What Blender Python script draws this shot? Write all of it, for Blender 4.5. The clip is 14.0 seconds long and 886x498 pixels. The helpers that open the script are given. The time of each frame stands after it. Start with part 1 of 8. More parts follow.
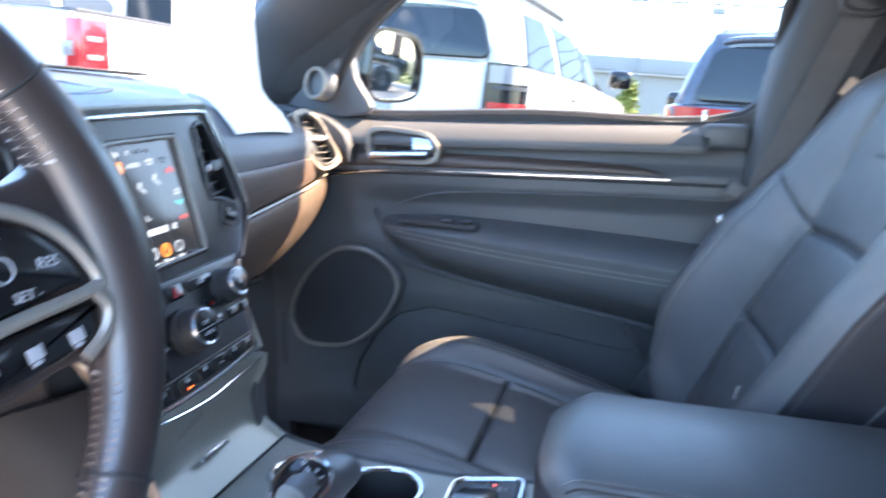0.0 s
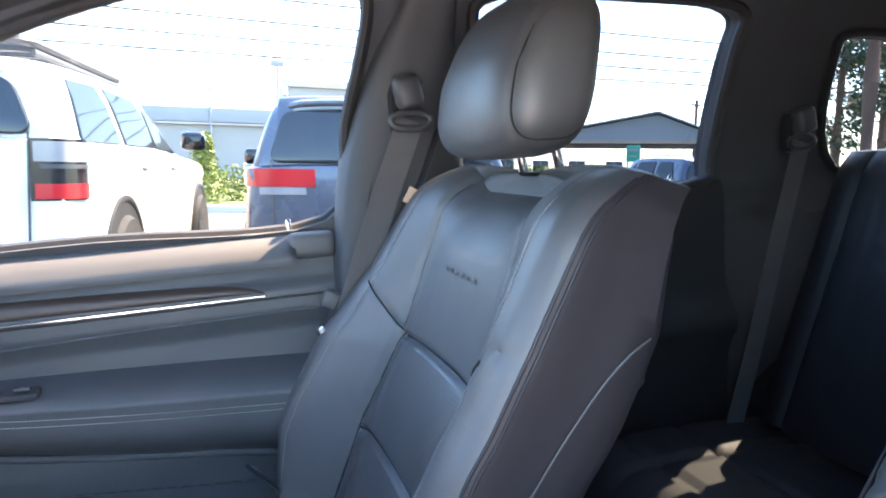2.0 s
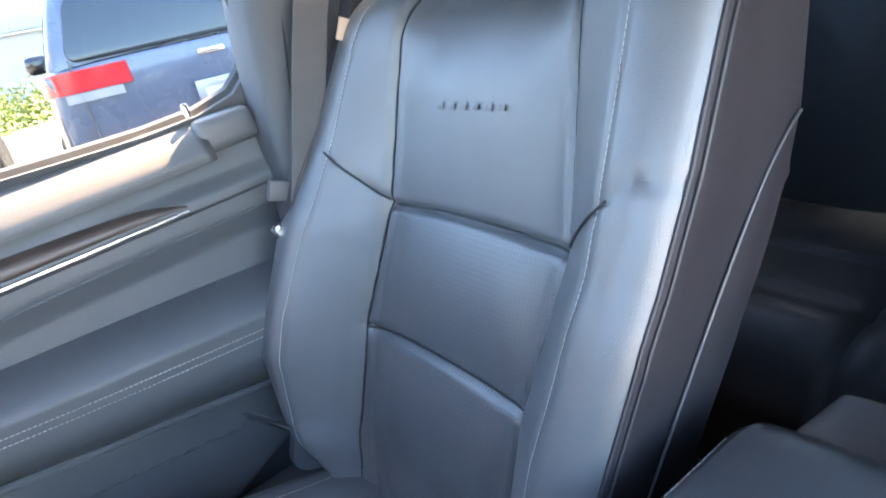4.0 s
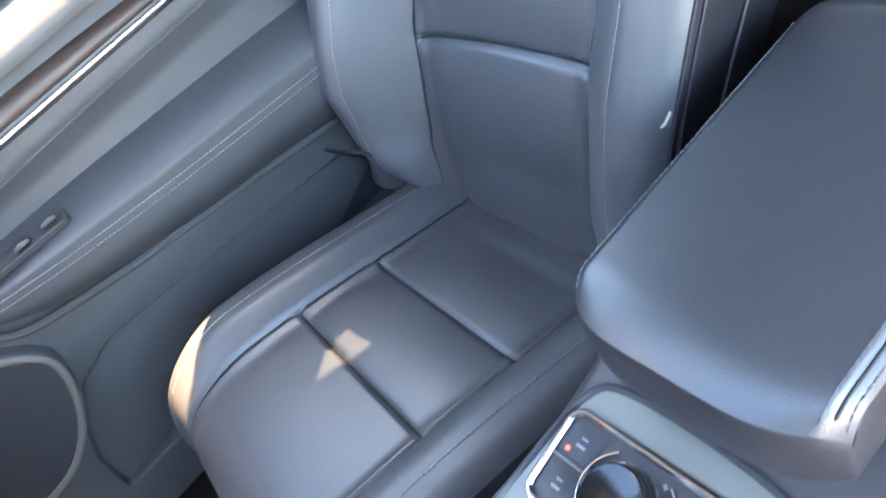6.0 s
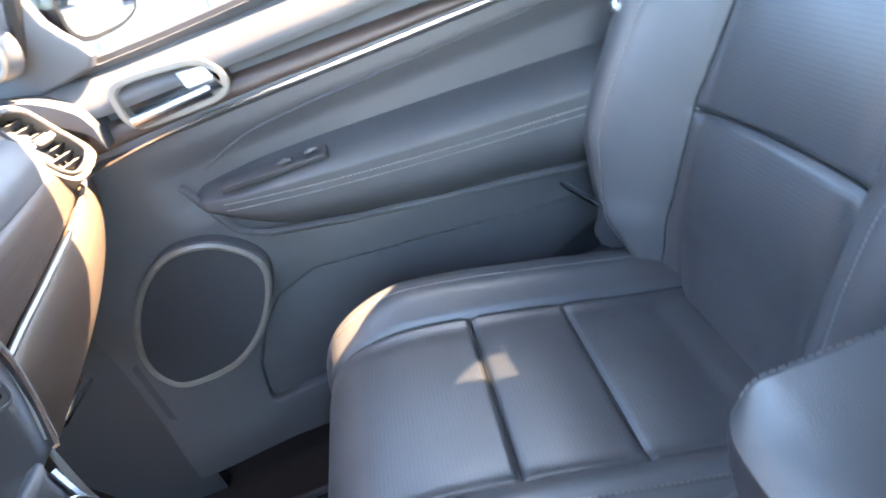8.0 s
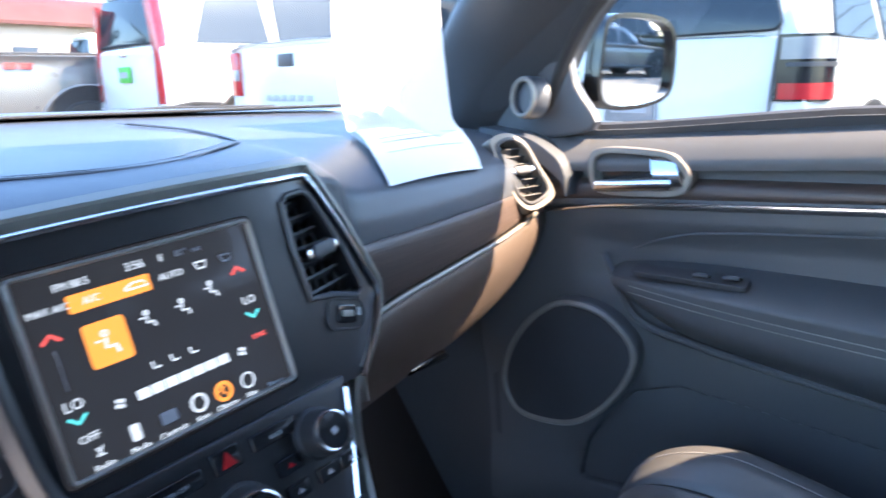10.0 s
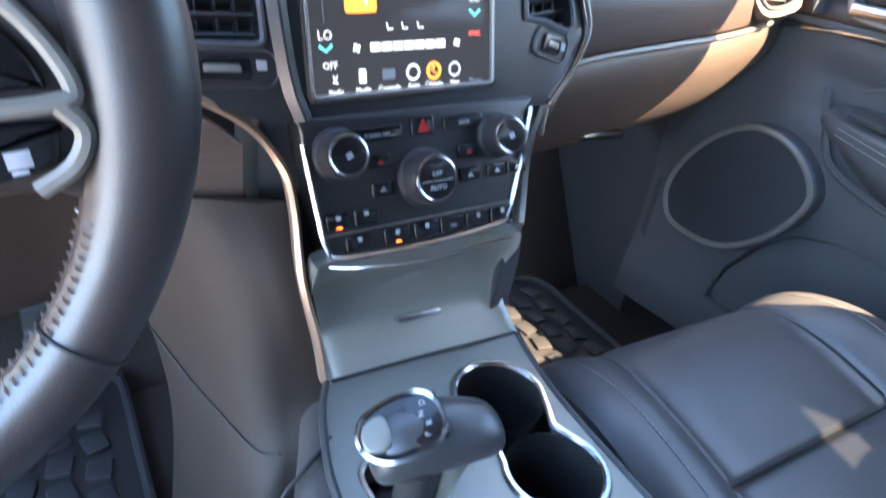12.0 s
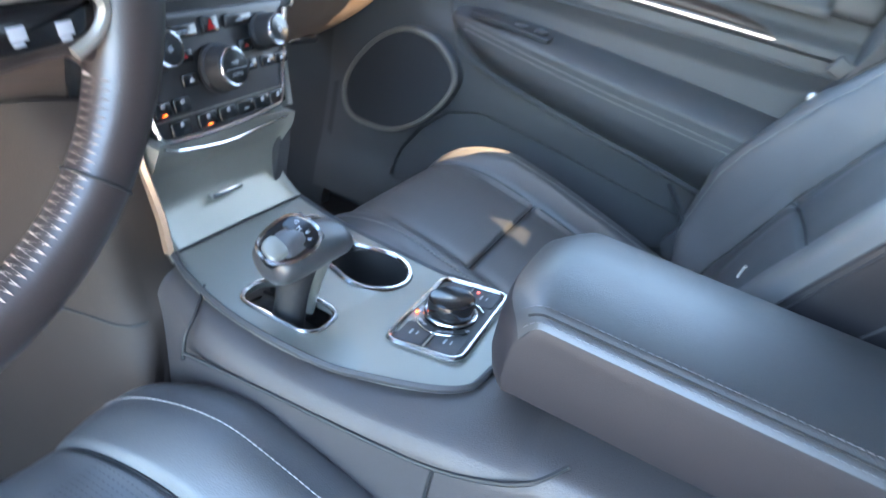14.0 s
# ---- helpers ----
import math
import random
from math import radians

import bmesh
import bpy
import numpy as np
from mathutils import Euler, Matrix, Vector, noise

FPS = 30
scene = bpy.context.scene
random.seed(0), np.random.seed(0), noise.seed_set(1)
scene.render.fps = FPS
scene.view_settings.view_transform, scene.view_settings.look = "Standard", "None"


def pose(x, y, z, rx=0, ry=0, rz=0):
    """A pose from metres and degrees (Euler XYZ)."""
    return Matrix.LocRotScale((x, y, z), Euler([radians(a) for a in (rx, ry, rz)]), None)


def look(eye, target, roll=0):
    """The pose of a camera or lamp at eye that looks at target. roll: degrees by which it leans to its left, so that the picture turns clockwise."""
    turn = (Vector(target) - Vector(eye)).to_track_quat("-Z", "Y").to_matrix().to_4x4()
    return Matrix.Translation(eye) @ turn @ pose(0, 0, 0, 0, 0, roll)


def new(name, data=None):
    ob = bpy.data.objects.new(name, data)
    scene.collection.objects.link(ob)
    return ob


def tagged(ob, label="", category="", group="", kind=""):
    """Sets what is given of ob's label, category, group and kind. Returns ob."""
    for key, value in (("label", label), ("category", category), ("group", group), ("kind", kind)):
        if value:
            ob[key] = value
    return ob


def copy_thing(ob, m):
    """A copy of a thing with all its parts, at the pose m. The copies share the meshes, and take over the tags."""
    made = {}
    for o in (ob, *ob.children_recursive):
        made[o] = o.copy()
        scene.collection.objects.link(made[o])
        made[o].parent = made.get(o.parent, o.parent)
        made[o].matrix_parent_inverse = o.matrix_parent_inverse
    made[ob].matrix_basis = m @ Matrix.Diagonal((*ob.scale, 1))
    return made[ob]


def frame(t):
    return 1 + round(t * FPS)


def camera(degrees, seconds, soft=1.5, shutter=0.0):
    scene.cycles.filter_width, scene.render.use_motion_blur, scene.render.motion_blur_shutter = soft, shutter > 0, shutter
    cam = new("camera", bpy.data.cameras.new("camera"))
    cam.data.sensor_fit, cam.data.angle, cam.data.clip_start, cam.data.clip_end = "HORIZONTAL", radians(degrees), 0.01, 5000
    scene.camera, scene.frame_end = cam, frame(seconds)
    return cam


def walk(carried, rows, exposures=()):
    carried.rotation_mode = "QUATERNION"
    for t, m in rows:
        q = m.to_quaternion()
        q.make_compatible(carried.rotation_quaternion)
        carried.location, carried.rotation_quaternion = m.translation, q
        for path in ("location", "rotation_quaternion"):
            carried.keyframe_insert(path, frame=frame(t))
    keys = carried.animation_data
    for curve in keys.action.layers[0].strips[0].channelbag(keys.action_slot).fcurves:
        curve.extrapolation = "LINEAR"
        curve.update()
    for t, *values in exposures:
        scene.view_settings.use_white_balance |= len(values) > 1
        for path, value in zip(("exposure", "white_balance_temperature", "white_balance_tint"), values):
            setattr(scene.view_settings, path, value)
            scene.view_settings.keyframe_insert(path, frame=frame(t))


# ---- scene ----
# The car stands nose-down on the sloping lot: CAR carries car axes (x to the passenger side, y ahead) into the world.
CAR = pose(0, 0.4, 0, -4.3, 0, 0) @ Matrix.Translation((0, -0.4, 0))
cam = camera(68.13, 14.0, soft=1.6, shutter=0.4)
PATH = [
    (0, (-0.5381, 0.3978, 1.1708), (0.4024, 0.6703, 0.9681), 0.83),
    (0.5, (-0.5334, 0.4009, 1.2216), (0.4526, 0.4367, 1.0586), 0.67),
    (1, (-0.5062, 0.4037, 1.2682), (0.4777, 0.2698, 1.1500), -0.48),
    (1.5, (-0.4817, 0.3983, 1.3328), (0.4790, 0.1463, 1.2160), -2.09),
    (2, (-0.4269, 0.3878, 1.2894), (0.5121, 0.0775, 1.1411), -3.26),
    (2.2, (-0.3884, 0.3828, 1.2758), (0.5408, 0.0547, 1.1060), -4.22),
    (4.3, (-0.1614, 0.4900, 1.2628), (0.6256, 0.0633, 0.8172), -19.05),
    (4.5, (-0.1643, 0.4958, 1.2539), (0.6131, 0.0893, 0.7738), -20.94),
    (5, (-0.1727, 0.5222, 1.2387), (0.5872, 0.1801, 0.6859), -26.22),
    (5.5, (-0.1760, 0.5261, 1.2301), (0.5668, 0.2670, 0.6128), -32.55),
    (6, (-0.1937, 0.5567, 1.2495), (0.5385, 0.3715, 0.5941), -37.67),
    (6.5, (-0.2149, 0.5866, 1.2433), (0.5240, 0.4563, 0.5823), -39.47),
    (7, (-0.2346, 0.6085, 1.2382), (0.5383, 0.5114, 0.6112), -36.20),
    (7.2, (-0.2390, 0.6085, 1.2304), (0.5568, 0.5228, 0.6309), -33.36),
    (9.3, (-0.1646, 0.4377, 1.2033), (0.7171, 0.8411, 0.9589), -6.59),
    (9.5, (-0.1697, 0.4451, 1.2103), (0.6812, 0.9181, 0.9816), -5.46),
    (10, (-0.2100, 0.4483, 1.2095), (0.5371, 1.0821, 1.0095), -4.23),
    (10.5, (-0.2506, 0.4211, 1.2313), (0.3822, 1.1683, 1.0284), -2.48),
    (11, (-0.2602, 0.4225, 1.2283), (0.2847, 1.2192, 0.9668), 0.83),
    (11.5, (-0.2637, 0.4031, 1.1961), (0.2358, 1.1875, 0.8284), 4.54),
    (12, (-0.2675, 0.3954, 1.1724), (0.2323, 1.1048, 0.6754), 9.25),
    (12.5, (-0.2767, 0.3886, 1.1534), (0.2546, 0.9944, 0.5611), 14.13),
    (13, (-0.3047, 0.3523, 1.1444), (0.2839, 0.8543, 0.5107), 18.72),
    (13.5, (-0.3883, 0.3270, 1.1495), (0.3060, 0.7385, 0.5590), 19.16),
    (14, (-0.5095, 0.3648, 1.1610), (0.3187, 0.6534, 0.6807), 14.63),
]
EXPOSURE = [(0.0, 4.45, 5900, 9), (0.5, 4.55, 6000, 9), (1.2, 4.6, 6100, 10), (2.2, 4.5, 6100, 10), (4.3, 5.35, 6500, 10), (7.2, 5.7, 6850, 10), (9.3, 4.65, 5900, 9), (10.5, 3.62, 5300, 8), (11.1, 3.22, 5000, 8), (11.5, 3.62, 5100, 8), (12.0, 4.85, 5900, 8), (12.6, 5.15, 6300, 7), (13.5, 5.2, 6700, 7), (14.0, 5.0, 6450, 5)]
walk(cam, [(t, CAR @ look(e, a, r)) for t, e, a, r in PATH], EXPOSURE)

# ---- light ----
SUN_AZ, SUN_EL = 158.0, 50.0   # degrees to the right of ahead, and up
world = bpy.data.worlds.new("sky")
scene.world = world
world.use_nodes = True
wn = world.node_tree
sky = wn.nodes.new("ShaderNodeTexSky")
sky.sky_type, sky.sun_disc = "NISHITA", False
sky.sun_elevation, sky.sun_rotation = radians(SUN_EL), radians(SUN_AZ)
sky.air_density, sky.dust_density, sky.ozone_density = 1.0, 1.6, 1.0
wn.links.new(sky.outputs[0], wn.nodes["Background"].inputs[0])
wn.nodes["Background"].inputs[1].default_value = 0.15
sun_data = bpy.data.lights.new("sun", "SUN")
sun_data.energy, sun_data.angle, sun_data.color = 2.9, radians(0.5), (1.0, 0.69, 0.42)
sun = new("sun", sun_data)
_az, _el = radians(SUN_AZ), radians(SUN_EL)
SUN_DIR = Vector((math.cos(_el) * math.sin(_az), math.cos(_el) * math.cos(_az), math.sin(_el)))
sun.matrix_world = look(SUN_DIR * 50, (0, 0, 0))


# ---- materials ----
def mat(name, color, rough=0.5, metal=0.0, grain=0.0, grain_scale=400.0, stain=0.12, stain_scale=6.0, coat=0.0, spec=0.5, rough_var=0.08, stretch=(1, 1, 1), tint=None):
    """A surface with fine relief, and with slow changes of tone and gloss."""
    m = bpy.data.materials.new(name)
    m.use_nodes = True
    nt = m.node_tree
    b = nt.nodes["Principled BSDF"]
    b.inputs["Metallic"].default_value = metal
    b.inputs["Coat Weight"].default_value = coat
    b.inputs["Specular IOR Level"].default_value = spec
    tc = nt.nodes.new("ShaderNodeTexCoord")
    mp = nt.nodes.new("ShaderNodeMapping")
    mp.inputs["Scale"].default_value = stretch
    nt.links.new(tc.outputs["Object"], mp.inputs["Vector"])
    n1 = nt.nodes.new("ShaderNodeTexNoise")
    n1.inputs["Scale"].default_value, n1.inputs["Detail"].default_value = stain_scale, 5
    nt.links.new(mp.outputs[0], n1.inputs["Vector"])
    ramp = nt.nodes.new("ShaderNodeMix")
    ramp.data_type = "RGBA"
    c = Vector(color[:3])
    d = Vector(tint) if tint else c * (1 - stain)
    ramp.inputs[6].default_value = (*(c * (1 + stain * 0.6)), 1)
    ramp.inputs[7].default_value = (*d, 1)
    nt.links.new(n1.outputs["Fac"], ramp.inputs[0])
    nt.links.new(ramp.outputs[2], b.inputs["Base Color"])
    mr = nt.nodes.new("ShaderNodeMapRange")
    mr.inputs["To Min"].default_value, mr.inputs["To Max"].default_value = max(0.02, rough - rough_var), min(1, rough + rough_var)
    nt.links.new(n1.outputs["Fac"], mr.inputs["Value"])
    nt.links.new(mr.outputs[0], b.inputs["Roughness"])
    if grain:
        n2 = nt.nodes.new("ShaderNodeTexNoise")
        n2.inputs["Scale"].default_value, n2.inputs["Detail"].default_value = grain_scale, 3
        nt.links.new(mp.outputs[0], n2.inputs["Vector"])
        bump = nt.nodes.new("ShaderNodeBump")
        bump.inputs["Strength"].default_value, bump.inputs["Distance"].default_value = grain, 0.0012
        nt.links.new(n2.outputs["Fac"], bump.inputs["Height"])
        nt.links.new(bump.outputs[0], b.inputs["Normal"])
    return m


def leather(name, color, rough=0.42, relief=0.35, spec=0.85):
    """Grained hide: cells of a voronoi pattern over a slow noise."""
    m = mat(name, color, rough, stain=0.22, stain_scale=9, rough_var=0.1, spec=spec, coat=0.05)
    nt = m.node_tree
    tc = nt.nodes["Texture Coordinate"]
    vo = nt.nodes.new("ShaderNodeTexVoronoi")
    vo.feature, vo.inputs["Scale"].default_value = "DISTANCE_TO_EDGE", 520
    no = nt.nodes.new("ShaderNodeTexNoise")
    no.inputs["Scale"].default_value, no.inputs["Detail"].default_value = 22, 4
    add = nt.nodes.new("ShaderNodeMath")
    add.operation = "MULTIPLY_ADD"
    add.inputs[1].default_value = 0.5
    for n in (vo, no):
        nt.links.new(tc.outputs["Object"], n.inputs["Vector"])
    nt.links.new(vo.outputs["Distance"], add.inputs[0])
    nt.links.new(no.outputs["Fac"], add.inputs[2])
    bump = nt.nodes.new("ShaderNodeBump")
    bump.inputs["Strength"].default_value, bump.inputs["Distance"].default_value = relief, 0.0025
    nt.links.new(add.outputs[0], bump.inputs["Height"])
    nt.links.new(bump.outputs[0], nt.nodes["Principled BSDF"].inputs["Normal"])
    return m


def wood(name, color, dark, rough=0.45):
    """Open-grain veneer, its grain along x and y."""
    m = mat(name, color, rough, stain=0.3, stain_scale=3)
    nt = m.node_tree
    b = nt.nodes["Principled BSDF"]
    tc = nt.nodes["Texture Coordinate"]
    mp = nt.nodes.new("ShaderNodeMapping")
    mp.inputs["Scale"].default_value = (5, 5, 120)
    nt.links.new(tc.outputs["Object"], mp.inputs["Vector"])
    no = nt.nodes.new("ShaderNodeTexNoise")
    no.inputs["Scale"].default_value, no.inputs["Detail"].default_value = 3.0, 8
    nt.links.new(mp.outputs[0], no.inputs["Vector"])
    mix = nt.nodes.new("ShaderNodeMix")
    mix.data_type = "RGBA"
    mix.inputs[6].default_value, mix.inputs[7].default_value = (*dark, 1), (*color, 1)
    nt.links.new(no.outputs["Fac"], mix.inputs[0])
    nt.links.new(mix.outputs[2], b.inputs["Base Color"])
    bump = nt.nodes.new("ShaderNodeBump")
    bump.inputs["Strength"].default_value, bump.inputs["Distance"].default_value = 0.4, 0.0008
    nt.links.new(no.outputs["Fac"], bump.inputs["Height"])
    nt.links.new(bump.outputs[0], b.inputs["Normal"])
    return m


def glow(name, color, strength):
    m = bpy.data.materials.new(name)
    m.use_nodes = True
    b = m.node_tree.nodes["Principled BSDF"]
    b.inputs["Base Color"].default_value = (0.02, 0.02, 0.02, 1)
    b.inputs["Roughness"].default_value = 0.25
    b.inputs["Emission Color"].default_value = (*color, 1)
    b.inputs["Emission Strength"].default_value = strength
    return m


def glass(name, color=(0.95, 0.97, 0.96), mirror=0.06):
    """Thin sheet glass: mostly clear, with a faint mirror image at a low angle."""
    m = bpy.data.materials.new(name)
    m.use_nodes = True
    nt = m.node_tree
    nt.nodes.remove(nt.nodes["Principled BSDF"])
    tr = nt.nodes.new("ShaderNodeBsdfTransparent")
    tr.inputs[0].default_value = (*color, 1)
    gl = nt.nodes.new("ShaderNodeBsdfGlossy")
    gl.inputs["Roughness"].default_value = 0.02
    lw = nt.nodes.new("ShaderNodeLayerWeight")
    po = nt.nodes.new("ShaderNodeMath")
    po.operation, po.inputs[1].default_value = "POWER", 5.0
    fr = nt.nodes.new("ShaderNodeMath")
    fr.operation, fr.inputs[1].default_value, fr.inputs[2].default_value = "MULTIPLY_ADD", 0.5, mirror * 0.5
    nt.links.new(lw.outputs["Facing"], po.inputs[0])
    nt.links.new(po.outputs[0], fr.inputs[0])
    mix = nt.nodes.new("ShaderNodeMixShader")
    nt.links.new(fr.outputs[0], mix.inputs[0])
    nt.links.new(tr.outputs[0], mix.inputs[1])
    nt.links.new(gl.outputs[0], mix.inputs[2])
    nt.links.new(mix.outputs[0], nt.nodes["Material Output"].inputs["Surface"])
    return m


HIDE = leather("black_leather", (0.070, 0.070, 0.072), 0.46, 0.22)


def car_glass(name, color):
    """Dark glazing of parked cars: a dark body under a mirror image that grows at a low angle."""
    m = bpy.data.materials.new(name)
    m.use_nodes = True
    nt = m.node_tree
    nt.nodes.remove(nt.nodes["Principled BSDF"])
    df = nt.nodes.new("ShaderNodeBsdfDiffuse")
    df.inputs[0].default_value = (*color, 1)
    gl = nt.nodes.new("ShaderNodeBsdfGlossy")
    gl.inputs["Roughness"].default_value = 0.04
    lw = nt.nodes.new("ShaderNodeLayerWeight")
    po = nt.nodes.new("ShaderNodeMath")
    po.operation, po.inputs[1].default_value = "POWER", 4.0
    fr = nt.nodes.new("ShaderNodeMath")
    fr.operation, fr.inputs[1].default_value, fr.inputs[2].default_value = "MULTIPLY_ADD", 0.25, 0.05
    nt.links.new(lw.outputs["Facing"], po.inputs[0])
    nt.links.new(po.outputs[0], fr.inputs[0])
    mix = nt.nodes.new("ShaderNodeMixShader")
    nt.links.new(fr.outputs[0], mix.inputs[0])
    nt.links.new(df.outputs[0], mix.inputs[1])
    nt.links.new(gl.outputs[0], mix.inputs[2])
    nt.links.new(mix.outputs[0], nt.nodes["Material Output"].inputs["Surface"])
    return m


def perforated(name, color, rough, relief, flat_axis):
    """Leather with rows of small round holes, spread over x and one more axis."""
    m = leather(name, color, rough, relief)
    nt = m.node_tree
    b = nt.nodes["Principled BSDF"]
    sep = nt.nodes.new("ShaderNodeSeparateXYZ")
    com = nt.nodes.new("ShaderNodeCombineXYZ")
    nt.links.new(nt.nodes["Texture Coordinate"].outputs["Object"], sep.inputs[0])
    nt.links.new(sep.outputs["X"], com.inputs["X"])
    nt.links.new(sep.outputs["Z" if flat_axis == "Y" else "Y"], com.inputs["Y"])
    vo = nt.nodes.new("ShaderNodeTexVoronoi")
    vo.voronoi_dimensions, vo.inputs["Scale"].default_value, vo.inputs["Randomness"].default_value = "2D", 210, 0.0
    nt.links.new(com.outputs[0], vo.inputs["Vector"])
    cut = nt.nodes.new("ShaderNodeMath")
    cut.operation, cut.inputs[1].default_value = "LESS_THAN", 0.145
    nt.links.new(vo.outputs["Distance"], cut.inputs[0])
    mix = nt.nodes.new("ShaderNodeMix")
    mix.data_type = "RGBA"
    mix.inputs[7].default_value = (0.008, 0.008, 0.008, 1)
    old = b.inputs["Base Color"].links[0].from_socket
    nt.links.new(cut.outputs[0], mix.inputs[0])
    nt.links.new(old, mix.inputs[6])
    nt.links.new(mix.outputs[2], b.inputs["Base Color"])
    return m


PERF_SEAT = perforated("perforated_leather", (0.062, 0.062, 0.064), 0.40, 0.22, "Z")
PERF_BACK = perforated("perforated_back_leather", (0.062, 0.062, 0.064), 0.40, 0.22, "Y")
# Same hide as the front seats, darkened to stand in for rear shade.
HIDE_REAR_SHADED = leather("rear_seat_leather", (0.017, 0.018, 0.021), 0.58, 0.2, 0.45)
HIDE_LID = leather("armrest_leather", (0.050, 0.051, 0.053), 0.36, 0.22)
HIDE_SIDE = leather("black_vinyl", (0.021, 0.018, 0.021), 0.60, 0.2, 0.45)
THREAD = mat("grey_thread", (0.30, 0.29, 0.28), 0.7, grain=0.3, grain_scale=900)
# Blue in this black imitates sky reflected on the dash.
SOFT = mat("soft_black_plastic", (0.054, 0.061, 0.074), 0.44, spec=0.7, grain=0.35, grain_scale=700, stain=0.15)
DOORSKIN = mat("door_black_plastic", (0.074, 0.076, 0.080), 0.50, spec=0.55, grain=0.3, grain_scale=600, stain=0.15)
# Brown base colour stands in for warm sunlight on the black glovebox.
GLOVEBOX = mat("glovebox_black_plastic", (0.074, 0.055, 0.043), 0.48, spec=0.6, grain=0.35, grain_scale=700, stain=0.15)
STACKBLACK = mat("satin_black_panel", (0.017, 0.017, 0.019), 0.36, spec=0.7, grain=0.15, grain_scale=900)
VENTRING = mat("satin_vent_frame", (0.135, 0.118, 0.098), 0.45, metal=0.2, stain=0.06)
HARD = mat("hard_black_plastic", (0.046, 0.046, 0.049), 0.45, grain=0.25, grain_scale=900)
CONSOLE = mat("dark_grey_console_plastic", (0.064, 0.057, 0.057), 0.45, grain=0.3, grain_scale=700)
KNEE = mat("brown_black_plastic", (0.038, 0.028, 0.023), 0.62, spec=0.3, grain=0.3, grain_scale=700)
GLOSS = mat("gloss_black", (0.008, 0.008, 0.009), 0.18, stain=0.05, coat=0.3, rough_var=0.05)
SATIN = mat("satin_silver_paint", (0.255, 0.252, 0.225), 0.40, metal=0.5, grain=0.06, grain_scale=1500, stain=0.06, rough_var=0.04)
RINGS = mat("satin_silver_ring", (0.25, 0.235, 0.21), 0.42, metal=0.35, stain=0.06, rough_var=0.04)
CHROME = mat("chrome", (0.68, 0.68, 0.69), 0.19, metal=1.0, stain=0.03, rough_var=0.04)
VENEER = wood("brown_open_grain_veneer", (0.085, 0.060, 0.048), (0.040, 0.029, 0.025))
HEADCLOTH = mat("headliner_cloth", (0.11, 0.095, 0.088), 0.95, grain=0.8, grain_scale=900, stain=0.1, spec=0.2)
VISORCLOTH = mat("visor_cloth", (0.48, 0.41, 0.34), 0.95, grain=0.6, grain_scale=900, spec=0.2)
PILLAR = mat("pillar_plastic", (0.046, 0.049, 0.054), 0.6, grain=0.4, grain_scale=800)
WEBBING = mat("belt_webbing", (0.10, 0.095, 0.095), 0.7, grain=0.9, grain_scale=500, stretch=(1, 1, 6))
CARPET = mat("black_carpet", (0.034, 0.028, 0.025), 1.0, grain=1.0, grain_scale=350, spec=0.1)
RUBBER = mat("black_rubber", (0.020, 0.020, 0.021), 0.6, grain=0.3, grain_scale=200)
MESHCLOTH = mat("speaker_mesh", (0.040, 0.042, 0.047), 0.8, grain=1.0, grain_scale=1200)
RIMHIDE = leather("wheel_leather", (0.034, 0.025, 0.023), 0.37, 0.10)
COPPER = mat("copper_brown_trim", (0.40, 0.28, 0.20), 0.36, metal=0.55, stain=0.06)
PALETHREAD = mat("pale_tan_thread", (0.55, 0.46, 0.40), 0.7, grain=0.3, grain_scale=900)
PAPER = mat("white_paper", (0.80, 0.80, 0.79), 0.8, stain=0.03, spec=0.2)
INK = mat("grey_ink", (0.34, 0.34, 0.36), 0.8)
SCREEN = glow("screen_black", (0.16, 0.15, 0.16), 0.014)
SCREEN.node_tree.nodes["Principled BSDF"].inputs["Roughness"].default_value = 0.10
AMBER = glow("screen_amber", (0.95, 0.30, 0.04), 0.125)
UIWHITE = glow("screen_white", (0.85, 0.87, 0.9), 0.085)
UITEAL = glow("screen_teal", (0.15, 0.65, 0.62), 0.12)
UIRED = glow("screen_red", (0.85, 0.10, 0.08), 0.12)
UIBLUE = glow("display_blue", (0.05, 0.25, 0.9), 0.25)
AMBERLED = glow("amber_led", (1.0, 0.11, 0.012), 0.45)
UIMARK = mat("white_marking", (0.62, 0.63, 0.64), 0.6)
DIMMARK = mat("pale_marking", (0.35, 0.36, 0.38), 0.6)
CLEAR = glass("window_glass", (0.41, 0.44, 0.44))
SCREENGLASS = glass("windscreen_glass", (0.46, 0.49, 0.50))
PRIVACY = glass("tinted_window_glass", (0.145, 0.165, 0.185))
DEEPTINT = glass("dark_tinted_glass", (0.08, 0.09, 0.09))
DULLTHREAD = mat("dull_grey_thread", (0.13, 0.13, 0.14), 0.8)
SEAM = mat("seam_shadow_thread", (0.012, 0.012, 0.013), 0.8)
MIRRORGLASS = mat("mirror_silver", (0.85, 0.87, 0.88), 0.02, metal=1.0, stain=0.0, rough_var=0.0)
DARKWINDOW = car_glass("dark_car_glass", (0.022, 0.028, 0.034))
WHITEPAINT = mat("white_car_paint", (0.62, 0.62, 0.61), 0.25, coat=0.5, stain=0.03)
GREYPAINT = mat("blue_grey_car_paint", (0.075, 0.085, 0.115), 0.28, metal=0.3, coat=0.6, stain=0.05)
SILVERPAINT = mat("silver_grey_car_paint", (0.17, 0.165, 0.16), 0.3, metal=0.6, coat=0.5, stain=0.05)
NAVYPAINT = mat("dark_blue_car_paint", (0.025, 0.035, 0.060), 0.2, metal=0.2, coat=0.7, stain=0.05)
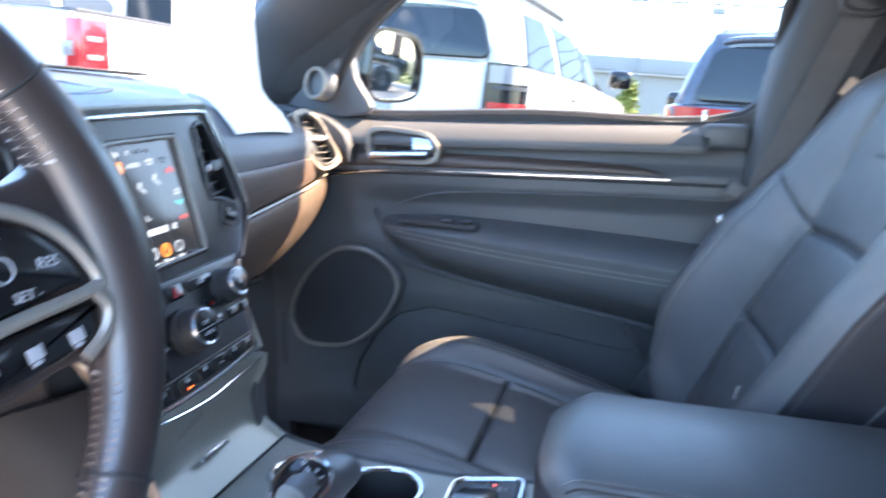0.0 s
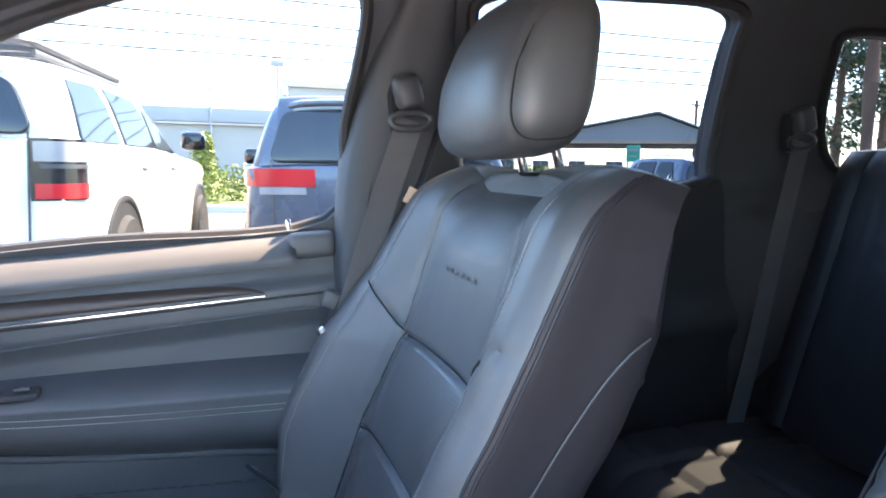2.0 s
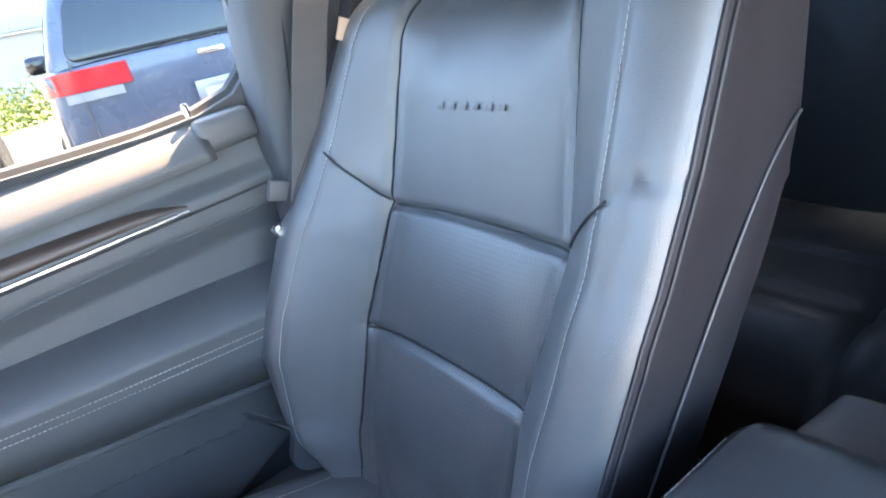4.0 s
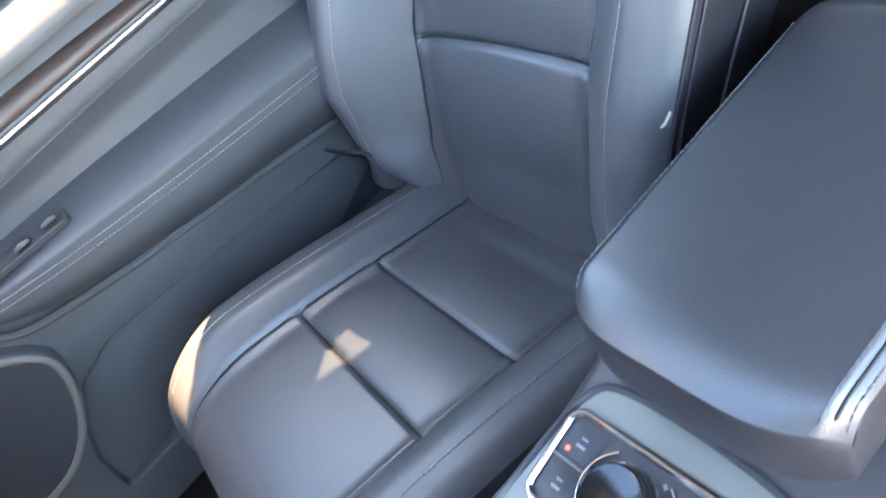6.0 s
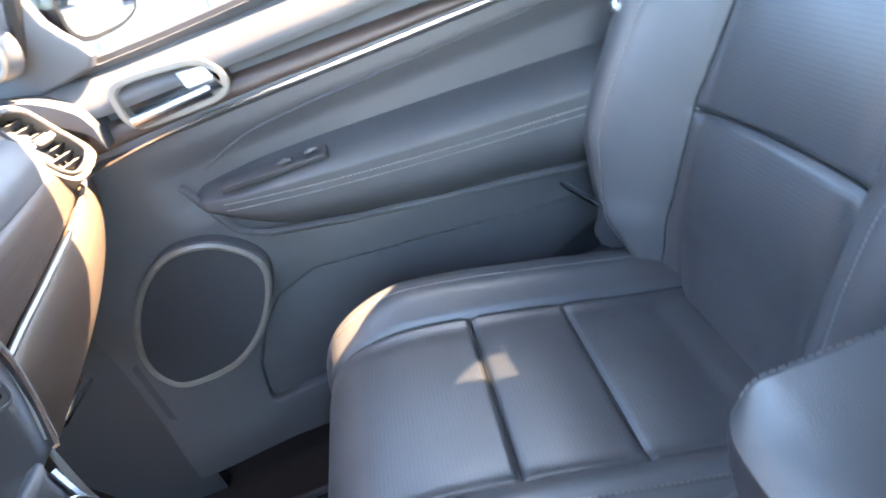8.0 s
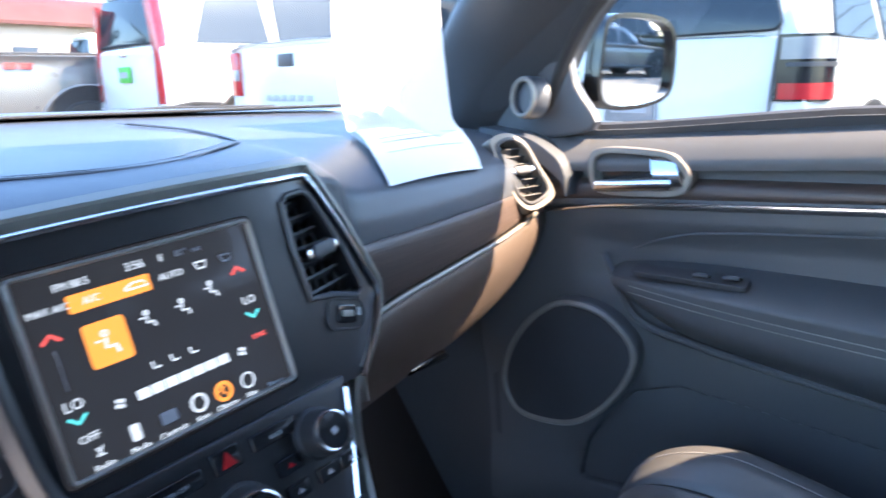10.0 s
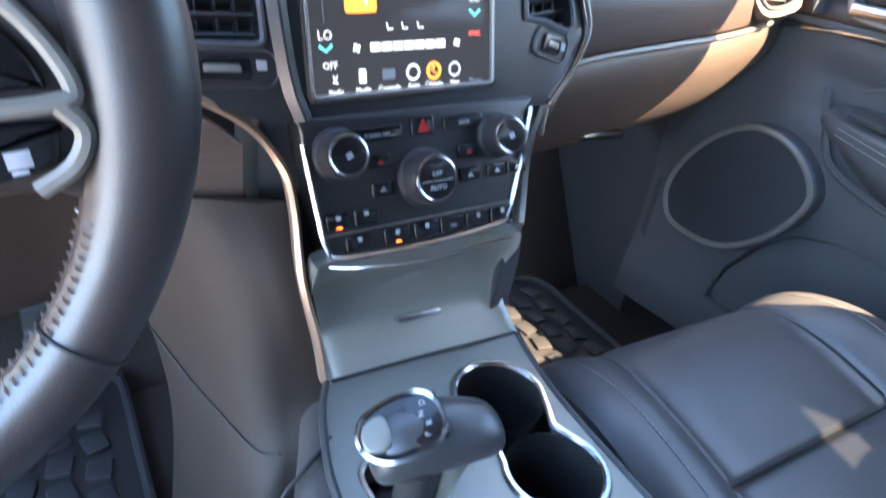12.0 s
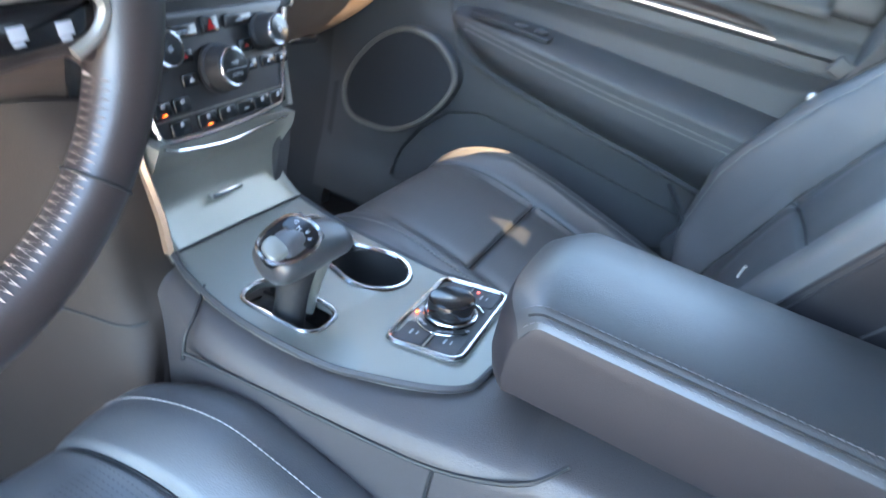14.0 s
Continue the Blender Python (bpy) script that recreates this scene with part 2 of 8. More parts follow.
BLACKPAINT = mat("black_car_paint", (0.010, 0.010, 0.012), 0.18, coat=0.7, stain=0.05)
REDLENS = mat("red_lamp_lens", (0.40, 0.012, 0.016), 0.14, coat=0.5, stain=0.15, stain_scale=20)
CLEARLENS = mat("clear_lamp_lens", (0.24, 0.24, 0.25), 0.12, coat=0.5, stain=0.25, stain_scale=18)
TYRE = mat("tyre_rubber", (0.022, 0.022, 0.022), 0.85, grain=0.6, grain_scale=80)
ALLOY = mat("alloy_wheel", (0.55, 0.55, 0.55), 0.3, metal=0.9, stain=0.05)
ASPHALT = mat("asphalt", (0.105, 0.10, 0.095), 0.9, grain=0.8, grain_scale=60, stain=0.3, stain_scale=0.7)
CONCRETE = mat("concrete", (0.45, 0.425, 0.39), 0.9, grain=0.5, grain_scale=60, stain=0.2, stain_scale=1.5)
SIDING = mat("pale_metal_siding", (0.30, 0.29, 0.265), 0.6, stain=0.08, stain_scale=0.4)
ROOFTIN = mat("grey_metal_roof", (0.27, 0.28, 0.285), 0.6, stain=0.08, stain_scale=0.5)
FASCIA = mat("tan_fascia_board", (0.42, 0.30, 0.22), 0.7)
LEAF = mat("leaf_green", (0.11, 0.15, 0.024), 0.6, stain=0.5, stain_scale=3, tint=(0.21, 0.21, 0.04))
PINE = mat("tree_leaf_green", (0.05, 0.075, 0.03), 0.7, stain=0.5, stain_scale=2)
BARK = mat("brown_bark", (0.17, 0.10, 0.07), 0.9, grain=1.0, grain_scale=30)
GRASS = mat("dry_grass", (0.15, 0.17, 0.05), 0.95, grain=1.0, grain_scale=25, stain=0.4, stain_scale=2)
WIRE = mat("wire_black", (0.03, 0.03, 0.03), 0.6)
MAROON = mat("dark_red_roof_tile", (0.10, 0.035, 0.030), 0.8, grain=0.6, grain_scale=12, stain=0.3, stain_scale=1)
STUCCO = mat("tan_stucco", (0.45, 0.36, 0.28), 0.9, grain=0.4, grain_scale=30)
SIGNGREEN = mat("green_sign_paint", (0.03, 0.30, 0.20), 0.6)
PLATEGREEN = mat("green_plate_paint", (0.10, 0.42, 0.05), 0.5)


# ---- mesh helpers ----
def thing(name, label, category, group="", kind="", at=CAR):
    ob = new(name)
    ob.empty_display_size = 0.05
    ob.matrix_world = at
    return tagged(ob, label, category, group, kind)


def part(name, bm, material, parent, label="", smooth_=True):
    """Links a bmesh as one mesh object under a thing or a part."""
    me = bpy.data.meshes.new(name)
    bmesh.ops.recalc_face_normals(bm, faces=bm.faces)
    bm.to_mesh(me)
    bm.free()
    me.materials.append(material)
    if smooth_:
        me.shade_smooth()
        me.set_sharp_from_angle(angle=radians(38))
    ob = new(name, me)
    ob.parent = parent
    if label:
        ob["label"] = label
    return ob


def again(ob, m, parent=None):
    """One more object on ob's mesh."""
    o = new(ob.name.split(".")[0], ob.data)
    o.parent = parent or ob.parent
    o.matrix_local = m
    return o


def smooth(pts, n=8, closed=False):
    """A Catmull-Rom line through pts, n steps a span."""
    p = [np.array(q, float) for q in pts]
    out, k = [], len(p)
    for i in range(k if closed else k - 1):
        if closed:
            a, b, c, d = p[i - 1], p[i], p[(i + 1) % k], p[(i + 2) % k]
        else:
            b, c = p[i], p[i + 1]
            a = p[i - 1] if i else 2 * b - c
            d = p[i + 2] if i + 2 < k else 2 * c - b
        for s in range(n):
            t = s / n
            out.append(0.5 * (2 * b + (c - a) * t + (2 * a - 5 * b + 4 * c - d) * t * t + (3 * b - a - 3 * c + d) * t**3))
    if not closed:
        out.append(p[-1])
    return out


def box(bm, c, s, bevel=0.0, m=None, seg=2):
    """A bevelled box at c of size s."""
    r = bmesh.ops.create_cube(bm, size=1.0)
    vs = r["verts"]
    for v in vs:
        v.co = Vector((v.co.x * s[0], v.co.y * s[1], v.co.z * s[2]))
    if bevel:
        es = list({e for v in vs for e in v.link_edges})
        r2 = bmesh.ops.bevel(bm, geom=es, offset=bevel, segments=seg, profile=0.5, affect="EDGES")
        vs = list({v for f in r2["faces"] for v in f.verts} | {v for v in vs if v.is_valid})
    t = Matrix.Translation(c) @ (m or Matrix())
    for v in vs:
        v.co = t @ v.co
    return bm


def nbox(c, s, bevel=0.0, m=None, seg=2):
    return box(bmesh.new(), c, s, bevel, m, seg)


def lathe(profile, m=None, n=40, open_top=False):
    """A turned shape: profile of (radius, height) round z, its first ring left open where asked."""
    bm = bmesh.new()
    rings_ = []
    for r, z in profile:
        rings_.append([bm.verts.new((r * math.cos(2 * math.pi * i / n), r * math.sin(2 * math.pi * i / n), z)) for i in range(n)])
    for a, b in zip(rings_, rings_[1:]):
        for i in range(n):
            bm.faces.new((a[i], a[(i + 1) % n], b[(i + 1) % n], b[i]))
    for ring_ in (rings_[-1:] if open_top else (rings_[0], rings_[-1])):
        bm.faces.new(ring_)
    if m:
        bmesh.ops.transform(bm, matrix=m, verts=bm.verts)
    return bm


def sweep(pts, section, closed=False, up=(0, 0, 1), bm=None, scale=None):
    """A section of (side, up) pairs carried along pts; scale: a factor for each point."""
    bm = bm or bmesh.new()
    P = [Vector(p) for p in pts]
    n = len(P)
    loops = []
    for i in range(n):
        if closed:
            t = P[(i + 1) % n] - P[i - 1]
        else:
            t = P[min(i + 1, n - 1)] - P[max(i - 1, 0)]
        t.normalize()
        u = Vector(up) if not callable(up) else Vector(up(P[i]))
        s = t.cross(u)
        if s.length < 1e-4:
            s = t.cross(Vector((1, 0, 0)))
        s.normalize()
        w = s.cross(t)
        k = scale[i] if scale else 1.0
        loops.append([bm.verts.new(P[i] + s * a * k + w * b * k) for a, b in section])
    m = len(section)
    for i in range(n if closed else n - 1):
        a, b = loops[i], loops[(i + 1) % n]
        for j in range(m):
            bm.faces.new((a[j], a[(j + 1) % m], b[(j + 1) % m], b[j]))
    if not closed:
        bm.faces.new(loops[0])
        bm.faces.new(loops[-1])
    return bm


def disc(r, n=10, ry=None):
    return [(r * math.cos(2 * math.pi * i / n), (ry or r) * math.sin(2 * math.pi * i / n)) for i in range(n)]


def flat(w, h, b=0.25):
    """A rounded flat section."""
    w, h = w / 2, h / 2
    k = min(w, h) * b * 2
    return [(-w + k, -h), (w - k, -h), (w, -h + k), (w, h - k), (w - k, h), (-w + k, h), (-w, h - k), (-w, -h + k)]


def slab(outline, m, thick, bevel=0.0, bm=None):
    """A plate: an outline of (x, y) in the plane of m, thick along its z, its upper edge rounded."""
    bm = bm or bmesh.new()
    layers = [(0.0, -thick), (0.0, -bevel)] if bevel else [(0.0, -thick), (0.0, 0.0)]
    if bevel:
        layers += [(bevel * (1 - math.cos(a)), -bevel + bevel * math.sin(a)) for a in (0.5, 1.05, 1.57)]
    pts = [np.array(p, float) for p in outline]
    area = sum(pts[i][0] * pts[(i + 1) % len(pts)][1] - pts[(i + 1) % len(pts)][0] * pts[i][1] for i in range(len(pts)))
    sign = 1 if area > 0 else -1
    norms = []
    for i in range(len(pts)):
        t = pts[(i + 1) % len(pts)] - pts[i - 1]
        nn = np.array([-t[1], t[0]]) * sign
        norms.append(nn / (np.linalg.norm(nn) + 1e-9))
    loops = [[bm.verts.new(m @ Vector((*(p + q * inset), z))) for p, q in zip(pts, norms)] for inset, z in layers]
    k = len(pts)
    for a, b in zip(loops, loops[1:]):
        for i in range(k):
            bm.faces.new((a[i], a[(i + 1) % k], b[(i + 1) % k], b[i]))
    bm.faces.new(loops[0])
    bm.faces.new(loops[-1])
    return bm


def rrect(w, h, r, n=5):
    """A rectangle with round corners."""
    out = []
    for cx, cy, a0 in ((w / 2 - r, h / 2 - r, 0), (-w / 2 + r, h / 2 - r, 90), (-w / 2 + r, -h / 2 + r, 180), (w / 2 - r, -h / 2 + r, 270)):
        out += [(cx + r * math.cos(radians(a0 + 90 * i / n)), cy + r * math.sin(radians(a0 + 90 * i / n))) for i in range(n + 1)]
    return out


def field(fn, us, vs, thick=None):
    """A surface fn(u, v) over a grid; thick: a vector by which a back face is set off."""
    bm = bmesh.new()
    g = [[bm.verts.new(fn(u, v)) for v in vs] for u in us]
    nu, nv = len(us), len(vs)
    for i in range(nu - 1):
        for j in range(nv - 1):
            bm.faces.new((g[i][j], g[i + 1][j], g[i + 1][j + 1], g[i][j + 1]))
    if thick is not None:
        t = Vector(thick)
        h = [[bm.verts.new(v.co + t) if i in (0, nu - 1) or j in (0, nv - 1) else None for j, v in enumerate(row)] for i, row in enumerate(g)]
        edge = [(i, 0) for i in range(nu)] + [(nu - 1, j) for j in range(1, nv)] + [(i, nv - 1) for i in range(nu - 2, -1, -1)] + [(0, j) for j in range(nv - 2, 0, -1)]
        for a, b in zip(edge, edge[1:] + edge[:1]):
            bm.faces.new((g[a[0]][a[1]], g[b[0]][b[1]], h[b[0]][b[1]], h[a[0]][a[1]]))
        bm.faces.new([h[i][j] for i, j in edge])
    return bm


def loft(rows, nu=6, nv=6, thick=None):
    """A smooth skin through rows of control points."""
    lines = [smooth(r, nv) for r in rows]
    cols = [smooth([l[j] for l in lines], nu) for j in range(len(lines[0]))]
    k = len(cols[0])
    return field(lambda u, v: cols[v][u], range(k), range(len(cols)), thick)


def stitches(pts, bm=None, step=0.006, size=0.0016, lift=(0, 0, 0)):
    """Short threads along a line."""
    bm = bm or bmesh.new()
    P = [Vector(p) + Vector(lift) for p in pts]
    acc, last = 0.0, P[0]
    d = [0.0]
    for a, b in zip(P, P[1:]):
        d.append(d[-1] + (b - a).length)
    total, s = d[-1], 0.0
    def at(s):
        i = max(0, min(len(P) - 2, int(np.searchsorted(d, s)) - 1))
        k = (s - d[i]) / max(1e-9, d[i + 1] - d[i])
        return P[i].lerp(P[i + 1], k)
    while s + step * 0.7 < total:
        a, b = at(s), at(s + step * 0.7)
        t = (b - a).normalized()
        side = t.cross(Vector((0.3, 0.2, 0.9))).normalized() * size * 0.5
        up = side.cross(t).normalized() * size * 0.5
        va = [bm.verts.new(a + o) for o in (side, up, -side, -up)]
        vb = [bm.verts.new(b + o) for o in (side, up, -side, -up)]
        for j in range(4):
            bm.faces.new((va[j], va[(j + 1) % 4], vb[(j + 1) % 4], vb[j]))
        s += step
    return bm


def words(text, size, m, material, parent, name="lettering", align="CENTER", depth=0.0003):
    """Raised letters in the built-in font, as a mesh."""
    cu = bpy.data.curves.new(name, "FONT")
    cu.body, cu.size, cu.extrude, cu.align_x, cu.align_y, cu.resolution_u = text, size, depth, align, "CENTER", 2
    tmp = bpy.data.objects.new("tmp", cu)
    me = bpy.data.meshes.new_from_object(tmp)
    bpy.data.objects.remove(tmp)
    me.materials.append(material)
    ob = new(name, me)
    ob.parent, ob.matrix_local = parent, m
    return ob


def step(a, b, x):
    t = np.clip((x - a) / (b - a), 0, 1)
    return t * t * (3 - 2 * t)


def gauss(x, w):
    return math.exp(-(x / w) ** 2)


def basis(o, ex, ey):
    """A frame at o with x along ex and y near ey."""
    ex = Vector(ex).normalized()
    ez = ex.cross(Vector(ey)).normalized()
    ey = ez.cross(ex)
    m = Matrix((ex, ey, ez)).transposed().to_4x4()
    m.translation = o
    return m


def plate(outline, holes, m, thick, bm=None):
    """A plate with openings: outline and holes of (x, y) in the plane of m, thick along its -z."""
    bm = bm or bmesh.new()
    loops = [outline, *holes]
    top = [[bm.verts.new((*p, 0)) for p in lp] for lp in loops]
    edges = []
    for lp in top:
        edges += [bm.edges.new((lp[i], lp[(i + 1) % len(lp)])) for i in range(len(lp))]
    bmesh.ops.triangle_fill(bm, use_beauty=True, use_dissolve=False, edges=edges)
    fs = list(bm.faces)
    low = [[bm.verts.new((*p, -thick)) for p in lp] for lp in loops]
    pair = {a: b for la, lb in zip(top, low) for a, b in zip(la, lb)}
    for f in fs:
        bm.faces.new([pair[v] for v in reversed(f.verts)])
    for la, lb in zip(top, low):
        for i in range(len(la)):
            j = (i + 1) % len(la)
            bm.faces.new((la[i], la[j], lb[j], lb[i]))
    bmesh.ops.transform(bm, matrix=m, verts=bm.verts)
    return bm


def loop3(outline, m, z=0.0):
    return [m @ Vector((*p, z)) for p in outline]


# ---- shell of the car: floor, sides, roof ----
def side_x(z):
    return 0.765 - 0.16 * float(step(1.20, 1.66, z)) + 0.05 * float(step(1.155, 1.085, z))


FRONT_WIN = smooth([(0.213, 1.175), (0.60, 1.172), (0.985, 1.172), (1.0, 1.24), (0.93, 1.335), (0.80, 1.420), (0.655, 1.486), (0.46, 1.543), (0.30, 1.555), (0.175, 1.552), (0.140, 1.52), (0.172, 1.35)], 5, True)
REAR_WIN = smooth([(-0.06, 1.19), (-0.3, 1.19), (-0.60, 1.187), (-0.632, 1.25), (-0.614, 1.45), (-0.594, 1.528), (-0.4, 1.545), (-0.08, 1.543), (-0.043, 1.475), (-0.05, 1.35)], 5, True)
QUARTER_WIN = smooth([(-0.985, 1.20), (-1.2, 1.21), (-1.48, 1.24), (-1.47, 1.38), (-1.40, 1.44), (-1.15, 1.47), (-0.91, 1.485), (-0.885, 1.43)], 5, True)
SIDE_OUT = [(-2.05, 0.40), (1.22, 0.40), (1.22, 1.16), (1.16, 1.22), (1.07, 1.345), (0.965, 1.45), (0.80, 1.55), (0.70, 1.625), (0.4, 1.66), (-0.5, 1.665), (-1.3, 1.64), (-1.95, 1.58), (-2.05, 1.3)]


def side_wall(sign, holes):
    bm = bmesh.new()
    plate(SIDE_OUT, holes, Matrix(), 0.05, bm)
    bmesh.ops.triangulate(bm, faces=bm.faces)
    for _ in range(5):
        bmesh.ops.subdivide_edges(bm, edges=[e for e in bm.edges if e.calc_length() > 0.07], cuts=1)
        bmesh.ops.triangulate(bm, faces=bm.faces)
    for v in bm.verts:
        y, z, d = v.co
        v.co = Vector((sign * (side_x(z) - d * 1.0), y, z))
    return bm


wall_r = thing("wall_passenger_side", "dark grey plastic-lined side of the car with three window openings", "car side", kind="structure")
part("panel", side_wall(1, [FRONT_WIN, REAR_WIN, QUARTER_WIN]), PILLAR, wall_r)
DOORWAY = [(-0.05, 0.5), (0.95, 0.5), (1.05, 0.9), (1.0, 1.24), (0.93, 1.335), (0.80, 1.425), (0.66, 1.494), (0.46, 1.553), (0.16, 1.562), (0.0, 1.2)]
wall_l = thing("wall_driver_side", "dark grey plastic-lined side of the car with an open door gap", "car side", kind="structure")
part("panel", side_wall(-1, [DOORWAY, REAR_WIN, QUARTER_WIN]), PILLAR, wall_l)
for nm, outline, sgn in (("window_1", FRONT_WIN, 1), ("window_2", REAR_WIN, 1), ("window_3", QUARTER_WIN, 1), ("window_4", REAR_WIN, -1), ("window_5", QUARTER_WIN, -1)):
    w = thing(nm, "clear side window of the car with a black rubber seal", "window", kind="structure")
    bm = bmesh.new()
    cy, cz = np.mean(outline, axis=0)
    lp = [bm.verts.new((sgn * (side_x(z) + 0.035), y, z)) for y, z in outline]
    bm.faces.new(lp)
    bmesh.ops.triangulate(bm, faces=bm.faces)
    pane = part("pane", bm, CLEAR if nm == "window_1" else PRIVACY if sgn > 0 else DEEPTINT, w, smooth_=False)
    pane.visible_shadow = nm != "window_1"
    seal = part("seal", sweep([(sgn * (side_x(z) - 0.004 + (0.032 if z < 1.205 and nm == "window_1" else 0.0)), y, z) for y, z in outline], disc(0.011, 8, 0.013), True, up=(1, 0, 0)), RUBBER, w, "black rubber window seal")

floor = thing("floor", "black carpeted floor of the car with a raised centre tunnel", "floor", kind="structure")
part("carpet", nbox((0, -0.4, 0.38), (1.70, 3.3, 0.06)), CARPET, floor)
part("toe_board", nbox((0, 1.45, 0.62), (1.5, 0.06, 0.62), 0.0, pose(0, 0, 0, -32, 0, 0)), CARPET, floor)
part("firewall", nbox((0, 1.62, 0.95), (1.5, 0.05, 0.5)), CARPET, floor)
part("kick_panel", nbox((0.757, 1.405, 0.645), (0.03, 0.53, 0.53)), HARD, floor)
part("kick_panel", nbox((-0.735, 1.30, 0.66), (0.03, 0.4, 0.5)), HARD, floor)

roof = thing("ceiling", "brown-grey cloth headliner, bowed up in the middle", "ceiling", kind="structure")
rows_ = []
for y, zc, xe, ze in ((0.62, 1.60, 0.62, 1.575), (0.45, 1.63, 0.64, 1.585), (0.0, 1.66, 0.65, 1.60), (-0.5, 1.665, 0.65, 1.60), (-1.2, 1.65, 0.65, 1.59), (-2.0, 1.58, 0.62, 1.54)):
    bow = 0.14 if y > 0.6 else 0.0   # the front edge bows ahead in the middle
    rows_.append([(x, y + bow * (1 - min(1.0, abs(x) / 0.66) ** 2), z) for x, z in ((-xe - 0.04, ze - 0.02), (-xe, ze + 0.01), (-xe * 0.7, zc - 0.012), (0, zc), (xe * 0.7, zc - 0.012), (xe, ze + 0.01), (xe + 0.04, ze - 0.02))])
part("headliner", loft(rows_, 4, 4, (0, 0, 0.05)), HEADCLOTH, roof)
part("header_rail", sweep(smooth([(-0.66, 0.69, 1.575), (-0.3, 0.765, 1.592), (0, 0.785, 1.595), (0.3, 0.765, 1.592), (0.66, 0.69, 1.575)], 6), flat(0.10, 0.03), up=(0, 0.4, 1)), HEADCLOTH, roof)
back = thing("wall_rear", "dark tailgate trim with a tinted rear window", "car side", kind="structure")
part("tailgate", plate([(-0.74, 0.4), (0.74, 0.4), (0.74, 1.2), (0.66, 1.6), (-0.66, 1.6), (-0.74, 1.2)], [[(-0.6, 1.2), (0.6, 1.2), (0.54, 1.5), (-0.54, 1.5)]], basis((0, -2.0, 0), (1, 0, 0), (0, 0, 1)), 0.05), HARD, back)
part("pane", slab([(-0.6, 1.2), (0.6, 1.2), (0.54, 1.5), (-0.54, 1.5)], basis((0, -2.03, 0), (1, 0, 0), (0, 0, 1)), 0.004), DEEPTINT, back, "tinted rear glass")

# windscreen
screen_row = [[(x * 1.04, 1.50 - 0.12 * (x / 0.7) ** 2, 1.235), (x, 1.12 - 0.06 * (x / 0.7) ** 2, 1.42), (x * 0.93, 0.80 - 0.12 * (x / 0.7) ** 2, 1.60)] for x in (-0.70, -0.35, 0, 0.35, 0.70)]
ws = thing("window_6", "large raked windscreen of clear glass", "window", kind="structure")
part("pane", loft(screen_row, 4, 4), SCREENGLASS, ws)


# front pillar trim on the passenger side, with the tweeter
def pillar(sign, name, label):
    p = thing(name, label, "pillar", kind="structure")
    low = [(1.13, 1.165), (1.05, 1.245), (0.93, 1.345), (0.80, 1.435), (0.66, 1.504), (0.46, 1.563)]
    top = [(1.22, 1.20), (1.19, 1.30), (1.09, 1.385), (0.93, 1.47), (0.80, 1.55), (0.62, 1.60)]
    rows = []
    for (y0, z0), (y1, z1) in zip(low, top):
        x0, x1 = side_x(z0) - 0.006, side_x(z1) - 0.045
        rows.append([(sign * (x0 + 0.02), y0 - 0.004, z0 - 0.006), (sign * (x0 - 0.006), y0 + 0.004, z0 + 0.008), (sign * (0.5 * (x0 + x1) - 0.03), (y0 + y1) / 2, (z0 + z1) / 2), (sign * (x1 - 0.012), y1 - 0.005, z1), (sign * (x1 + 0.03), y1 + 0.03, z1 + 0.03)])
    part("trim", loft(rows, 6, 6, (sign * 0.012, 0.0, 0.0)), PILLAR, p)
    return p


pillar_r = pillar(1, "front_pillar_passenger", "dark grey sloping windscreen pillar trim")
pillar(-1, "front_pillar_driver", "dark grey sloping windscreen pillar trim")
line = sweep(smooth([(0.585, 0.79, 1.565), (0.63, 0.775, 1.535), (0.665, 0.76, 1.47)], 6), disc(0.0025, 6))
part("joint", line, RUBBER, pillar_r, "dark joint line")
part("sail_panel", slab(smooth([(0.94, 1.168), (1.15, 1.165), (1.10, 1.225), (1.04, 1.27), (0.985, 1.305), (0.965, 1.24)], 4, True), basis((0.752, 0, 0), (0, 1, 0), (0, 0, 1)) @ pose(0, 0, 0, 180, 0, 0) @ Matrix.Diagonal((1, -1, 1, 1)), 0.02, 0.006), SOFT, pillar_r, "black mirror sail panel")
TW = basis((0.722, 1.027, 1.226), (0.35, 0.93, 0), (0.1, 0, 1))
tw = part("tweeter", lathe([(0.034, -0.01), (0.034, 0.012), (0.031, 0.018), (0.026, 0.018), (0.025, 0.010), (0.0, 0.010)], TW @ pose(0, 0, 0, 180, 0, 0)), SOFT, pillar_r, "round tweeter pod")
part("ring", sweep(loop3([(0.029 * math.cos(a * math.pi / 16), 0.029 * math.sin(a * math.pi / 16)) for a in range(32)], TW, -0.018), disc(0.0042, 8), True, up=(1, 0, 0)), RINGS, tw, "satin silver ring")


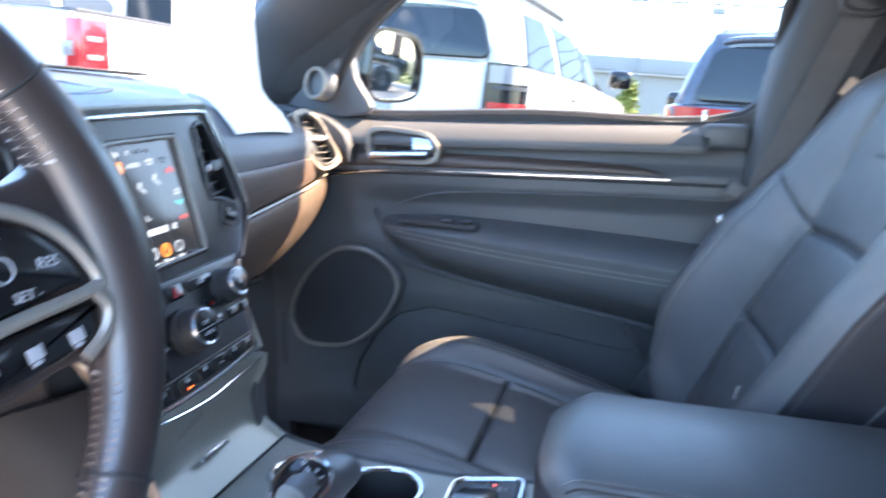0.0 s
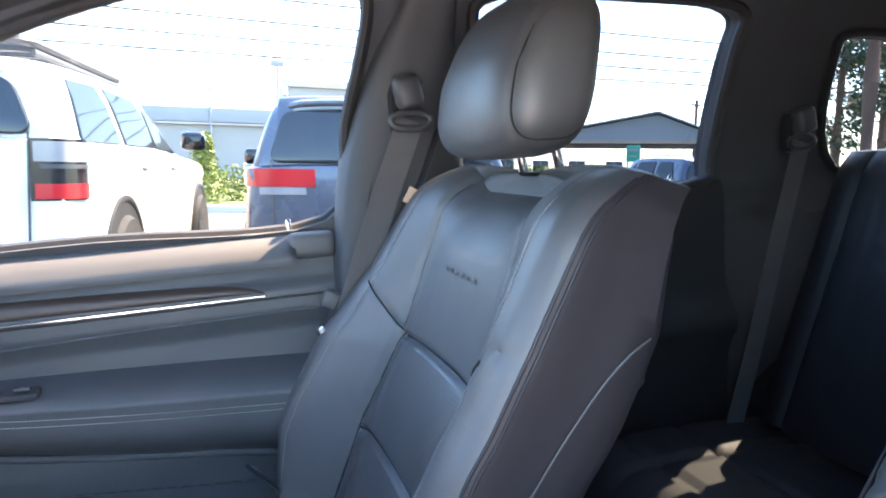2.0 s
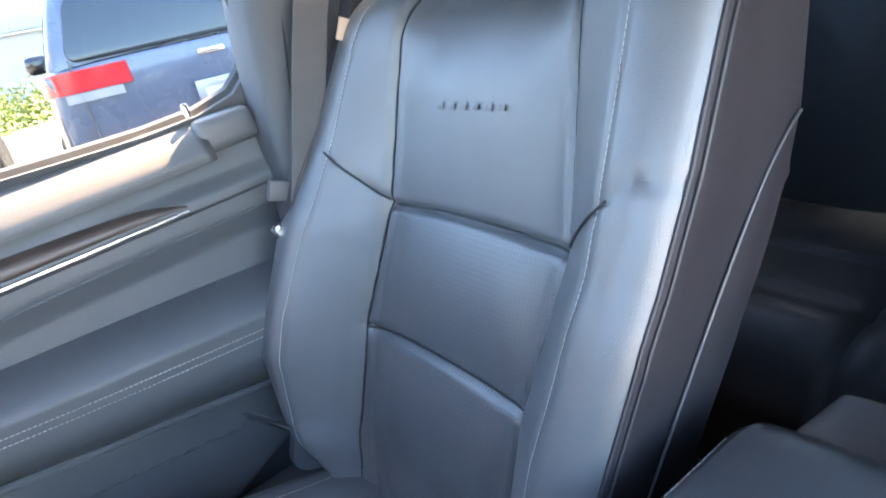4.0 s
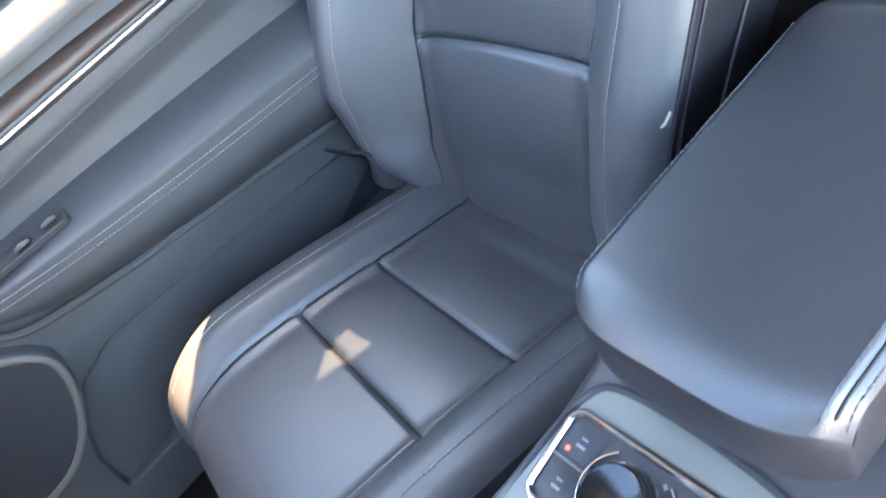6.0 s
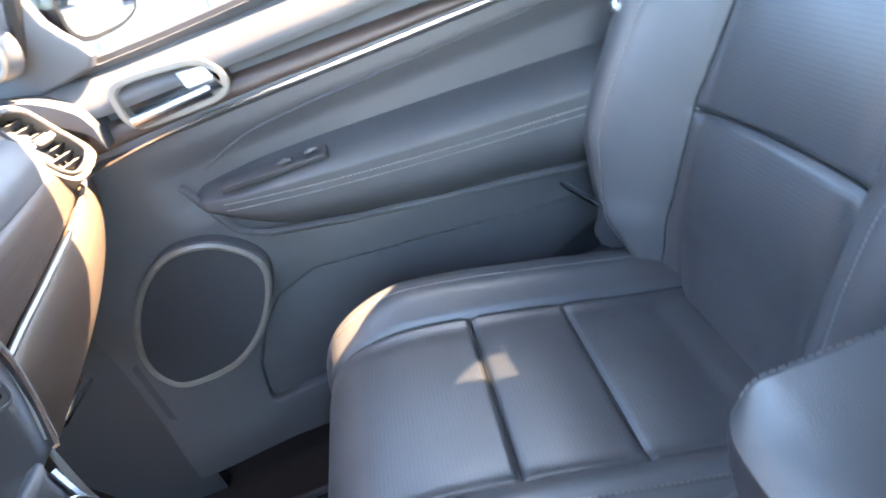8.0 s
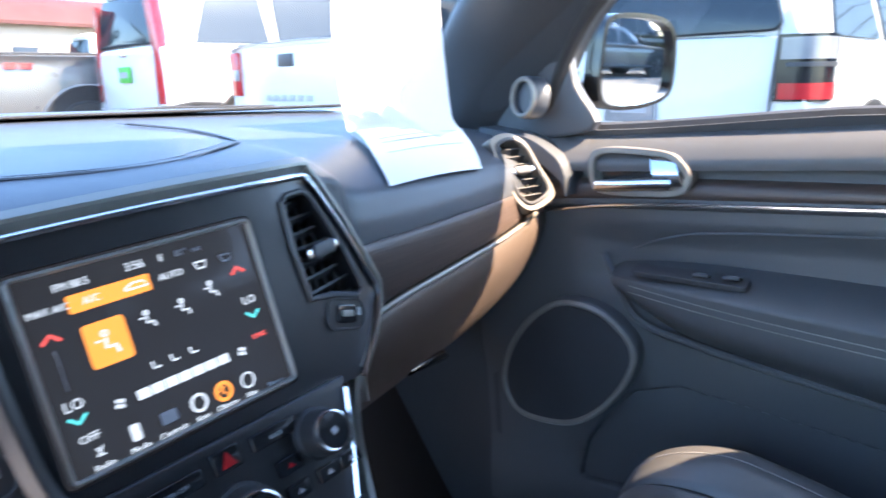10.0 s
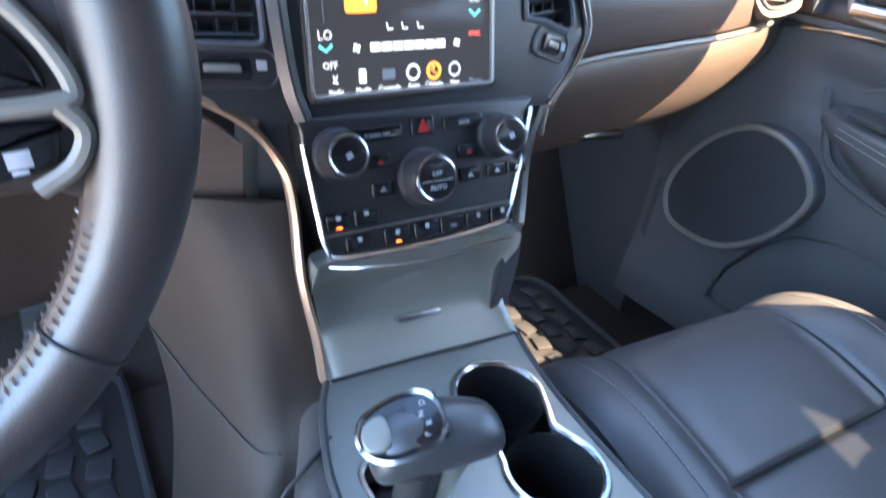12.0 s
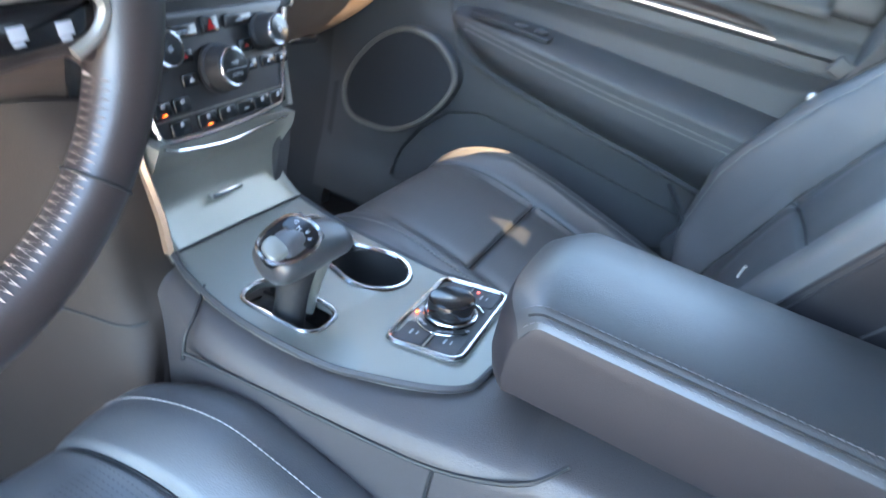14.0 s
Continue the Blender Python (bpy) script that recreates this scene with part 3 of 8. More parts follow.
# ---- front passenger door trim ----
def door_x(y, z):
    """Depth of the door's inner skin."""
    x = 0.752
    x += 0.020 * step(1.06, 1.15, z)                      # leans out to the sill
    x += 0.017 * step(1.030, 0.982, z) * step(0.895, 0.94, z) * step(0.99, 0.89, y)  # scooped insert
    x -= 0.012 * step(1.046, 1.052, z) * step(1.085, 1.06, z)   # proud accent band
    x += 0.010 * step(0.80, 0.72, z)
    top = float(np.interp(y, [0.2, 0.5, 0.70, 0.80, 0.88, 0.93, 0.965, 0.985], [0.69, 0.725, 0.752, 0.764, 0.738, 0.69, 0.63, 0.54]))
    fall = float(np.interp(y, [0.2, 0.80, 0.84, 0.90, 0.94, 0.985], [1.0, 1.0, 0.9, 0.72, 0.50, 0.38]))   # the front edge runs steeply down
    pk = step(0.0, 0.020, (top - z) * fall) * step(0.545, 0.572, z)
    x += 0.072 * pk
    x -= 0.010 * step(0.60, 0.50, z) * (1 - pk)
    x -= 0.02 * step(0.95, 1.15, y) * step(1.0, 0.8, z)
    return x


door = thing("front_passenger_door", "black car door trim with chrome strip, padded armrest and speaker", "car door")
ys = [0.20 + 0.0035 * i for i in range(277)]
zs = [0.46 + 0.00325 * i for i in range(211)]
part("panel", field(lambda y, z: (door_x(y, z), y, z), ys, zs, (0.03, 0, 0)), DOORSKIN, door)
sill = [(0.732, 1.106), (0.7305, 1.117), (0.736, 1.128), (0.748, 1.143), (0.765, 1.156), (0.785, 1.164), (0.806, 1.167), (0.80, 1.11)]
sy = [0.285, 0.30, 0.6, 0.9, 0.97, 1.05, 1.12]
part("sill", loft([[(x - 0.012 * step(0.9, 1.1, y), y, z + 0.010 * step(0.9, 1.12, y)) for x, z in sill] for y in sy], 4, 3), DOORSKIN, door, "window sill shelf of black plastic")
part("sill_end", nbox((0.768, 0.245, 1.136), (0.056, 0.085, 0.048), 0.014, seg=4), DOORSKIN, door)
part("lock_pin", lathe([(0.005, 0), (0.005, 0.016), (0.0035, 0.019), (0, 0.019)], Matrix.Translation((0.765, 0.282, 1.165)), 12), CHROME, door, "small lock pin")
# accent band and chrome strip
trim_line = smooth([(0.730, 1.03, 1.038), (0.732, 0.95, 1.0490), (0.733, 0.83, 1.0560), (0.735, 0.58, 1.0565), (0.736, 0.335, 1.0565)], 8)
part("chrome_strip", sweep(trim_line, flat(0.004, 0.0045)), CHROME, door, "thin chrome strip")
band = []
for y, h in ((1.03, 0.034), (0.97, 0.036), (0.85, 0.034), (0.7, 0.030), (0.55, 0.026), (0.42, 0.020), (0.36, 0.012), (0.335, 0.003)):
    z0 = 1.0600 - 0.06 * max(0.0, y - 0.93)
    band.append([(0.744, y, z0), (0.7365, y, z0 + h * 0.25), (0.7385, y, z0 + h * 0.7), (0.750, y, z0 + h)])
part("accent_band", loft(band, 5, 4, (0.012, 0, 0)), VENEER, door, "dark brown wood-look accent band")
# inner handle
HB = basis((0.727, 0.852, 1.108), (0, -1, 0.0), (0, -0.02, 1))
hb_out = smooth([(-0.081, 0.004), (-0.075, 0.028), (-0.045, 0.035), (0.040, 0.026), (0.068, 0.010), (0.080, -0.014), (0.064, -0.036), (0.015, -0.039), (-0.060, -0.035), (-0.078, -0.020)], 5, True)
hb_in = [(p[0] * 0.86, p[1] * 0.74) for p in hb_out]
hand = part("handle_bezel", plate([tuple(p) for p in hb_out], [[tuple(p) for p in hb_in]], HB, 0.022), RINGS, door, "satin silver handle bezel")
part("bezel_edge", sweep(loop3([(p[0] * 0.93, p[1] * 0.89) for p in hb_out], HB, 0.0), flat(0.010, 0.006), True, up=(1, 0, 0)), RINGS, hand)
part("recess", slab(hb_in, HB @ Matrix.Translation((0, 0, -0.020)), 0.004), GLOSS, hand)
part("lever", loft([[(0.729 - d, y, z + k) for d, k in ((0, -0.011), (0.010, -0.012), (0.014, -0.002), (0.009, 0.006), (-0.004, 0.007))] for y, z in ((0.918, 1.088), (0.88, 1.0885), (0.84, 1.090), (0.80, 1.091))], 4, 4, (0.01, 0, 0)), CHROME, hand, "chrome pull lever")
part("lever_root", loft([[(0.731 - d, y + 0.35 * (z - 1.10), z) for d, z in ((0, 1.080), (0.011, 1.087), (0.012, 1.106), (0, 1.126))] for y in (0.826, 0.808, 0.788)], 4, 4, (0.01, 0, 0)), CHROME, hand)
# padded armrest
arm = []
for y, zt, zb, out in ((0.905, 0.945, 0.930, 0.005), (0.885, 0.952, 0.912, 0.03), (0.80, 0.957, 0.860, 0.050), (0.70, 0.955, 0.836, 0.062), (0.55, 0.947, 0.806, 0.068), (0.40, 0.938, 0.785, 0.070), (0.22, 0.925, 0.752, 0.070)):
    h = zt - zb
    arm.append([(0.800, y, zt + 0.010), (0.760, y, zt + 0.004), (0.752 - out, y, zt - 0.015 * h / 0.1), (0.745 - out, y, zt - 0.30 * h), (0.742 - out * 0.85, y, zb + 0.35 * h), (0.748 - out * 0.3, y, zb + 0.05 * h), (0.765, y, zb - 0.006)])
pad = part("armrest", loft(arm, 7, 5, (0.012, 0, 0)), DOORSKIN, door, "padded black armrest with stitched edge")
st = [(0.7425 - o, y, zt - f * (zt - zb)) for y, zt, zb, o in ((0.86, 0.953, 0.893, 0.036), (0.80, 0.957, 0.868, 0.050), (0.70, 0.955, 0.838, 0.062), (0.55, 0.947, 0.806, 0.068), (0.40, 0.938, 0.782, 0.070), (0.24, 0.926, 0.764, 0.070)) for f in (0.32,)]
part("stitching", stitches(smooth(st, 10)), THREAD, pad, "grey thread seam")
part("stitching", stitches([(p[0] - 0.001, p[1], p[2] - 0.010) for p in smooth(st, 10)]), THREAD, pad, "grey thread seam")
part("lower_crease", sweep(smooth([(0.750, 0.920, 0.972), (0.738, 0.896, 0.930), (0.733, 0.858, 0.872), (0.733, 0.76, 0.843), (0.733, 0.62, 0.817), (0.733, 0.44, 0.789), (0.733, 0.22, 0.748)], 8), flat(0.012, 0.008, 0.5), up=(1, 0, 0)), DOORSKIN, door)
# switches
sw = part("switch_plate", slab(rrect(0.165, 0.030, 0.006), basis((0.713, 0.772, 0.9595), (0, -1, -0.05), (0.97, 0, 0.25)), 0.008, 0.001), HARD, door, "black switch plate")
for dy in (0.0, 0.042):
    part("switch", nbox((0.709, 0.752 - dy, 0.9605), (0.015, 0.022, 0.006), 0.002, pose(0, 0, 0, 0, 15, 0)), HARD, sw)
    part("mark", nbox((0.7065, 0.752 - dy, 0.9643), (0.004, 0.009, 0.0006), 0, pose(0, 0, 0, 0, 15, 0)), UIMARK, sw)
# speaker
spk = smooth([(1.112, 0.735), (1.104, 0.690), (1.072, 0.664), (0.990, 0.667), (0.930, 0.700), (0.885, 0.752), (0.862, 0.806), (0.875, 0.844), (0.915, 0.876), (0.962, 0.887), (1.004, 0.880), (1.052, 0.846), (1.092, 0.792)], 5, True)
SM = basis((0.722, 0, 0), (0, -1, 0), (0, 0, 1))
sp_out = [(-p[0], p[1]) for p in spk]
part("speaker_ring", sweep(loop3(sp_out, SM), flat(0.011, 0.008, 0.5), True, up=(1, 0, 0)), RINGS, door, "satin silver speaker ring")
part("speaker_grille", slab([(q[0] * 0.985 - 0.0148, q[1] * 0.985 + 0.0118) for q in sp_out], SM @ Matrix.Translation((0, 0, -0.001)), 0.02), MESHCLOTH, door, "black speaker mesh")
part("speaker_pod", slab([(1.06 * (q[0] + 0.974) - 0.974, 1.06 * (q[1] - 0.775) + 0.775) for q in sp_out], SM @ Matrix.Translation((0, 0, -0.003)), 0.04, 0.008), DOORSKIN, door)
# bottle ring in the map pocket
part("bottle_ring", sweep([Vector((0.8285, 0.812 + 0.030 * math.cos(a), 0.716 + 0.030 * math.sin(a))) for a in np.linspace(0, 6.283, 33)[:-1]], disc(0.0022, 6), True, up=(1, 0, 0)), HARD, door, "faint bottle holder ring")

# ---- outside mirror ----
om = thing("wing_mirror", "black-housed outside mirror showing the lot behind", "wing mirror")
MM = basis((1.015, 0.98, 1.275), (0.957, -0.29, 0.0), (0.03, -0.13, 1)) @ Matrix.Diagonal((0.86, 0.86, 1, 1))
mo = smooth([(-0.105, -0.070), (-0.110, 0.03), (-0.095, 0.088), (-0.02, 0.098), (0.07, 0.088), (0.108, 0.05), (0.112, -0.03), (0.09, -0.068), (0.0, -0.085)], 5, True)
part("mirror_glass", slab(mo, MM, 0.004), MIRRORGLASS, om, "mirror glass")
part("housing", plate([(1.09 * p[0], 1.10 * p[1]) for p in mo], [[tuple(p) for p in mo]], MM @ Matrix.Translation((0, 0, 0.012)), 0.03), GLOSS, om, "gloss black mirror rim")
part("shell", slab([(1.09 * p[0], 1.10 * p[1]) for p in mo][::-1], MM @ Matrix.Translation((0, 0, -0.026)) @ pose(0, 0, 0, 180, 0, 0) @ Matrix.Diagonal((1, -1, 1, 1)), -0.0001 + 0.02, 0.0), GLOSS, om)
part("foot", loft([[(0.80, y, z) for y, z in ((1.00, 1.17), (1.0, 1.235), (1.10, 1.235), (1.10, 1.17))], [(0.87, y, z) for y, z in ((1.02, 1.18), (1.02, 1.25), (1.10, 1.25), (1.10, 1.18))], [(0.93, y, z) for y, z in ((1.05, 1.19), (1.05, 1.27), (1.12, 1.27), (1.12, 1.19))]], 3, 3, (0.0, 0.02, -0.004)), GLOSS, om)


# ---- seats ----
CREASE = Vector((0, 0.272, 0.612))
UP = Vector((0, -math.sin(radians(19)), math.cos(radians(19))))
FWD = Vector((0, math.cos(radians(19)), math.sin(radians(19))))
CPATH = smooth([(0.18, 0.585), (0.276, 0.620), (0.37, 0.646), (0.46, 0.673), (0.586, 0.708), (0.69, 0.728), (0.755, 0.726), (0.792, 0.700), (0.806, 0.650), (0.80, 0.585)], 14)


def seat_at(u, v):
    """The cushion's skin: u is metres across, v runs from the crease over the front edge."""
    k = v * (len(CPATH) - 1)
    i = min(int(k), len(CPATH) - 2)
    p = CPATH[i] + (CPATH[i + 1] - CPATH[i]) * (k - i)
    t = CPATH[min(i + 2, len(CPATH) - 1)] - CPATH[max(i - 1, 0)]
    t = t / np.linalg.norm(t)
    n = np.array([-t[1], t[0]])
    a = abs(u)
    y = p[0]
    front = float(step(0.66, 0.80, y))
    h = 0.034 * float(step(0.125, 0.195, a)) * (1 - 0.75 * front)
    e = max(0.0, a - 0.222)
    h -= 16.0 * e * e + 0.6 * e * float(a > 0.25)
    # seams: along the bolsters and across the middle
    h -= 0.0060 * gauss(a - 0.150, 0.0040)
    if a < 0.152:
        rim = float(step(0.150, 0.10, a))
        for ysm in (0.460, 0.586):
            h -= 0.0046 * gauss(y - ysm, 0.0038) * (p[1] > 0.6)
        seg = abs(math.sin(math.pi * (y - 0.335) / 0.1255)) if 0.335 < y < 0.586 else 0.7
        h += 0.0045 * rim * seg
    return Vector((u * (1 - 0.05 * front), p[0] + n[0] * h, p[1] + n[1] * h))


def back_section(v):
    """The backrest cut across at v metres up: points of (across, ahead) for the inboard side, the front and the outboard side."""
    V = [0, 0.06, 0.12, 0.20, 0.36, 0.50, 0.62, 0.67, 0.70]
    w_in = float(np.interp(v, V, [0.205, 0.228, 0.242, 0.252, 0.274, 0.287, 0.288, 0.282, 0.266]))
    w_out = float(np.interp(v, V, [0.225, 0.272, 0.304, 0.322, 0.318, 0.292, 0.274, 0.262, 0.246]))
    s_in = float(np.interp(v, [0, 0.1, 0.26, 0.42, 0.70], [0.112, 0.112, 0.124, 0.157, 0.140]))
    s_out = float(np.interp(v, [0, 0.1, 0.26, 0.42, 0.70], [0.180, 0.190, 0.184, 0.157, 0.138]))
    b_in = float(np.interp(v, [0, 0.08, 0.2, 0.38, 0.5, 0.62, 0.70], [0.030, 0.050, 0.062, 0.060, 0.046, 0.028, 0.014]))
    b_out = float(np.interp(v, [0, 0.08, 0.2, 0.38, 0.5, 0.62, 0.70], [0.030, 0.082, 0.112, 0.094, 0.055, 0.028, 0.012]))
    base = float(np.interp(v, [0, 0.1, 0.26, 0.42, 0.70], [0.020, 0.030, 0.024, 0.006, 0.0]))
    roll = -0.050 * max(0.0, (v - 0.61) / 0.09) ** 2.4 + base
    r = 0.034
    n = 120
    pts = []
    for i in range(n + 1):
        s = -(w_in - r) + (w_in + w_out - 2 * r) * i / n
        a = abs(s)
        seam, w, bol = (s_out, w_out, b_out) if s > 0 else (s_in, w_in, b_in)
        d = bol * float(step(seam - 0.025, w - 0.045, a)) + roll
        d -= 0.0085 * gauss(a - seam, 0.0050)
        if a < seam:
            for vs_ in (0.262, 0.425):
                d -= 0.0090 * gauss(v - vs_ + 0.006 * (a / 0.15) ** 2, 0.0055)
            d += 0.010 * float(step(seam, seam * 0.6, a)) * abs(math.sin(math.pi * (v - 0.425) / 0.163)) * (v < 0.425)
            d -= 0.012 * gauss(v - 0.64, 0.05) * float(step(seam, seam * 0.5, a))
        else:
            vn = 0.425 + (a - seam) / 0.075 * 0.055
            d -= 0.004 * gauss(v - vn, 0.0045)
        d -= 0.0022 * gauss(a - (seam + w - 0.02) / 2 - 0.012, 0.0030)
        pts.append((s, d))
    thick = float(np.interp(v, [0, 0.1, 0.45, 0.55, 0.64, 0.7], [0.10, 0.16, 0.170, 0.164, 0.132, 0.085]))

    def flank(sg, w, d0):
        out = [(sg * (w - r + r * math.sin(b)), d0 - r + r * math.cos(b)) for b in np.linspace(0.15, 1.57, 7)]
        out += [(sg * (w - 0.004), d0 - r - k * (thick - r) / 5) for k in (1, 2, 3, 4)]
        out += [(sg * (w - 0.02), d0 - thick + 0.005), (sg * (w - 0.05), d0 - thick - 0.012)]
        return out + [(sg * (w - 0.05) * k, d0 - thick - 0.016) for k in (0.6, 0.2)]

    return flank(-1, w_in, pts[0][1])[::-1], pts, flank(1, w_out, pts[-1][1])


HEAD_SEAM = 0.128


def head_y(y, z, groove):
    """Depth of the headrest's skin: its chin juts forward and its crown leans back."""
    front = 0.078 - 0.030 * max(0.0, z) - 0.006 * max(0.0, -z - 0.5)
    return -0.008 + y * ((front if y > 0 else 0.066) - groove) - 0.022 * z


def seat(cx, label, group):
    st_ = thing("car_seat", label, "car seat", group, at=CAR @ Matrix.Translation((cx, 0, 0)))
    us = sorted(set(np.round(np.concatenate([np.linspace(-0.272, 0.272, 96), np.linspace(0.138, 0.162, 13), np.linspace(-0.162, -0.138, 13)]), 4)))
    vs = sorted(set(np.round(np.concatenate([np.linspace(0, 1, 96), np.linspace(0.315, 0.350, 10), np.linspace(0.425, 0.46, 10)]), 4)))
    cu = part("cushion", field(seat_at, us, vs, (0, 0, -0.10)), HIDE, st_, "black leather cushion with sewn panels")
    cu.data.materials.append(PERF_SEAT)
    for f in cu.data.polygons:
        if abs(f.center.x) < 0.147 and 0.30 < f.center.y < 0.74 and f.normal.z > 0.6:
            f.material_index = 1
    vlines = np.linspace(0.06, 0.86, 60)
    for sg in (1, -1):
        part("stitching", stitches([seat_at(sg * 0.205, v) for v in vlines], lift=(0, 0, 0.0008), size=0.0014), THREAD, cu, "grey thread seam")
    # backrest: front hide, then the side and rear shell
    front, shell = [], []
    vv = sorted(set(np.round(np.concatenate([np.linspace(0, 0.70, 84), np.linspace(0.25, 0.275, 9), np.linspace(0.41, 0.44, 9), [0.70]]), 4)))
    secs = [(v, back_section(v)) for v in vv]
    # the middle of the top edge dips between the shoulders
    pos = lambda v, q: CREASE + Vector((q[0], 0, 0)) + UP * (v - 0.034 * float(step(0.56, 0.70, v)) * float(step(0.17, 0.10, abs(q[0])))) + FWD * q[1]
    fr = [[pos(v, q) for q in s[0][-5:] + s[1] + s[2][:5]] for v, s in secs]
    sh_r = [[pos(v, q) for q in s[2][4:] + [(0.0, s[2][-1][1])]] for v, s in secs]
    sh_l = [[pos(v, q) for q in [(0.0, s[0][0][1])] + s[0][:-4]] for v, s in secs]
    def skin(rows_, cap=False):
        bm = field(lambda i, j: rows_[i][j], range(len(rows_)), range(len(rows_[0])))
        return bm
    bk = part("backrest", skin(fr), HIDE, st_, "black leather backrest with sewn panels")
    bk.data.materials.append(PERF_BACK)
    for f in bk.data.polygons:
        v_ = (f.center - CREASE).dot(UP)
        lim_in = float(np.interp(v_, [0, 0.1, 0.26, 0.42, 0.70], [0.112, 0.112, 0.124, 0.157, 0.140])) - 0.004
        lim_out = float(np.interp(v_, [0, 0.1, 0.26, 0.42, 0.70], [0.180, 0.190, 0.184, 0.157, 0.138])) - 0.004
        if -lim_in < f.center.x < lim_out and 0.03 < v_ < 0.42:
            f.material_index = 1
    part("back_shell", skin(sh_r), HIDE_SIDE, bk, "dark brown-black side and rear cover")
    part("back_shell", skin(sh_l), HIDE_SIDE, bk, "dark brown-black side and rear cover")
    topv, tops = secs[-1]
    cap = bmesh.new()
    ring_ = [pos(topv, q) for q in tops[0] + tops[1] + tops[2]]
    c0 = sum(ring_, Vector()) / len(ring_)
    loops = [[cap.verts.new(c0 + (p - c0) * k + UP * (0.014 * math.sqrt(max(0, 1 - k * k)))) for p in ring_] for k in (1, 0.94, 0.8, 0.55, 0.25)]
    for a, b in zip(loops, loops[1:]):
        for i in range(len(a)):
            cap.faces.new((a[i], a[(i + 1) % len(a)], b[(i + 1) % len(a)], b[i]))
    cap.faces.new(loops[-1])
    part("top_cover", cap, HIDE, bk)
    for sg in (1, -1):
        edge = lambda sec_, k: sec_[2][k] if sg > 0 else sec_[0][-1 - k]
        for off in (4, 5):
            ln = [pos(v, (edge(sec_, off)[0] + sg * 0.001, edge(sec_, off)[1])) for v, sec_ in secs[4:-1:2]]
            part("piping", sweep(ln, disc(0.0019, 6)), HIDE_SIDE, bk, "sewn piping")
        seam_ = []
        for v in np.linspace(0.04, 0.66, 40):
            sec_ = back_section(v)
            mid = sec_[1]
            lim = abs(mid[-1][0] if sg > 0 else mid[0][0])
            sm_ = float(np.interp(v, [0, 0.26, 0.42, 0.7], [0.185, 0.184, 0.157, 0.138] if sg > 0 else [0.112, 0.124, 0.157, 0.140]))
            a_ = sg * ((sm_ + lim + 0.014) / 2 + 0.012)
            seam_.append(pos(v, (a_, float(np.interp(a_, [q[0] for q in mid], [q[1] for q in mid])) + 0.0010)))
        part("stitching", stitches(seam_, size=0.0011), THREAD, bk, "grey thread seam")
        crv = []
        for v, dd in ((0.545, 0.050), (0.52, 0.032), (0.47, 0.014), (0.36, 0.002), (0.2, -0.006), (0.02, -0.008)):
            q = edge(back_section(v), 8)
            crv.append(pos(v, (q[0] + sg * 0.002, q[1] - dd)))
        part("side_seam", sweep(smooth(crv, 6), disc(0.0014, 6)), CONSOLE, bk, "side panel seam")
    # seam threads drawn into the grooves
    def on_back(v, s_, lift=0.0006):
        mid = back_section(v)[1]
        return pos(v, (s_, float(np.interp(s_, [q[0] for q in mid], [q[1] for q in mid])) + lift))
    def edge_seam(v, sg):
        return sg * float(np.interp(v, [0, 0.1, 0.26, 0.42, 0.70], [0.180, 0.190, 0.184, 0.157, 0.138] if sg > 0 else [0.112, 0.112, 0.124, 0.157, 0.140]))
    for sg in (1, -1):
        part("seam", sweep([on_back(v, edge_seam(v, sg)) for v in np.linspace(0.01, 0.685, 60)], disc(0.0016, 6)), SEAM, bk, "dark sewn seam")
        ln = []
        for k in np.linspace(0, 1, 10):
            a_ = abs(edge_seam(0.425, sg)) + 0.075 * k
            ln.append(on_back(0.425 + 0.055 * k, sg * min(a_, abs(back_section(0.425 + 0.055 * k)[1][-1 if sg > 0 else 0][0])), 0.0030 + 0.0010 * k))
        part("seam", sweep(ln, disc(0.0013, 6)), SEAM, bk, "dark sewn seam")
    for vs_ in (0.262, 0.425):
        e0, e1 = edge_seam(vs_, -1), edge_seam(vs_, 1)
        part("seam", sweep([on_back(vs_ - 0.006 * (s_ / 0.15) ** 2, s_) for s_ in np.linspace(e0, e1, 30)], disc(0.0016, 6)), SEAM, bk, "dark sewn seam")
    for sg in (1, -1):
        part("seam", sweep([seat_at(sg * 0.150, v) + Vector((0, 0, 0.0004)) for v in np.linspace(0.04, 0.97, 70)], disc(0.0015, 6)), SEAM, cu, "dark sewn seam")
    for ysm in (0.460, 0.586):
        ln = []
        for u in np.linspace(-0.146, 0.146, 30):
            yy = ysm
            vk = min(np.linspace(0.2, 0.6, 1200), key=lambda q: abs(CPATH[int(q * (len(CPATH) - 1))][0] - yy))
            ln.append(seat_at(u, float(vk)) + Vector((0, 0, 0.0004)))
        part("seam", sweep(ln, disc(0.0015, 6)), SEAM, cu, "dark sewn seam")
    # base and slides
    part("base", loft([[(x, y, z) for x, z in ((-0.235, 0.47), (-0.255, 0.60), (0.255, 0.60), (0.235, 0.47))] for y in (0.16, 0.3, 0.5, 0.70, 0.76)], 2, 3, (0, 0, -0.02)), HARD, st_)
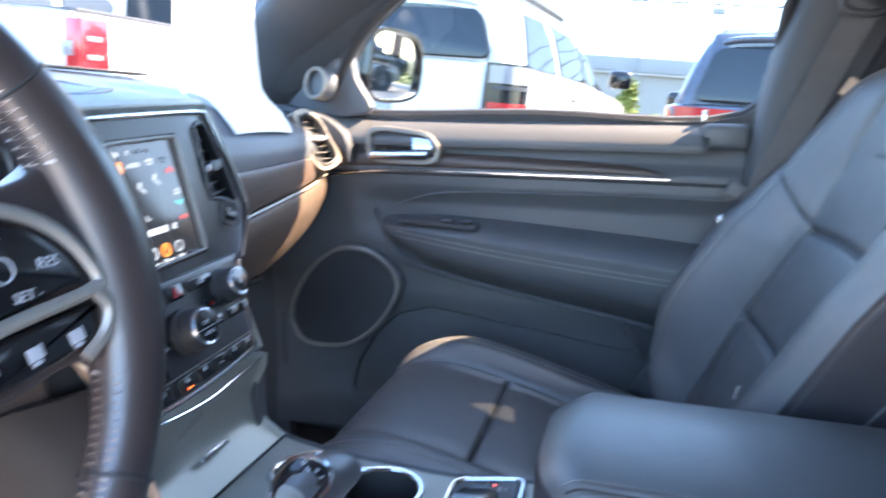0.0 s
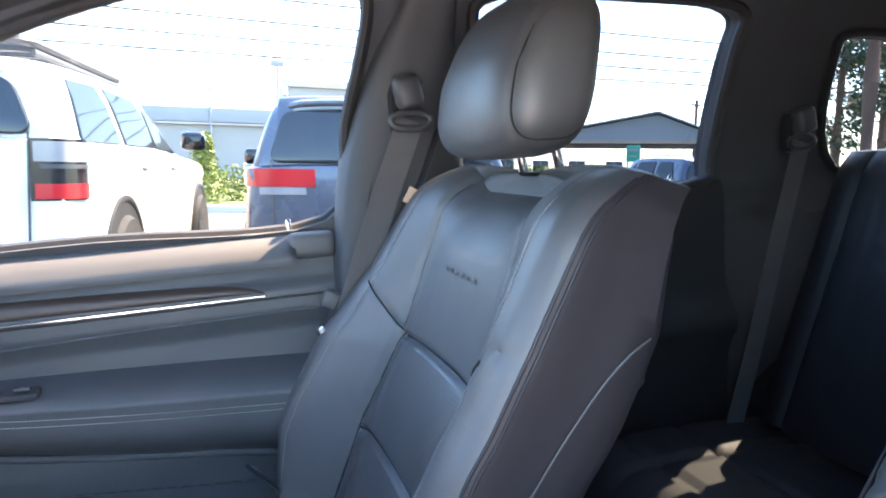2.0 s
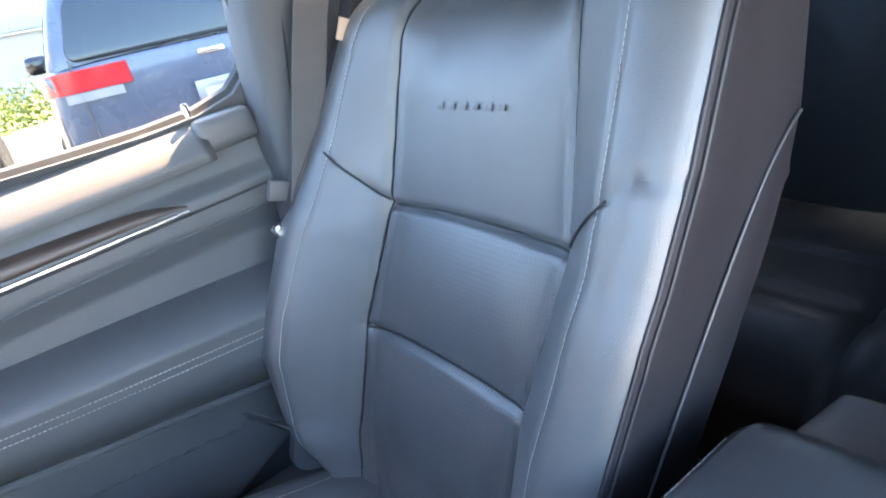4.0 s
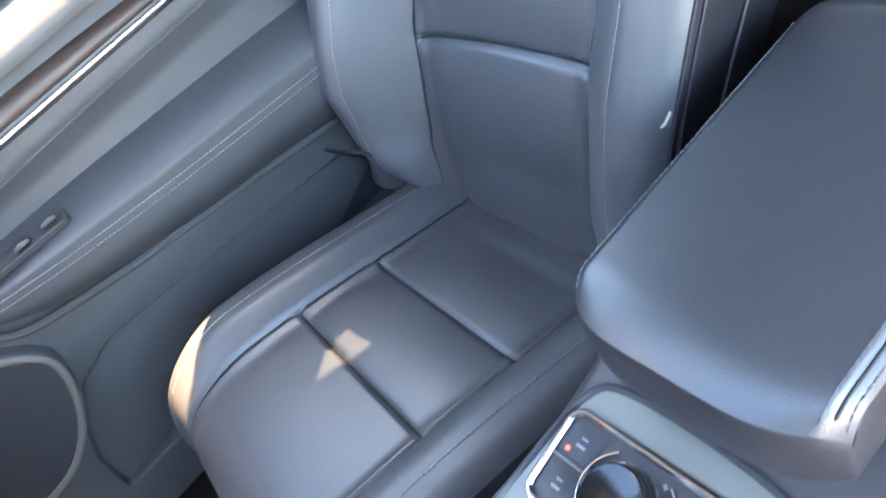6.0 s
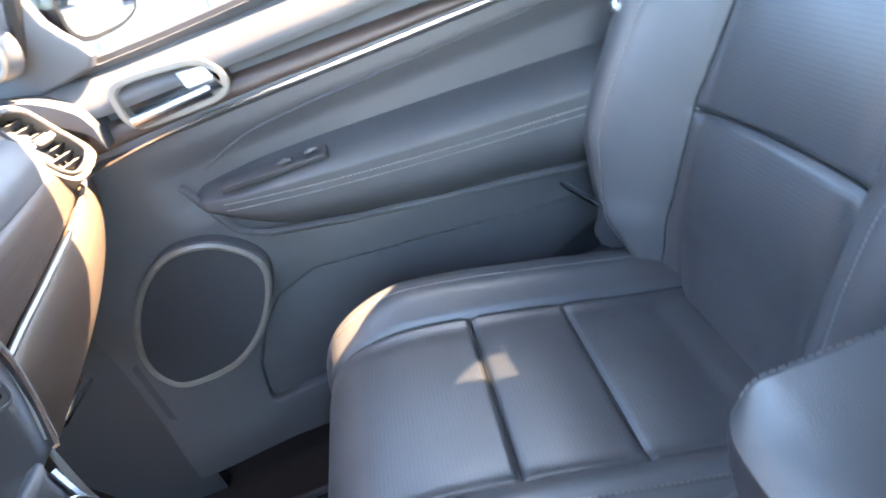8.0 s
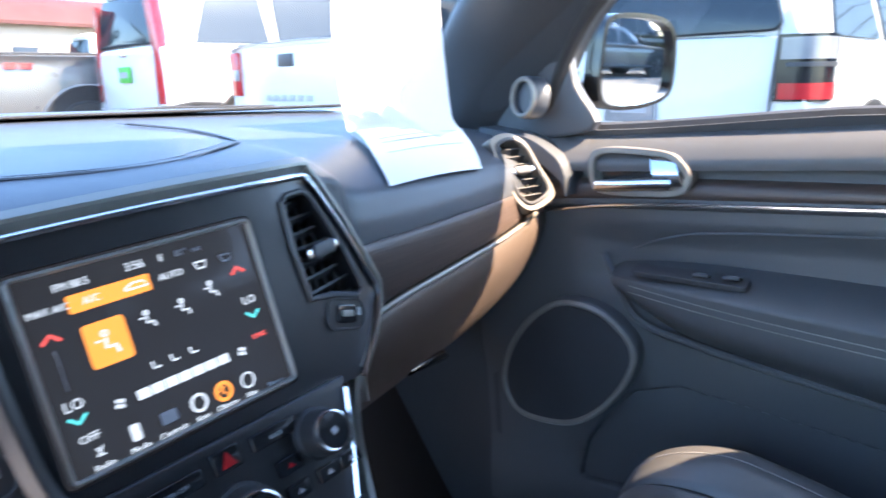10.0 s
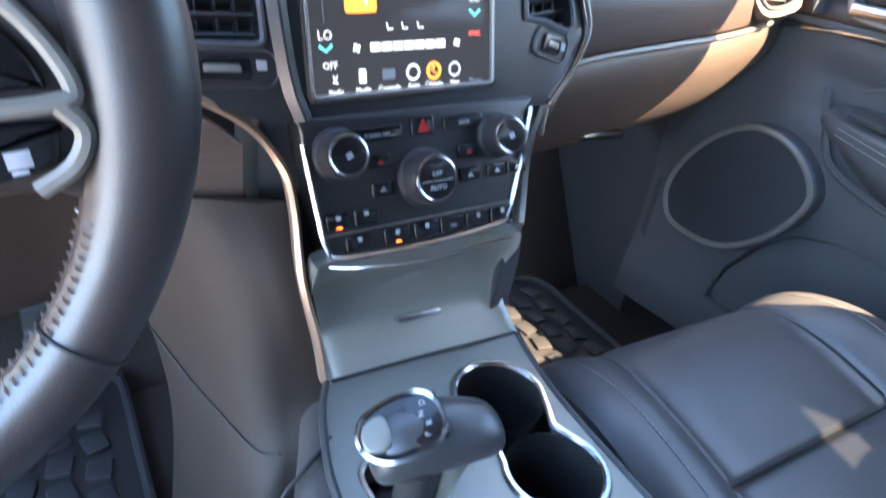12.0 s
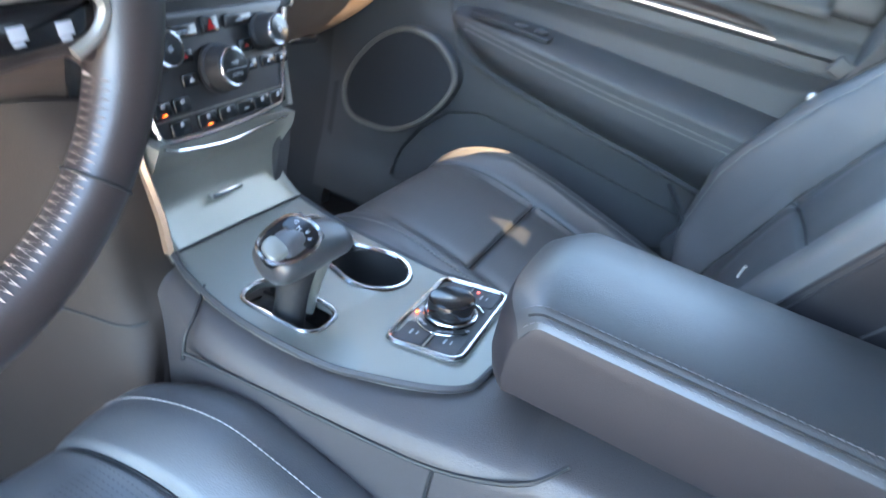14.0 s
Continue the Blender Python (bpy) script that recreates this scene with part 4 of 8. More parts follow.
    for sg in (1, -1):
        part("side_skirt", loft([[(sg * x, y, z + dz) for x, z in ((0.240, 0.64), (0.266, 0.62), (0.272, 0.55), (0.262, 0.47))] for y, dz in ((0.10, 0.04), (0.2, 0.02), (0.4, 0.03), (0.6, 0.05), (0.74, 0.05), (0.785, 0.03))], 4, 4, (-sg * 0.012, 0, 0)), HARD, st_, "black plastic seat skirt")
        part("slide_rail", nbox((sg * 0.20, 0.43, 0.435), (0.05, 0.62, 0.05), 0.006), HARD, st_)
    part("recline_cover", loft([[(x, y, z) for y, z in ((0.315, 0.60), (0.34, 0.625), (0.335, 0.67), (0.30, 0.715), (0.265, 0.76))] for x in (0.262, 0.285, 0.292)], 3, 4, (-0.02, -0.02, 0)), PILLAR, st_, "grey plastic recliner cover")
    # head restraint
    hr = bmesh.new()
    bmesh.ops.create_uvsphere(hr, u_segments=96, v_segments=48, radius=1.0)
    for v in hr.verts:
        x, y, z = v.co
        f = lambda q, p: math.copysign(abs(q) ** p, q)
        x, y, z = f(x, 0.58), f(y, 0.58), f(z, 0.52)
        taper = 1 - 0.05 * z - 0.05 * z * z
        xx = x * 0.150 * taper
        groove = 0.005 * gauss(abs(xx) - HEAD_SEAM, 0.0035)
        v.co = Vector((xx + 0.032, head_y(y, z, groove), z * (0.108 - 0.5 * groove) + 1.381))
    hd = part("headrest", hr, HIDE, st_, "black leather headrest with side seams")
    for sg in (1, -1):
        ln = []
        for b in np.linspace(0, 6.283, 49)[:-1]:
            y, z = math.copysign(abs(math.cos(b)) ** 0.58, math.cos(b)), math.copysign(abs(math.sin(b)) ** 0.52, math.sin(b))
            x = HEAD_SEAM / (0.150 * (1 - 0.05 * z - 0.05 * z * z))
            k = max(0.0, 1 - x ** (2 / 0.58))
            ln.append(Vector((sg * HEAD_SEAM + 0.032, head_y(y * k ** 0.29, z * k ** 0.26, 0.004), z * k ** 0.26 * 0.1058 + 1.381)))
        part("seam", sweep(ln, disc(0.0016, 6), True, up=(1, 0, 0)), SEAM, hd, "dark sewn seam")
    for sg in (1, -1):
        post = part("headrest_post", sweep([Vector((sg * 0.055 + 0.018, -0.055, 1.17)), Vector((sg * 0.055 + 0.018, -0.040, 1.24)), Vector((sg * 0.055 + 0.018, -0.022, 1.32))], disc(0.0065, 12)), CHROME, st_, "chrome headrest post")
        part("post_collar", lathe([(0.012, 0), (0.012, 0.01), (0.008, 0.014), (0, 0.014)], Matrix.Translation((sg * 0.055 + 0.018, -0.047, 1.232)), 16), HARD, st_)
    return st_


passenger_seat = seat(0.383, "black leather front car seat with sewn panels and headrest", "front seats")
driver_seat = copy_thing(passenger_seat, CAR @ Matrix.Translation((-0.405, -0.06, -0.008)) @ Matrix.Diagonal((-1, 1, 1, 1)))
recline = Matrix.Translation(CREASE) @ pose(0, 0, 0, 11, 0, 0) @ Matrix.Translation(-CREASE)
for ob in driver_seat.children:
    if ob.name.split(".")[0] in ("backrest", "headrest", "headrest_post", "post_collar", "recline_cover"):
        ob.matrix_basis = recline @ ob.matrix_basis
driver_seat["label"] = "black leather driver's car seat beside the centre console"
# embossed mark and worn spot on the passenger backrest
tilt = basis((0, 0, 0), (-1, 0, 0), UP)
passenger_back = [ob for ob in passenger_seat.children if ob.name.split(".")[0] == "backrest"][0]
for i in range(6):
    part("embossed_bar", nbox((0, 0, 0), (0.010, 0.007, 0.0002), 0.0001, Matrix.Translation((0.052 - 0.021 * i, 0.1004, 1.126)) @ tilt), HIDE, passenger_back, "faint embossed mark")
part("scuff", sweep(smooth([(-0.281, 0.2912, 0.908), (-0.286, 0.2918, 0.913), (-0.294, 0.2912, 0.926)], 4), disc(0.0012, 6)), THREAD, passenger_back, "pale scuff mark")
part("anchor_cover", slab(smooth([(0.395, 0.80), (0.352, 0.745), (0.366, 0.700), (0.352, 0.676), (0.312, 0.668), (0.325, 0.72)], 4, True), basis((0.262, 0, 0), (0, 1, 0), (0, 0, 1)), 0.02, 0.004), PILLAR, passenger_seat, "grey seat hinge cover")
part("door_insert_crease", sweep(smooth([(0.757, 0.875, 0.980), (0.752, 0.82, 1.001), (0.752, 0.745, 1.013), (0.7525, 0.5, 1.019), (0.7525, 0.23, 1.020)], 8), disc(0.0022, 6)), DOORSKIN, door)


# ---- dashboard ----
dash = thing("dashboard", "black soft-touch dashboard with stitched pad, veneer band and glovebox", "dashboard")
# cross-sections from the rear edge over the top to the windscreen
DASH = {
    -0.74: [(0.97, 1.06), (0.975, 1.12), (1.00, 1.165), (1.08, 1.195), (1.25, 1.215), (1.42, 1.235)],
    -0.60: [(0.93, 1.08), (0.935, 1.15), (0.96, 1.195), (1.05, 1.215), (1.25, 1.222), (1.46, 1.245)],
    -0.42: [(0.90, 1.12), (0.905, 1.18), (0.93, 1.215), (1.02, 1.228), (1.25, 1.225), (1.50, 1.252)],
    -0.27: [(0.90, 1.10), (0.905, 1.16), (0.93, 1.190), (1.02, 1.205), (1.25, 1.218), (1.51, 1.255)],
    -0.20: [(0.918, 1.10), (0.920, 1.145), (0.935, 1.168), (1.02, 1.190), (1.25, 1.215), (1.515, 1.255)],
    0.0: [(0.925, 1.12), (0.925, 1.155), (0.938, 1.172), (1.03, 1.192), (1.25, 1.215), (1.52, 1.257)],
    0.19: [(0.925, 1.10), (0.925, 1.145), (0.938, 1.166), (1.03, 1.190), (1.25, 1.215), (1.515, 1.255)],
    0.25: [(0.945, 1.082), (0.948, 1.115), (0.965, 1.146), (1.04, 1.180), (1.25, 1.213), (1.51, 1.254)],
    0.42: [(0.962, 1.084), (0.966, 1.112), (0.985, 1.140), (1.05, 1.176), (1.25, 1.210), (1.49, 1.250)],
    0.60: [(0.990, 1.086), (0.993, 1.112), (1.012, 1.140), (1.07, 1.170), (1.22, 1.202), (1.46, 1.243)],
    0.74: [(1.030, 1.090), (1.032, 1.115), (1.048, 1.140), (1.09, 1.165), (1.20, 1.190), (1.42, 1.232)],
}
drows = [[(x, y, z) for y, z in pts] for x, pts in DASH.items()]
part("top_pad", loft(drows, 6, 8, (0, 0.03, -0.05)), SOFT, dash, "soft black dash top")


def dash_z(x, y):
    xs_ = list(DASH)
    zz = [float(np.interp(y, [p[0] for p in DASH[k]], [p[1] for p in DASH[k]])) for k in xs_]
    return float(np.interp(x, xs_, zz))


pad_line = smooth([(-0.52, 1.34), (-0.36, 1.17), (-0.22, 1.085), (-0.10, 1.012), (0.0, 0.988), (0.10, 1.005), (0.19, 1.065), (0.235, 1.14), (0.24, 1.24), (0.20, 1.32)], 8)
part("pad_seam", sweep([(x, y, dash_z(x, y) + 0.0025) for x, y in pad_line], disc(0.0018, 6)), SOFT, dash, "stitched pad seam")
part("stitching", stitches([(x * 0.965, y + 0.010, dash_z(x, y + 0.01) + 0.0025) for x, y in pad_line], size=0.0010), SOFT, dash)
part("defrost_grille", sweep([(x, 1.43 - 0.06 * (x / 0.7) ** 2, dash_z(x, 1.43) + 0.003) for x in np.linspace(-0.62, 0.62, 40)], flat(0.045, 0.004)), HARD, dash, "long slotted demister vent")
part("light_sensor", lathe([(0.007, 0), (0.0065, 0.004), (0.0035, 0.006), (0, 0.0065)], Matrix.Translation((-0.02, 1.36, dash_z(-0.02, 1.36))), 20), GLOSS, dash)
# passenger band, chrome line and glovebox
bx = [0.235, 0.30, 0.42, 0.55, 0.66, 0.735]
by = [0.944, 0.950, 0.962, 0.982, 1.006, 1.028]
btop = [1.083, 1.084, 1.085, 1.087, 1.088, 1.092]
bbot = [1.005, 1.016, 1.026, 1.034, 1.044, 1.052]
part("veneer_band", loft([[(x, y + 0.008, t), (x, y - 0.003, t - 0.004), (x, y - 0.006, (t + b) / 2), (x, y - 0.004, b + 0.004), (x, y + 0.01, b)] for x, y, t, b in zip(bx, by, btop, bbot)], 6, 4, (0, 0.02, 0)), VENEER, dash, "dark brown wood-look band")
part("chrome_line", sweep(smooth([(0.186, 0.895, 0.945), (0.192, 0.903, 0.968), (0.210, 0.918, 0.991), (0.238, 0.935, 1.004)] + [(x, y - 0.007, b - 0.002) for x, y, b in zip(bx, by, bbot)][1:], 8), flat(0.006, 0.007, 0.4), up=(0, -1, 0)), RINGS, dash, "thin satin silver line")
gl = []
for x, y, b in zip(bx, by, bbot):
    gl.append([(x, y + 0.012, b - 0.004), (x, y - 0.006, b - 0.010), (x, y - 0.004, b - 0.05), (x, y + 0.035, b - 0.115), (x, y + 0.10, b - 0.17), (x, y + 0.22, b - 0.20)])
gb = part("glovebox", loft(gl, 6, 6, (0, 0.03, 0)), GLOVEBOX, dash, "black glovebox lid curving under")
part("glovebox_latch", nbox((0.409, 1.018, 0.883), (0.085, 0.012, 0.014), 0.004, pose(0, 0, 0, -45, 4, 3)), GLOSS, gb, "slim glovebox latch")
part("end_cap", loft([[(x, y, z) for y, z in ((0.96, 1.10), (0.975, 1.13), (1.03, 1.165), (1.12, 1.185))] for x in (0.70, 0.735, 0.76)], 3, 4, (0.0, 0.0, -0.03)), SOFT, dash)
# stack frame: upper and lower panels
UPM = basis((0, 0.868, 1.080), (1, 0, 0.055), (-0.054, 0.216, 0.976))
LOM = basis((0, 0.825, 0.948), (1, 0, 0.055), (-0.051, 0.365, 0.931))


FRAME = [(-0.176, -0.066), (-0.188, -0.040), (-0.197, 0.020), (-0.197, 0.060), (-0.186, 0.078), (-0.120, 0.083), (0.0, 0.085), (0.130, 0.083), (0.147, 0.076), (0.160, 0.054), (0.176, 0.025), (0.192, -0.012), (0.200, -0.042), (0.178, -0.072), (0.146, -0.098)]
up_out = [tuple(p) for p in smooth(FRAME, 3)] + [(0.06, -0.090), (-0.06, -0.090), (-0.128, -0.082)]
vent_hole = [(0.112, -0.016), (0.108, 0.030), (0.110, 0.066), (0.118, 0.070), (0.136, 0.070), (0.144, 0.066), (0.156, 0.044), (0.170, 0.012), (0.180, -0.018), (0.181, -0.030), (0.172, -0.034), (0.140, -0.022)]
vent_hole_l = rrect(0.066, 0.096, 0.006, 3)
vent_hole_l = [(x - 0.154, y + 0.020) for x, y in vent_hole_l]
scr_hole = [(x - 0.008, y - 0.004) for x, y in rrect(0.172, 0.135, 0.006, 3)]
stack = part("stack_panel", plate(up_out, [vent_hole, vent_hole_l, scr_hole], UPM, 0.025), STACKBLACK, dash, "black centre stack panel")
rim_run = smooth(FRAME, 5)
part("stack_rim", sweep(loop3(rim_run, UPM, 0.002), flat(0.005, 0.009, 0.4), False, up=(0, -1, 0.2)), CHROME, stack, "bright satin frame")
part("stack_rim_outer", sweep(loop3([(x * 1.025 + math.copysign(0.003, x), y * 1.04 + 0.006) for x, y in rim_run], UPM, -0.002), flat(0.013, 0.014, 0.4), False, up=(0, -1, 0.2)), SATIN, stack, "satin silver outer frame")
part("screen_cheek", sweep(loop3(smooth([(-0.108, 0.074), (-0.112, 0.02), (-0.108, -0.05), (-0.100, -0.082)], 5), UPM, 0.004), flat(0.014, 0.012, 0.5), up=(0, -1, 0.2)), STACKBLACK, stack)
lo_out = [tuple(p) for p in smooth([(-0.098, 0.058), (-0.096, 0.02), (-0.093, -0.020), (-0.090, -0.043), (-0.078, -0.054), (0.0, -0.057), (0.072, -0.053), (0.086, -0.044), (0.097, -0.018), (0.110, 0.018), (0.122, 0.056)], 4)]
low = part("control_panel", slab(lo_out, LOM, 0.03, 0.003), STACKBLACK, dash, "black climate control panel")
part("panel_rim", sweep(loop3([p for p in lo_out if p[1] < 0.048], LOM, 0.002), flat(0.005, 0.005, 0.4), False, up=(0, -1, 0.2)), CHROME, low, "bright panel edge")


def vent(m, outline, parent, slats, x0, x1, y0, y1):
    v = part("air_vent", slab(outline, m @ Matrix.Translation((0, 0, -0.030)), 0.004), RUBBER, parent, "black air vent")
    part("vent_rim", sweep(loop3(outline, m, 0.001), flat(0.006, 0.005, 0.4), True, up=(0, -1, 0.2)), HARD, v)
    first = None
    for i in range(slats):
        yy = y0 + (y1 - y0) * (i + 0.5) / slats
        lim = [p[0] for p in outline if abs(p[1] - yy) < (y1 - y0) / slats * 1.2]
        a, b = (min(lim), max(lim)) if len(lim) > 1 else (x0, x1)
        sl = m @ Matrix.Translation(((a + b) / 2, yy, -0.010)) @ pose(0, 0, 0, -25, 0, 0)
        part("slat", slab(rrect(b - a - 0.004, 0.0022, 0.0009, 2), sl, 0.016), HARD, v)
    for k in (0.2, 0.4, 0.6, 0.8):
        part("vane", nbox((0, 0, 0), (0.0014, y1 - y0, 0.010), 0, m @ Matrix.Translation((x0 + (x1 - x0) * k, (y0 + y1) / 2, -0.022))), RUBBER, v)
    cx, cy = (x0 + x1) / 2, (y0 + y1) / 2
    tab = part("tab", slab(rrect(0.030, 0.013, 0.005), m @ Matrix.Translation((cx, cy, 0.004)), 0.014, 0.002), HARD, v, "vent tab with bright ends")
    for sx in (-1, 1):
        part("tab_end", slab(rrect(0.006, 0.008, 0.002), m @ Matrix.Translation((cx + sx * 0.019, cy, 0.002)), 0.010, 0.001), CHROME, v)
    return v


vent(UPM, vent_hole_l, stack, 7, -0.187, -0.121, -0.028, 0.068)
vent(UPM, vent_hole, stack, 8, 0.110, 0.180, -0.034, 0.070)
for wx, wy, rot, w_ in ((-0.152, -0.044, 0, 0.040), (0.150, -0.043, -20, 0.026)):
    wm = UPM @ Matrix.Translation((wx, wy, 0)) @ pose(0, 0, 0, 0, 0, rot)
    part("vent_wheel", slab(rrect(w_, 0.016, 0.004), wm @ Matrix.Translation((0, 0, 0.003)), 0.01, 0.0015), GLOSS, stack, "vent closing wheel")
    part("wheel_bar", slab(rrect(w_ * 0.62, 0.0055, 0.0015), wm @ Matrix.Translation((0, 0, 0.0046)), 0.004, 0.0008), SATIN, stack, "bright bar on the vent wheel")
    part("mark", slab(rrect(0.007, 0.007, 0.001), wm @ Matrix.Translation((w_ * 0.68, 0.002, 0.001)), 0.001), DIMMARK, stack)
    part("wheel_groove", sweep(loop3(rrect(w_ * 1.9, 0.026, 0.010), wm, 0.001), disc(0.0012, 6), True, up=(0, -1, 0.2)), HARD, stack)
# the wings of the stack sweep back
for ob in [stack, *stack.children_recursive]:
    for v in ob.data.vertices:
        v.co.y += 0.27 * max(0.0, abs(v.co.x) - 0.105)
# touch screen
SC = UPM @ Matrix.Translation((-0.008, -0.004, -0.003)) @ Matrix.Diagonal((0.880, 0.925, 1, 1))
ts = thing("touchscreen", "lit touchscreen with climate page, set in the dash", "touchscreen")
part("glass", slab(rrect(0.194, 0.144, 0.005, 3), SC, 0.010), SCREEN, ts, "dark glossy display")
part("frame", sweep(loop3(rrect(0.187, 0.137, 0.004, 3), SC, 0.0035), flat(0.0034, 0.006, 0.4), True, up=(0, -1, 0.2)), RINGS, ts, "thin satin display frame")


def ui(x, y, w, h, material, name="icon", r=0.0015, z=0.0008):
    return part(name, slab(rrect(w, h, min(r, w / 2.1, h / 2.1), 3), SC @ Matrix.Translation((x, y, z)), 0.0005), material, ts)


def says(text, x, y, size, material=None, align="CENTER"):
    return words(text, size, SC @ Matrix.Translation((x, y, 0.0012)), material or UIWHITE, ts, align=align)


ui(-0.030, 0.0435, 0.060, 0.0125, AMBER, "button")
ui(-0.042, 0.012, 0.030, 0.031, AMBER, "button", 0.003)
says("FM 88.5", -0.054, 0.0565, 0.0075)
says("3:56", -0.008, 0.0575, 0.0085)
says("E", 0.013, 0.0575, 0.007)
says("81\u00b0", 0.030, 0.0575, 0.007, DIMMARK)
says("out", 0.043, 0.0575, 0.006, DIMMARK)
says("MAX A/C", -0.073, 0.0435, 0.0068)
says("A/C", -0.044, 0.0435, 0.0075)
says("AUTO", 0.017, 0.0435, 0.0072)
says("LO", -0.077, -0.020, 0.0105)
says("LO", 0.075, 0.006, 0.0095)
says("OFF", -0.074, -0.044, 0.0080)
says("SYNC", 0.075, -0.024, 0.0055, UIRED)
for txt, x in (("Radio", -0.070), ("Media", -0.044), ("Controls", -0.018), ("Apps", 0.007), ("Climate", 0.029), ("Nav", 0.052), ("Phone", 0.076)):
    says(txt, x, -0.0655, 0.0062, UIWHITE if txt != "Phone" else DIMMARK)


def stroke(pts, material, w=0.0013, name="icon"):
    part(name, sweep([SC @ Vector((x, y, 0.0010)) for x, y in pts], flat(w, 0.0006), up=(0, -1, 0.2)), material, ts)


def ring_icon(x, y, r, material, w=0.0013):
    part("icon", sweep([SC @ Vector((x + r * math.cos(a), y + r * math.sin(a), 0.0010)) for a in np.linspace(0, 6.283, 25)[:-1]], flat(w, 0.0006), True, up=(0, -1, 0.2)), material, ts)


def sitter(x, y, k, material):
    """Airflow mark: a bent seat line with a dot and an arrow."""
    ring_icon(x - 0.001 * k, y + 0.006 * k, 0.0018 * k, material)
    stroke([(x - 0.001 * k, y + 0.003 * k), (x - 0.002 * k, y - 0.003 * k), (x + 0.004 * k, y - 0.003 * k), (x + 0.005 * k, y - 0.008 * k)], material, 0.002 * k)
    stroke([(x - 0.008 * k, y + 0.002 * k), (x - 0.004 * k, y + 0.002 * k)], material)


sitter(-0.042, 0.012, 1.1, UIWHITE)
for x in (-0.010, 0.019, 0.046):
    sitter(x, 0.018 + 0.02 * (x > 0.04) * 0.3, 0.8, UIWHITE)
for x, y, c, d in ((-0.077, 0.026, UIRED, 1), (-0.077, -0.030, UITEAL, -1), (0.073, 0.032, UIRED, 1), (0.075, -0.006, UITEAL, -1)):
    stroke([(x - 0.006, y - 0.0025 * d), (x, y + 0.0025 * d), (x + 0.006, y - 0.0025 * d)], c, 0.002)
for x, c in ((-0.015, DIMMARK), (0.0, DIMMARK), (0.016, DIMMARK)):
    stroke([(x - 0.003, -0.012), (x - 0.002, -0.017), (x + 0.003, -0.017)], UIWHITE, 0.0014)
for i in range(7):
    ui(-0.030 + i * 0.0112, -0.031, 0.0100, 0.0072, UIWHITE, "fan_bar", 0.0006)
for x in (-0.048, 0.055):
    for a in range(4):
        ui(x + 0.0025 * math.cos(a * 1.571 + 0.5), -0.031 + 0.0025 * math.sin(a * 1.571 + 0.5), 0.003, 0.003, UIWHITE, "icon", 0.0012)
stroke([(-0.072, -0.052), (-0.070, -0.058), (-0.068, -0.052), (-0.0725, -0.058), (-0.0675, -0.058)], UIWHITE)
ui(-0.044, -0.054, 0.007, 0.012, UIWHITE)
ui(-0.018, -0.054, 0.013, 0.009, DIMMARK)
ring_icon(0.007, -0.054, 0.0062, UIWHITE, 0.002)
ring_icon(0.029, -0.054, 0.0066, AMBER, 0.0026)
sitter(0.029, -0.054, 0.5, AMBER)
ring_icon(0.052, -0.054, 0.0058, UIWHITE)
stroke([(-0.020, 0.043), (-0.014, 0.046), (-0.006, 0.046), (-0.002, 0.042), (-0.020, 0.042)], UIWHITE)
for x in (0.043, 0.066):
    stroke([(x - 0.005, 0.047), (x + 0.005, 0.047), (x + 0.003, 0.042), (x - 0.003, 0.042), (x - 0.005, 0.047)], UIWHITE if x < 0.05 else DIMMARK)
stroke([(-0.077, 0.018), (-0.077, -0.010)], DIMMARK, 0.0006)


# control knobs and buttons
def knob(x, y, r, mark):
    k = thing("control_knob", "black rubber control knob with bright ring", "control knob", "dash knobs", at=CAR @ LOM @ Matrix.Translation((x, y, 0.001)))
    part("skirt", lathe([(r * 1.22, 0), (r * 1.22, 0.004), (r * 1.08, 0.006), (r * 1.04, 0.020), (r * 0.98, 0.023), (r * 0.86, 0.024), (0, 0.024)], None, 44), RUBBER, k, "ribbed black grip")
    part("ring", sweep([(r * 0.86 * math.cos(a), r * 0.86 * math.sin(a), 0.0245) for a in np.linspace(0, 6.283, 41)[:-1]], disc(0.0013, 8), True), CHROME, k, "chrome ring")
    part("face", lathe([(r * 0.82, 0.023), (r * 0.80, 0.0255), (0, 0.0262)], None, 40), GLOSS, k, "gloss black cap")
    if mark == "temp":
        words("OFF", 0.0055, Matrix.Translation((0, 0.004, 0.0262)), DIMMARK, k)
        words("AUTO", 0.0055, Matrix.Translation((0, -0.007, 0.0262)), DIMMARK, k)
        part("mark", nbox((0, -0.0015, 0.0264), (r * 1.4, 0.0006, 0.0004)), DIMMARK, k)
    else:
        part("mark", nbox((0, 0.0, 0.0264), (0.005, 0.005, 0.0004), 0, pose(0, 0, 0, 0, 0, 20)), DIMMARK, k)
    return k


knob(-0.071, 0.028, 0.0175, "mute")
knob(0.002, 0.000, 0.0205, "temp")
knob(0.078, 0.026, 0.0165, "browse")


def button(x, y, w, h, rot=0, name="button", text="", led=False):
    b = part(name, slab(rrect(w, h, 0.002, 3), LOM @ Matrix.Translation((x, y, 0.0035)) @ pose(0, 0, 0, 0, 0, rot), 0.006, 0.0012), GLOSS, low)
    if text:
        words(text, 0.0042, LOM @ Matrix.Translation((x, y - 0.001, 0.0040)) @ pose(0, 0, 0, 0, 0, rot), DIMMARK, b)
    if led:
        part("led", nbox((0, 0, 0), (0.0045, 0.0010, 0.0008), 0, LOM @ Matrix.Translation((x, y - 0.005, 0.0042))), AMBERLED, b, "lit amber lamp")
    return b


